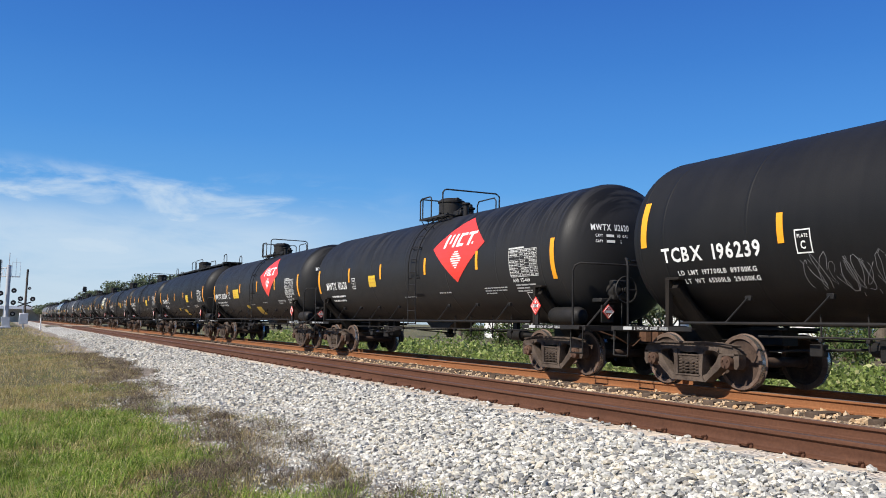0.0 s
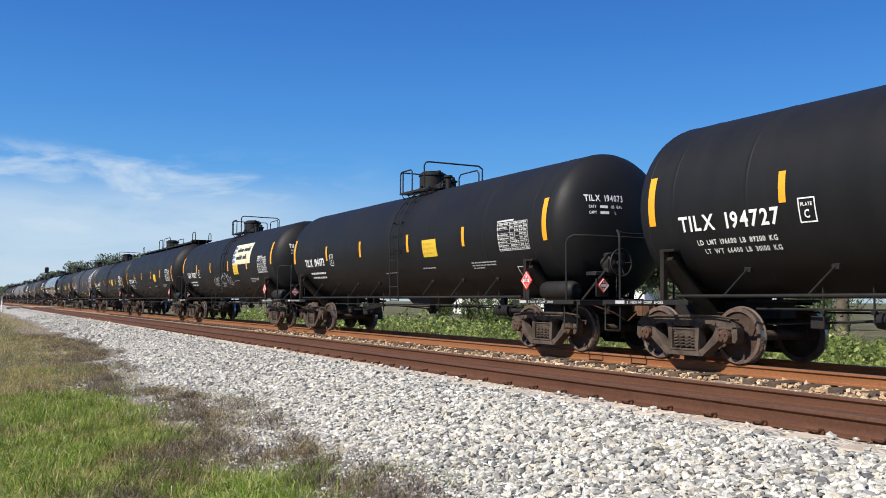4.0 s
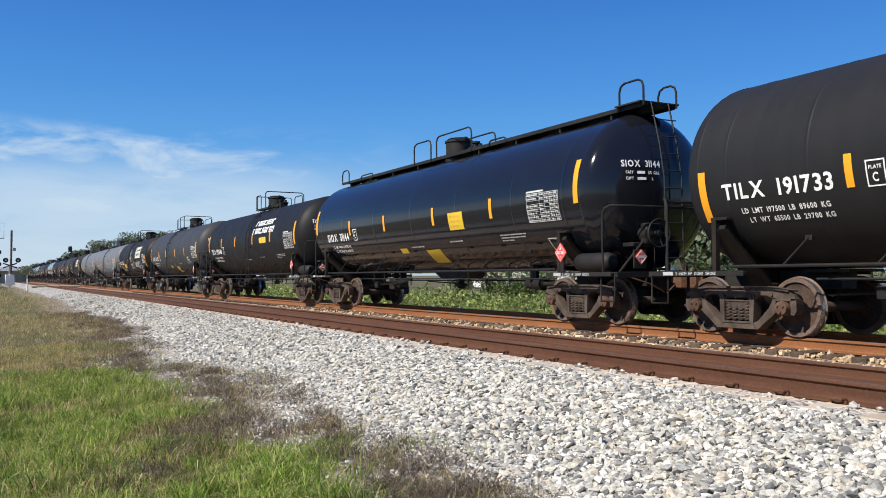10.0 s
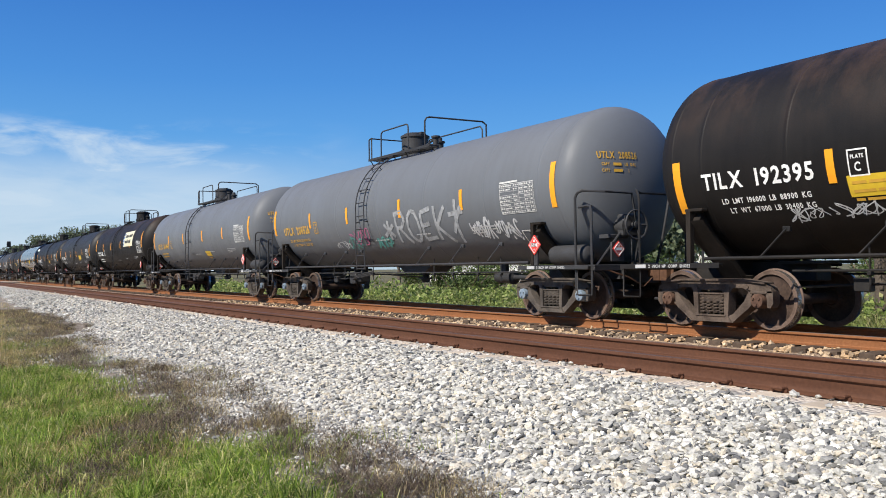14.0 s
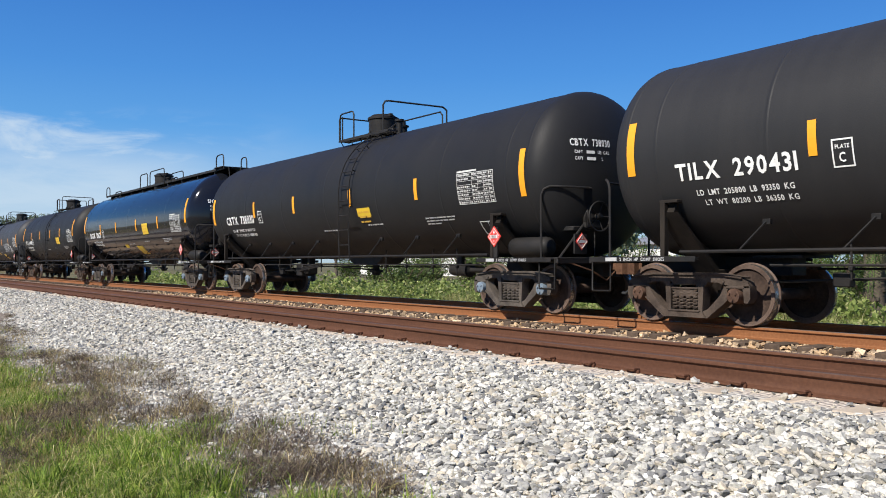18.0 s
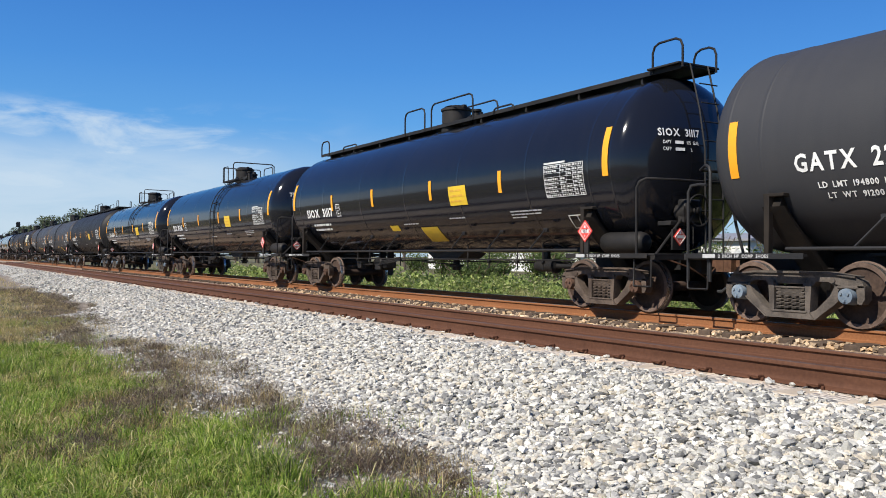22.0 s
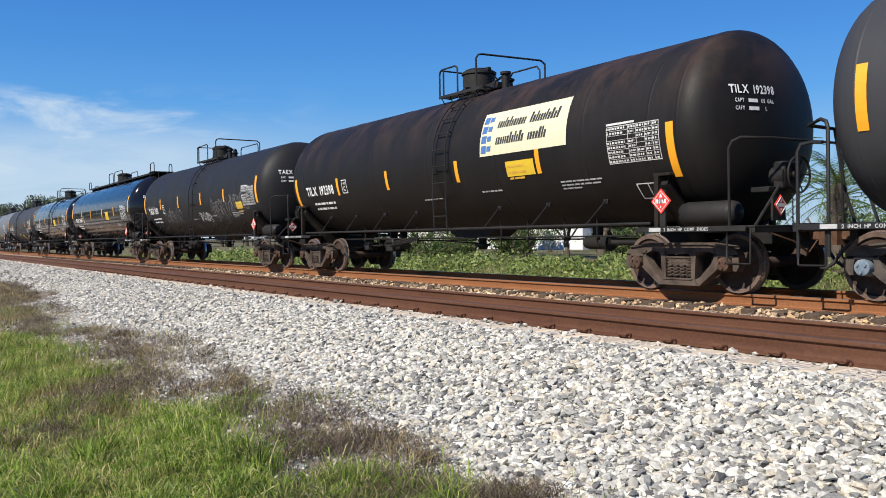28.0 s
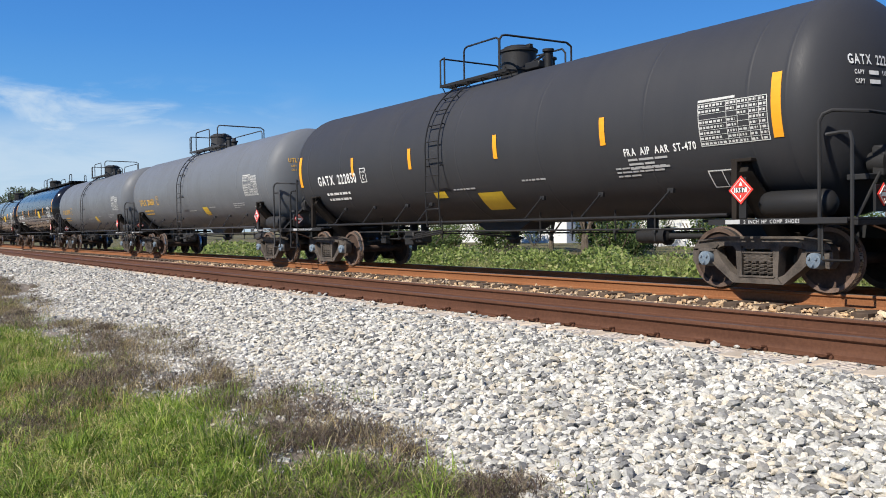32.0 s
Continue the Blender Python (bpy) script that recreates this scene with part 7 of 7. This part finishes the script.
TRAIN = [
    dict(paint="black", mark="TCBX 196239", mark_u=-7.04, mark_w=2.22, label=B_ + " and chalk scribble", label_box=False, extras=[graffiti(1, -4.2, -2.9, 1.5, 2.1, 5, 0.012, SCRIBBLE_GREY)], weights=("LD LMT 197700LB 89700KG", "LT WT 65300LB 29600KG"), **MID),
    dict(paint="streaked", r=1.535, mark="MWTX 112620", mark_u=-6.7, mark_w=2.0, label="black tank car with a red diamond sign", extras=[diamond, rule_print("AAR ST-464", 5.75, 1.98, 0.085, 0.7)], label_at=(-2.75, -2.2, 2.15, 2.5)),
    dict(paint="streaked", r=1.54, mark="MWTX 112724", mark_u=-7.22, mark_w=2.65, mark_h=0.255, label="black tank car with a red diamond and yellow labels", patch=True, extras=[diamond, rule_print("AAR ST-464", 5.75, 1.98, 0.085, 0.7)], label_at=(-3.2, -2.1, 2.12, 2.56), **wt(205700, 93300, 80300, 36400)),
    dict(paint="black", mark="TILX 351794", mark_u=-6.55, mark_w=1.97, label="matt black tank car with a walkway along its crown", patch=True, **TALL, **wt(198300, 89900, 87700, 39800)),
    dict(paint="black", mark="TILX 194727", mark_u=-6.5, mark_w=2.0, label=B_, **W2, **MID, **SHORT, **ROUND),
    dict(paint="black", mark="TILX 194073", label=B_),
    dict(paint="black", mark="TILX 193022", label="black tank car with a cream sign and scribbles", extras=[cream_sign, graffiti(12, -1.6, 1.4, 1.5, 2.2, 7)]),
    dict(paint="black", mark="TILX 352112", mark_u=-6.58, mark_w=1.85, label="matt black tank car with a walkway along its crown", **TALL, **wt(197800, 89700, 88200, 40000)),
    dict(paint="dark", mark="TCBX 304096", mark_u=-7.29, mark_w=2.68, label=D_, deck=(-0.95, 1.4), **wt(195400, 88600, 90600, 41100), **MID),
    dict(mark="GATX 222697", label="grey tank car with a yellow patch and white scribble", extras=[rule_print("FRA AIP"), graffiti(14, 6.75, 7.5, 3.3, 3.95, 5, 0.06), graffiti(15, 6.7, 7.5, 2.75, 3.4, 5, 0.06), graffiti(16, 5.8, 6.6, 2.85, 3.5, 4, 0.05)], **GREY, **W4),
    dict(paint="dark", mark="TILX 191733", mark_u=-6.7, mark_w=2.03, label=B_, cap="rust", **BIG, **SHORT, **ROUND, **wt(197500, 89600, 65500, 29700)),
    dict(paint="gloss", mark="SIOX 31144", mark_u=-6.49, mark_w=1.93, label=S_, patch=True, **TALL, **wt(197800, 89700, 88200, 40000)),
    dict(paint="black", mark="TILX 193940", mark_u=-6.57, mark_w=2.08, label="black tank car with white block lettering", extras=[block_words], label_box=False, **SHORT, **wt(195600, 88750, 67400, 30550)),
    dict(mark="GATX 224915", mark_u=-6.78, label="grey tank car with a yellow patch", extras=[rule_print("FRA AIP")], **GREY, **W1),
    dict(paint="brown", mark="TILX 192395", mark_u=-6.62, mark_w=1.95, label="rust-stained black tank car with a cream sign and graffiti", label_at=(-4.25, -3.1, 1.84, 2.14), cap="rust",
         extras=[cream_sign, graffiti(17, -0.55, 0.3, 2.2, 3.3, 5, 0.04), graffiti(18, -0.4, 0.8, 1.7, 2.15, 5, 0.035), graffiti(19, 1.6, 3.1, 1.75, 2.25, 6, 0.04), graffiti(20, 3.1, 4.9, 1.55, 2.4, 8, 0.036), graffiti(21, -5.2, -3.8, 1.5, 1.8, 5, 0.028)], skip=(3.87,), **MID, **SHORT, **ROUND, **wt(196000, 88900, 67000, 30400)),
    dict(mark="UTLX 208526", label="light grey tank car with graffiti", extras=[big_tag], label_box=False, **PALE, **wt(206500, 93600, 79500, 36100)),
    dict(mark="UTLX 206448", label="light grey tank car with orange markings", label_at=(1.2, 1.9, 1.6, 1.85), **PALE),
    dict(paint="brown", mark="TILX 192402", label="rust-stained black tank car with a cream sign", extras=[cream_sign], label_box=False, **BIG, **SHORT, **ROUND),
    dict(paint="slate", mark="TILX 290431", mark_u=-6.63, mark_w=2.0, label=D_, label_at=(2.3, 3.35, 2.05, 2.35), r=1.585, zc=2.635, **wt(205800, 93350, 80200, 36350)),
    dict(paint="dark", mark="CBTX 738030", mark_u=-6.66, mark_w=2.16, end=7.84, deck=(-0.48, 1.97), ladder=1.2, man=0.36, label=D_ + " and blue bearing caps", cap="blue", rail=0, label_at=(1.6, 2.2, 2.05, 2.25), **BIG, **W3),
    dict(paint="gloss", mark="SIOX 31167", mark_u=-6.49, mark_w=2.0, label=S_, patch=True, cap="blue", **TALL, **wt(197700, 89650, 88300, 40050)),
    dict(paint="dark", mark="TILX 194648", mark_u=-6.43, mark_w=2.12, label=D_, label_at=(2.8, 3.65, 2.05, 2.42), **BIG, **SHORT, **wt(196200, 89000, 66800, 30300)),
    dict(mark="GATX 224826", label="grey tank car with a yellow patch and white scribble", extras=[rule_print("FRA AIP"), graffiti(25, 2.2, 4.4, 1.8, 2.5, 6, 0.05)], **GREY, **W3),
    dict(paint="gloss", mark="SIOX 31117", mark_w=2.0, label=S_, patch=True, **TALL),
    dict(paint="gloss", mark="TILX 192165", **BIG, label="gloss black tank car with yellow strips"),
    dict(paint="gloss", mark="TILX 192144", **BIG, label="gloss black tank car with yellow strips and blue bearing caps", cap="blue"),
    dict(paint="dark", mark="TILX 352123", mark_w=1.75, label="matt dark tank car with a walkway along its crown", cap="blue", **TALL),
    dict(mark="GATX 222730", label="grey tank car with a yellow patch", extras=[rule_print("FRA AIP")], **GREY),
    dict(mark="GATX 224974", label="grey tank car with a yellow patch", extras=[rule_print("FRA AIP")], **GREY, **W1),
    dict(paint="brown", mark="TILX 192398", label="rust-stained black tank car with a cream sign", extras=[cream_sign], label_at=(2.9, 3.75, 2.08, 2.38), **BIG, **SHORT),
    dict(paint="dark", mark="TAEX 2231", mark_w=1.5, label="dark grey tank car covered in thin scribbles", label_at=(5.0, 5.6, 2.0, 2.25), r=1.55, zc=2.63, end=7.23, deck=(-1.25, 1.3), gate=(-1.25, 0.05), ladder=0.25, man=-0.66,
         extras=[graffiti(41, -6.7, -5.2, 2.1, 2.5, 5, 0.02, SCRIBBLE_GREY), graffiti(42, -4.2, -1.6, 1.6, 2.3, 8, 0.02, SCRIBBLE_GREY), graffiti(43, 0.6, 1.9, 1.6, 2.0, 7, 0.028), graffiti(44, 2.2, 4.6, 1.6, 2.5, 7, 0.022, SCRIBBLE_GREY), graffiti(45, 4.5, 6.2, 1.9, 2.6, 5, 0.02, SCRIBBLE_GREY)]),
    dict(paint="gloss", mark="SIOX 31042", mark_w=2.0, label=S_, **TALL),
    dict(paint="gloss", mark="TILX 192131", **BIG, label="gloss black tank car with yellow strips and blue bearing caps", cap="blue"),
    dict(mark="GATX 222850", label="grey tank car with a yellow patch", extras=[rule_print("FRA AIP AAR ST-470", 4.62, 2.08, 0.12, 1.45)], **GREY),
    dict(mark="UTLX 206511", label="light grey tank car with orange markings", label_at=(1.2, 1.7, 1.55, 1.85), stripes=False, **PALE),
    dict(mark="UTLX 206390", label="light grey tank car with orange markings", label_at=(1.2, 1.7, 1.55, 1.85), stripes=False, **PALE),
    dict(paint="gloss", mark="SIOX 31088", mark_w=2.0, label=S_, **TALL),
]
REST = "gloss dark light black black grey dark black light black grey black gloss dark black grey black dark".split()
for colour in REST:
    TRAIN.append(dict(paint=colour, label={"gloss": "gloss black", "dark": "dark grey", "light": "light grey", "black": "matt black", "grey": "grey"}[colour] + " tank car far down the line"))

# on some cars the strips sit lower than on most
LOWER = {8: -0.6, 10: -0.65, 14: -0.65, 29: -0.62, 1: -0.4, 2: -0.4, 3: -0.32, 9: -0.3, 13: -0.28, 33: -0.28, 15: -0.26, 16: -0.26, 26: -0.3, 18: -0.15, 19: -0.25, 22: -0.3, 28: -0.27, 7: -0.35, 5: -0.15, 4: -0.15, 12: -0.15, 30: -0.25, 27: -0.3}
SMALL_LOWER = {8: -0.2, 10: -0.22, 14: -0.3, 29: -0.28, 1: 0.0, 2: 0.0}
for i, dz in LOWER.items():
    TRAIN[i]["stripe_z"] = dz
for i, dz in SMALL_LOWER.items():
    TRAIN[i]["low_z"] = dz
CAR_PITCH = 17.6
# how far each car stands off an even pitch
UNEVEN = {0: 0.04, 1: -0.18, 2: -0.07, 3: -0.17, 4: -0.06, 5: -0.12, 6: -0.15, 7: -0.17, 8: -0.03, 9: -0.15, 10: -0.24, 11: -0.49, 12: -0.25, 13: -0.35, 14: -0.28, 15: -0.33, 16: -0.46, 17: -0.38, 18: -0.24, 19: -0.39, 20: -0.7, 21: -0.57, 22: -0.72, 23: -0.76, 24: -0.69, 25: -0.75, 26: -0.83, 27: -0.4, 28: -0.0, 29: 0.01, 30: 0.1, 31: -0.02, 32: 0.17, 33: 0.35}
cars = []
for i, spec in enumerate(TRAIN):
    spec.setdefault("kind", "ladder")
    car, sets = tank_car(spec, i < 37)
    cars.append((car, sets, -4.15 - CAR_PITCH * i + UNEVEN.get(i, 0.35)))

SURGE = [(0, -0.23), (1, -0.3), (2, 0.24), (3, 0.18), (4, 0.11), (7, -0.04), (8, -0.08), (9, -0.01), (10, 0.05), (11, 0.12), (12, -0.06), (13, 0.0), (14, -0.09), (15, 0.11), (18, 0.05),
         (19, -0.1), (20, -0.07), (21, 0.1), (22, 0.01), (23, 0.12), (24, 0.26), (25, 0.43), (28, 0.08), (29, 0.15), (30, 0.03), (31, 0.1), (32, 0.14)]


def travelled(t):
    """Metres the train has gone: about 64 km/h, gaining a little, with a slight surge."""
    k = max(i for i, (a, _) in enumerate(SURGE[:-1]) if a <= t)
    (a, u), (b, v) = SURGE[k], SURGE[k + 1]
    return 17.70 * t + 0.004 * t * t + u + (v - u) * (t - a) / (b - a)


def motions():
    for n, (car, sets, x0) in enumerate(cars):
        walk(car, [(t, pose(x0 + travelled(t), TRAIN_Y, 0)) for t in range(33)])
        # the wheels turn while they pass close by
        near_t = [k / FPS for k in range(32 * FPS + 1) if -38.0 < x0 + travelled(k / FPS) < 4.0]
        if not near_t:
            continue
        times = ([0.0] if near_t[0] > 0 else []) + near_t + ([32.0] if near_t[-1] < 32 else [])
        for ws, x in sets:
            rows = []
            for t in times:
                u = min(max(t, near_t[0]), near_t[-1])
                rows.append((t, pose(x, 0, WHEEL_R, 0, math.degrees((travelled(u) - travelled(near_t[0])) / WHEEL_R) % 360, 0)))
            walk(ws, rows)


motions()
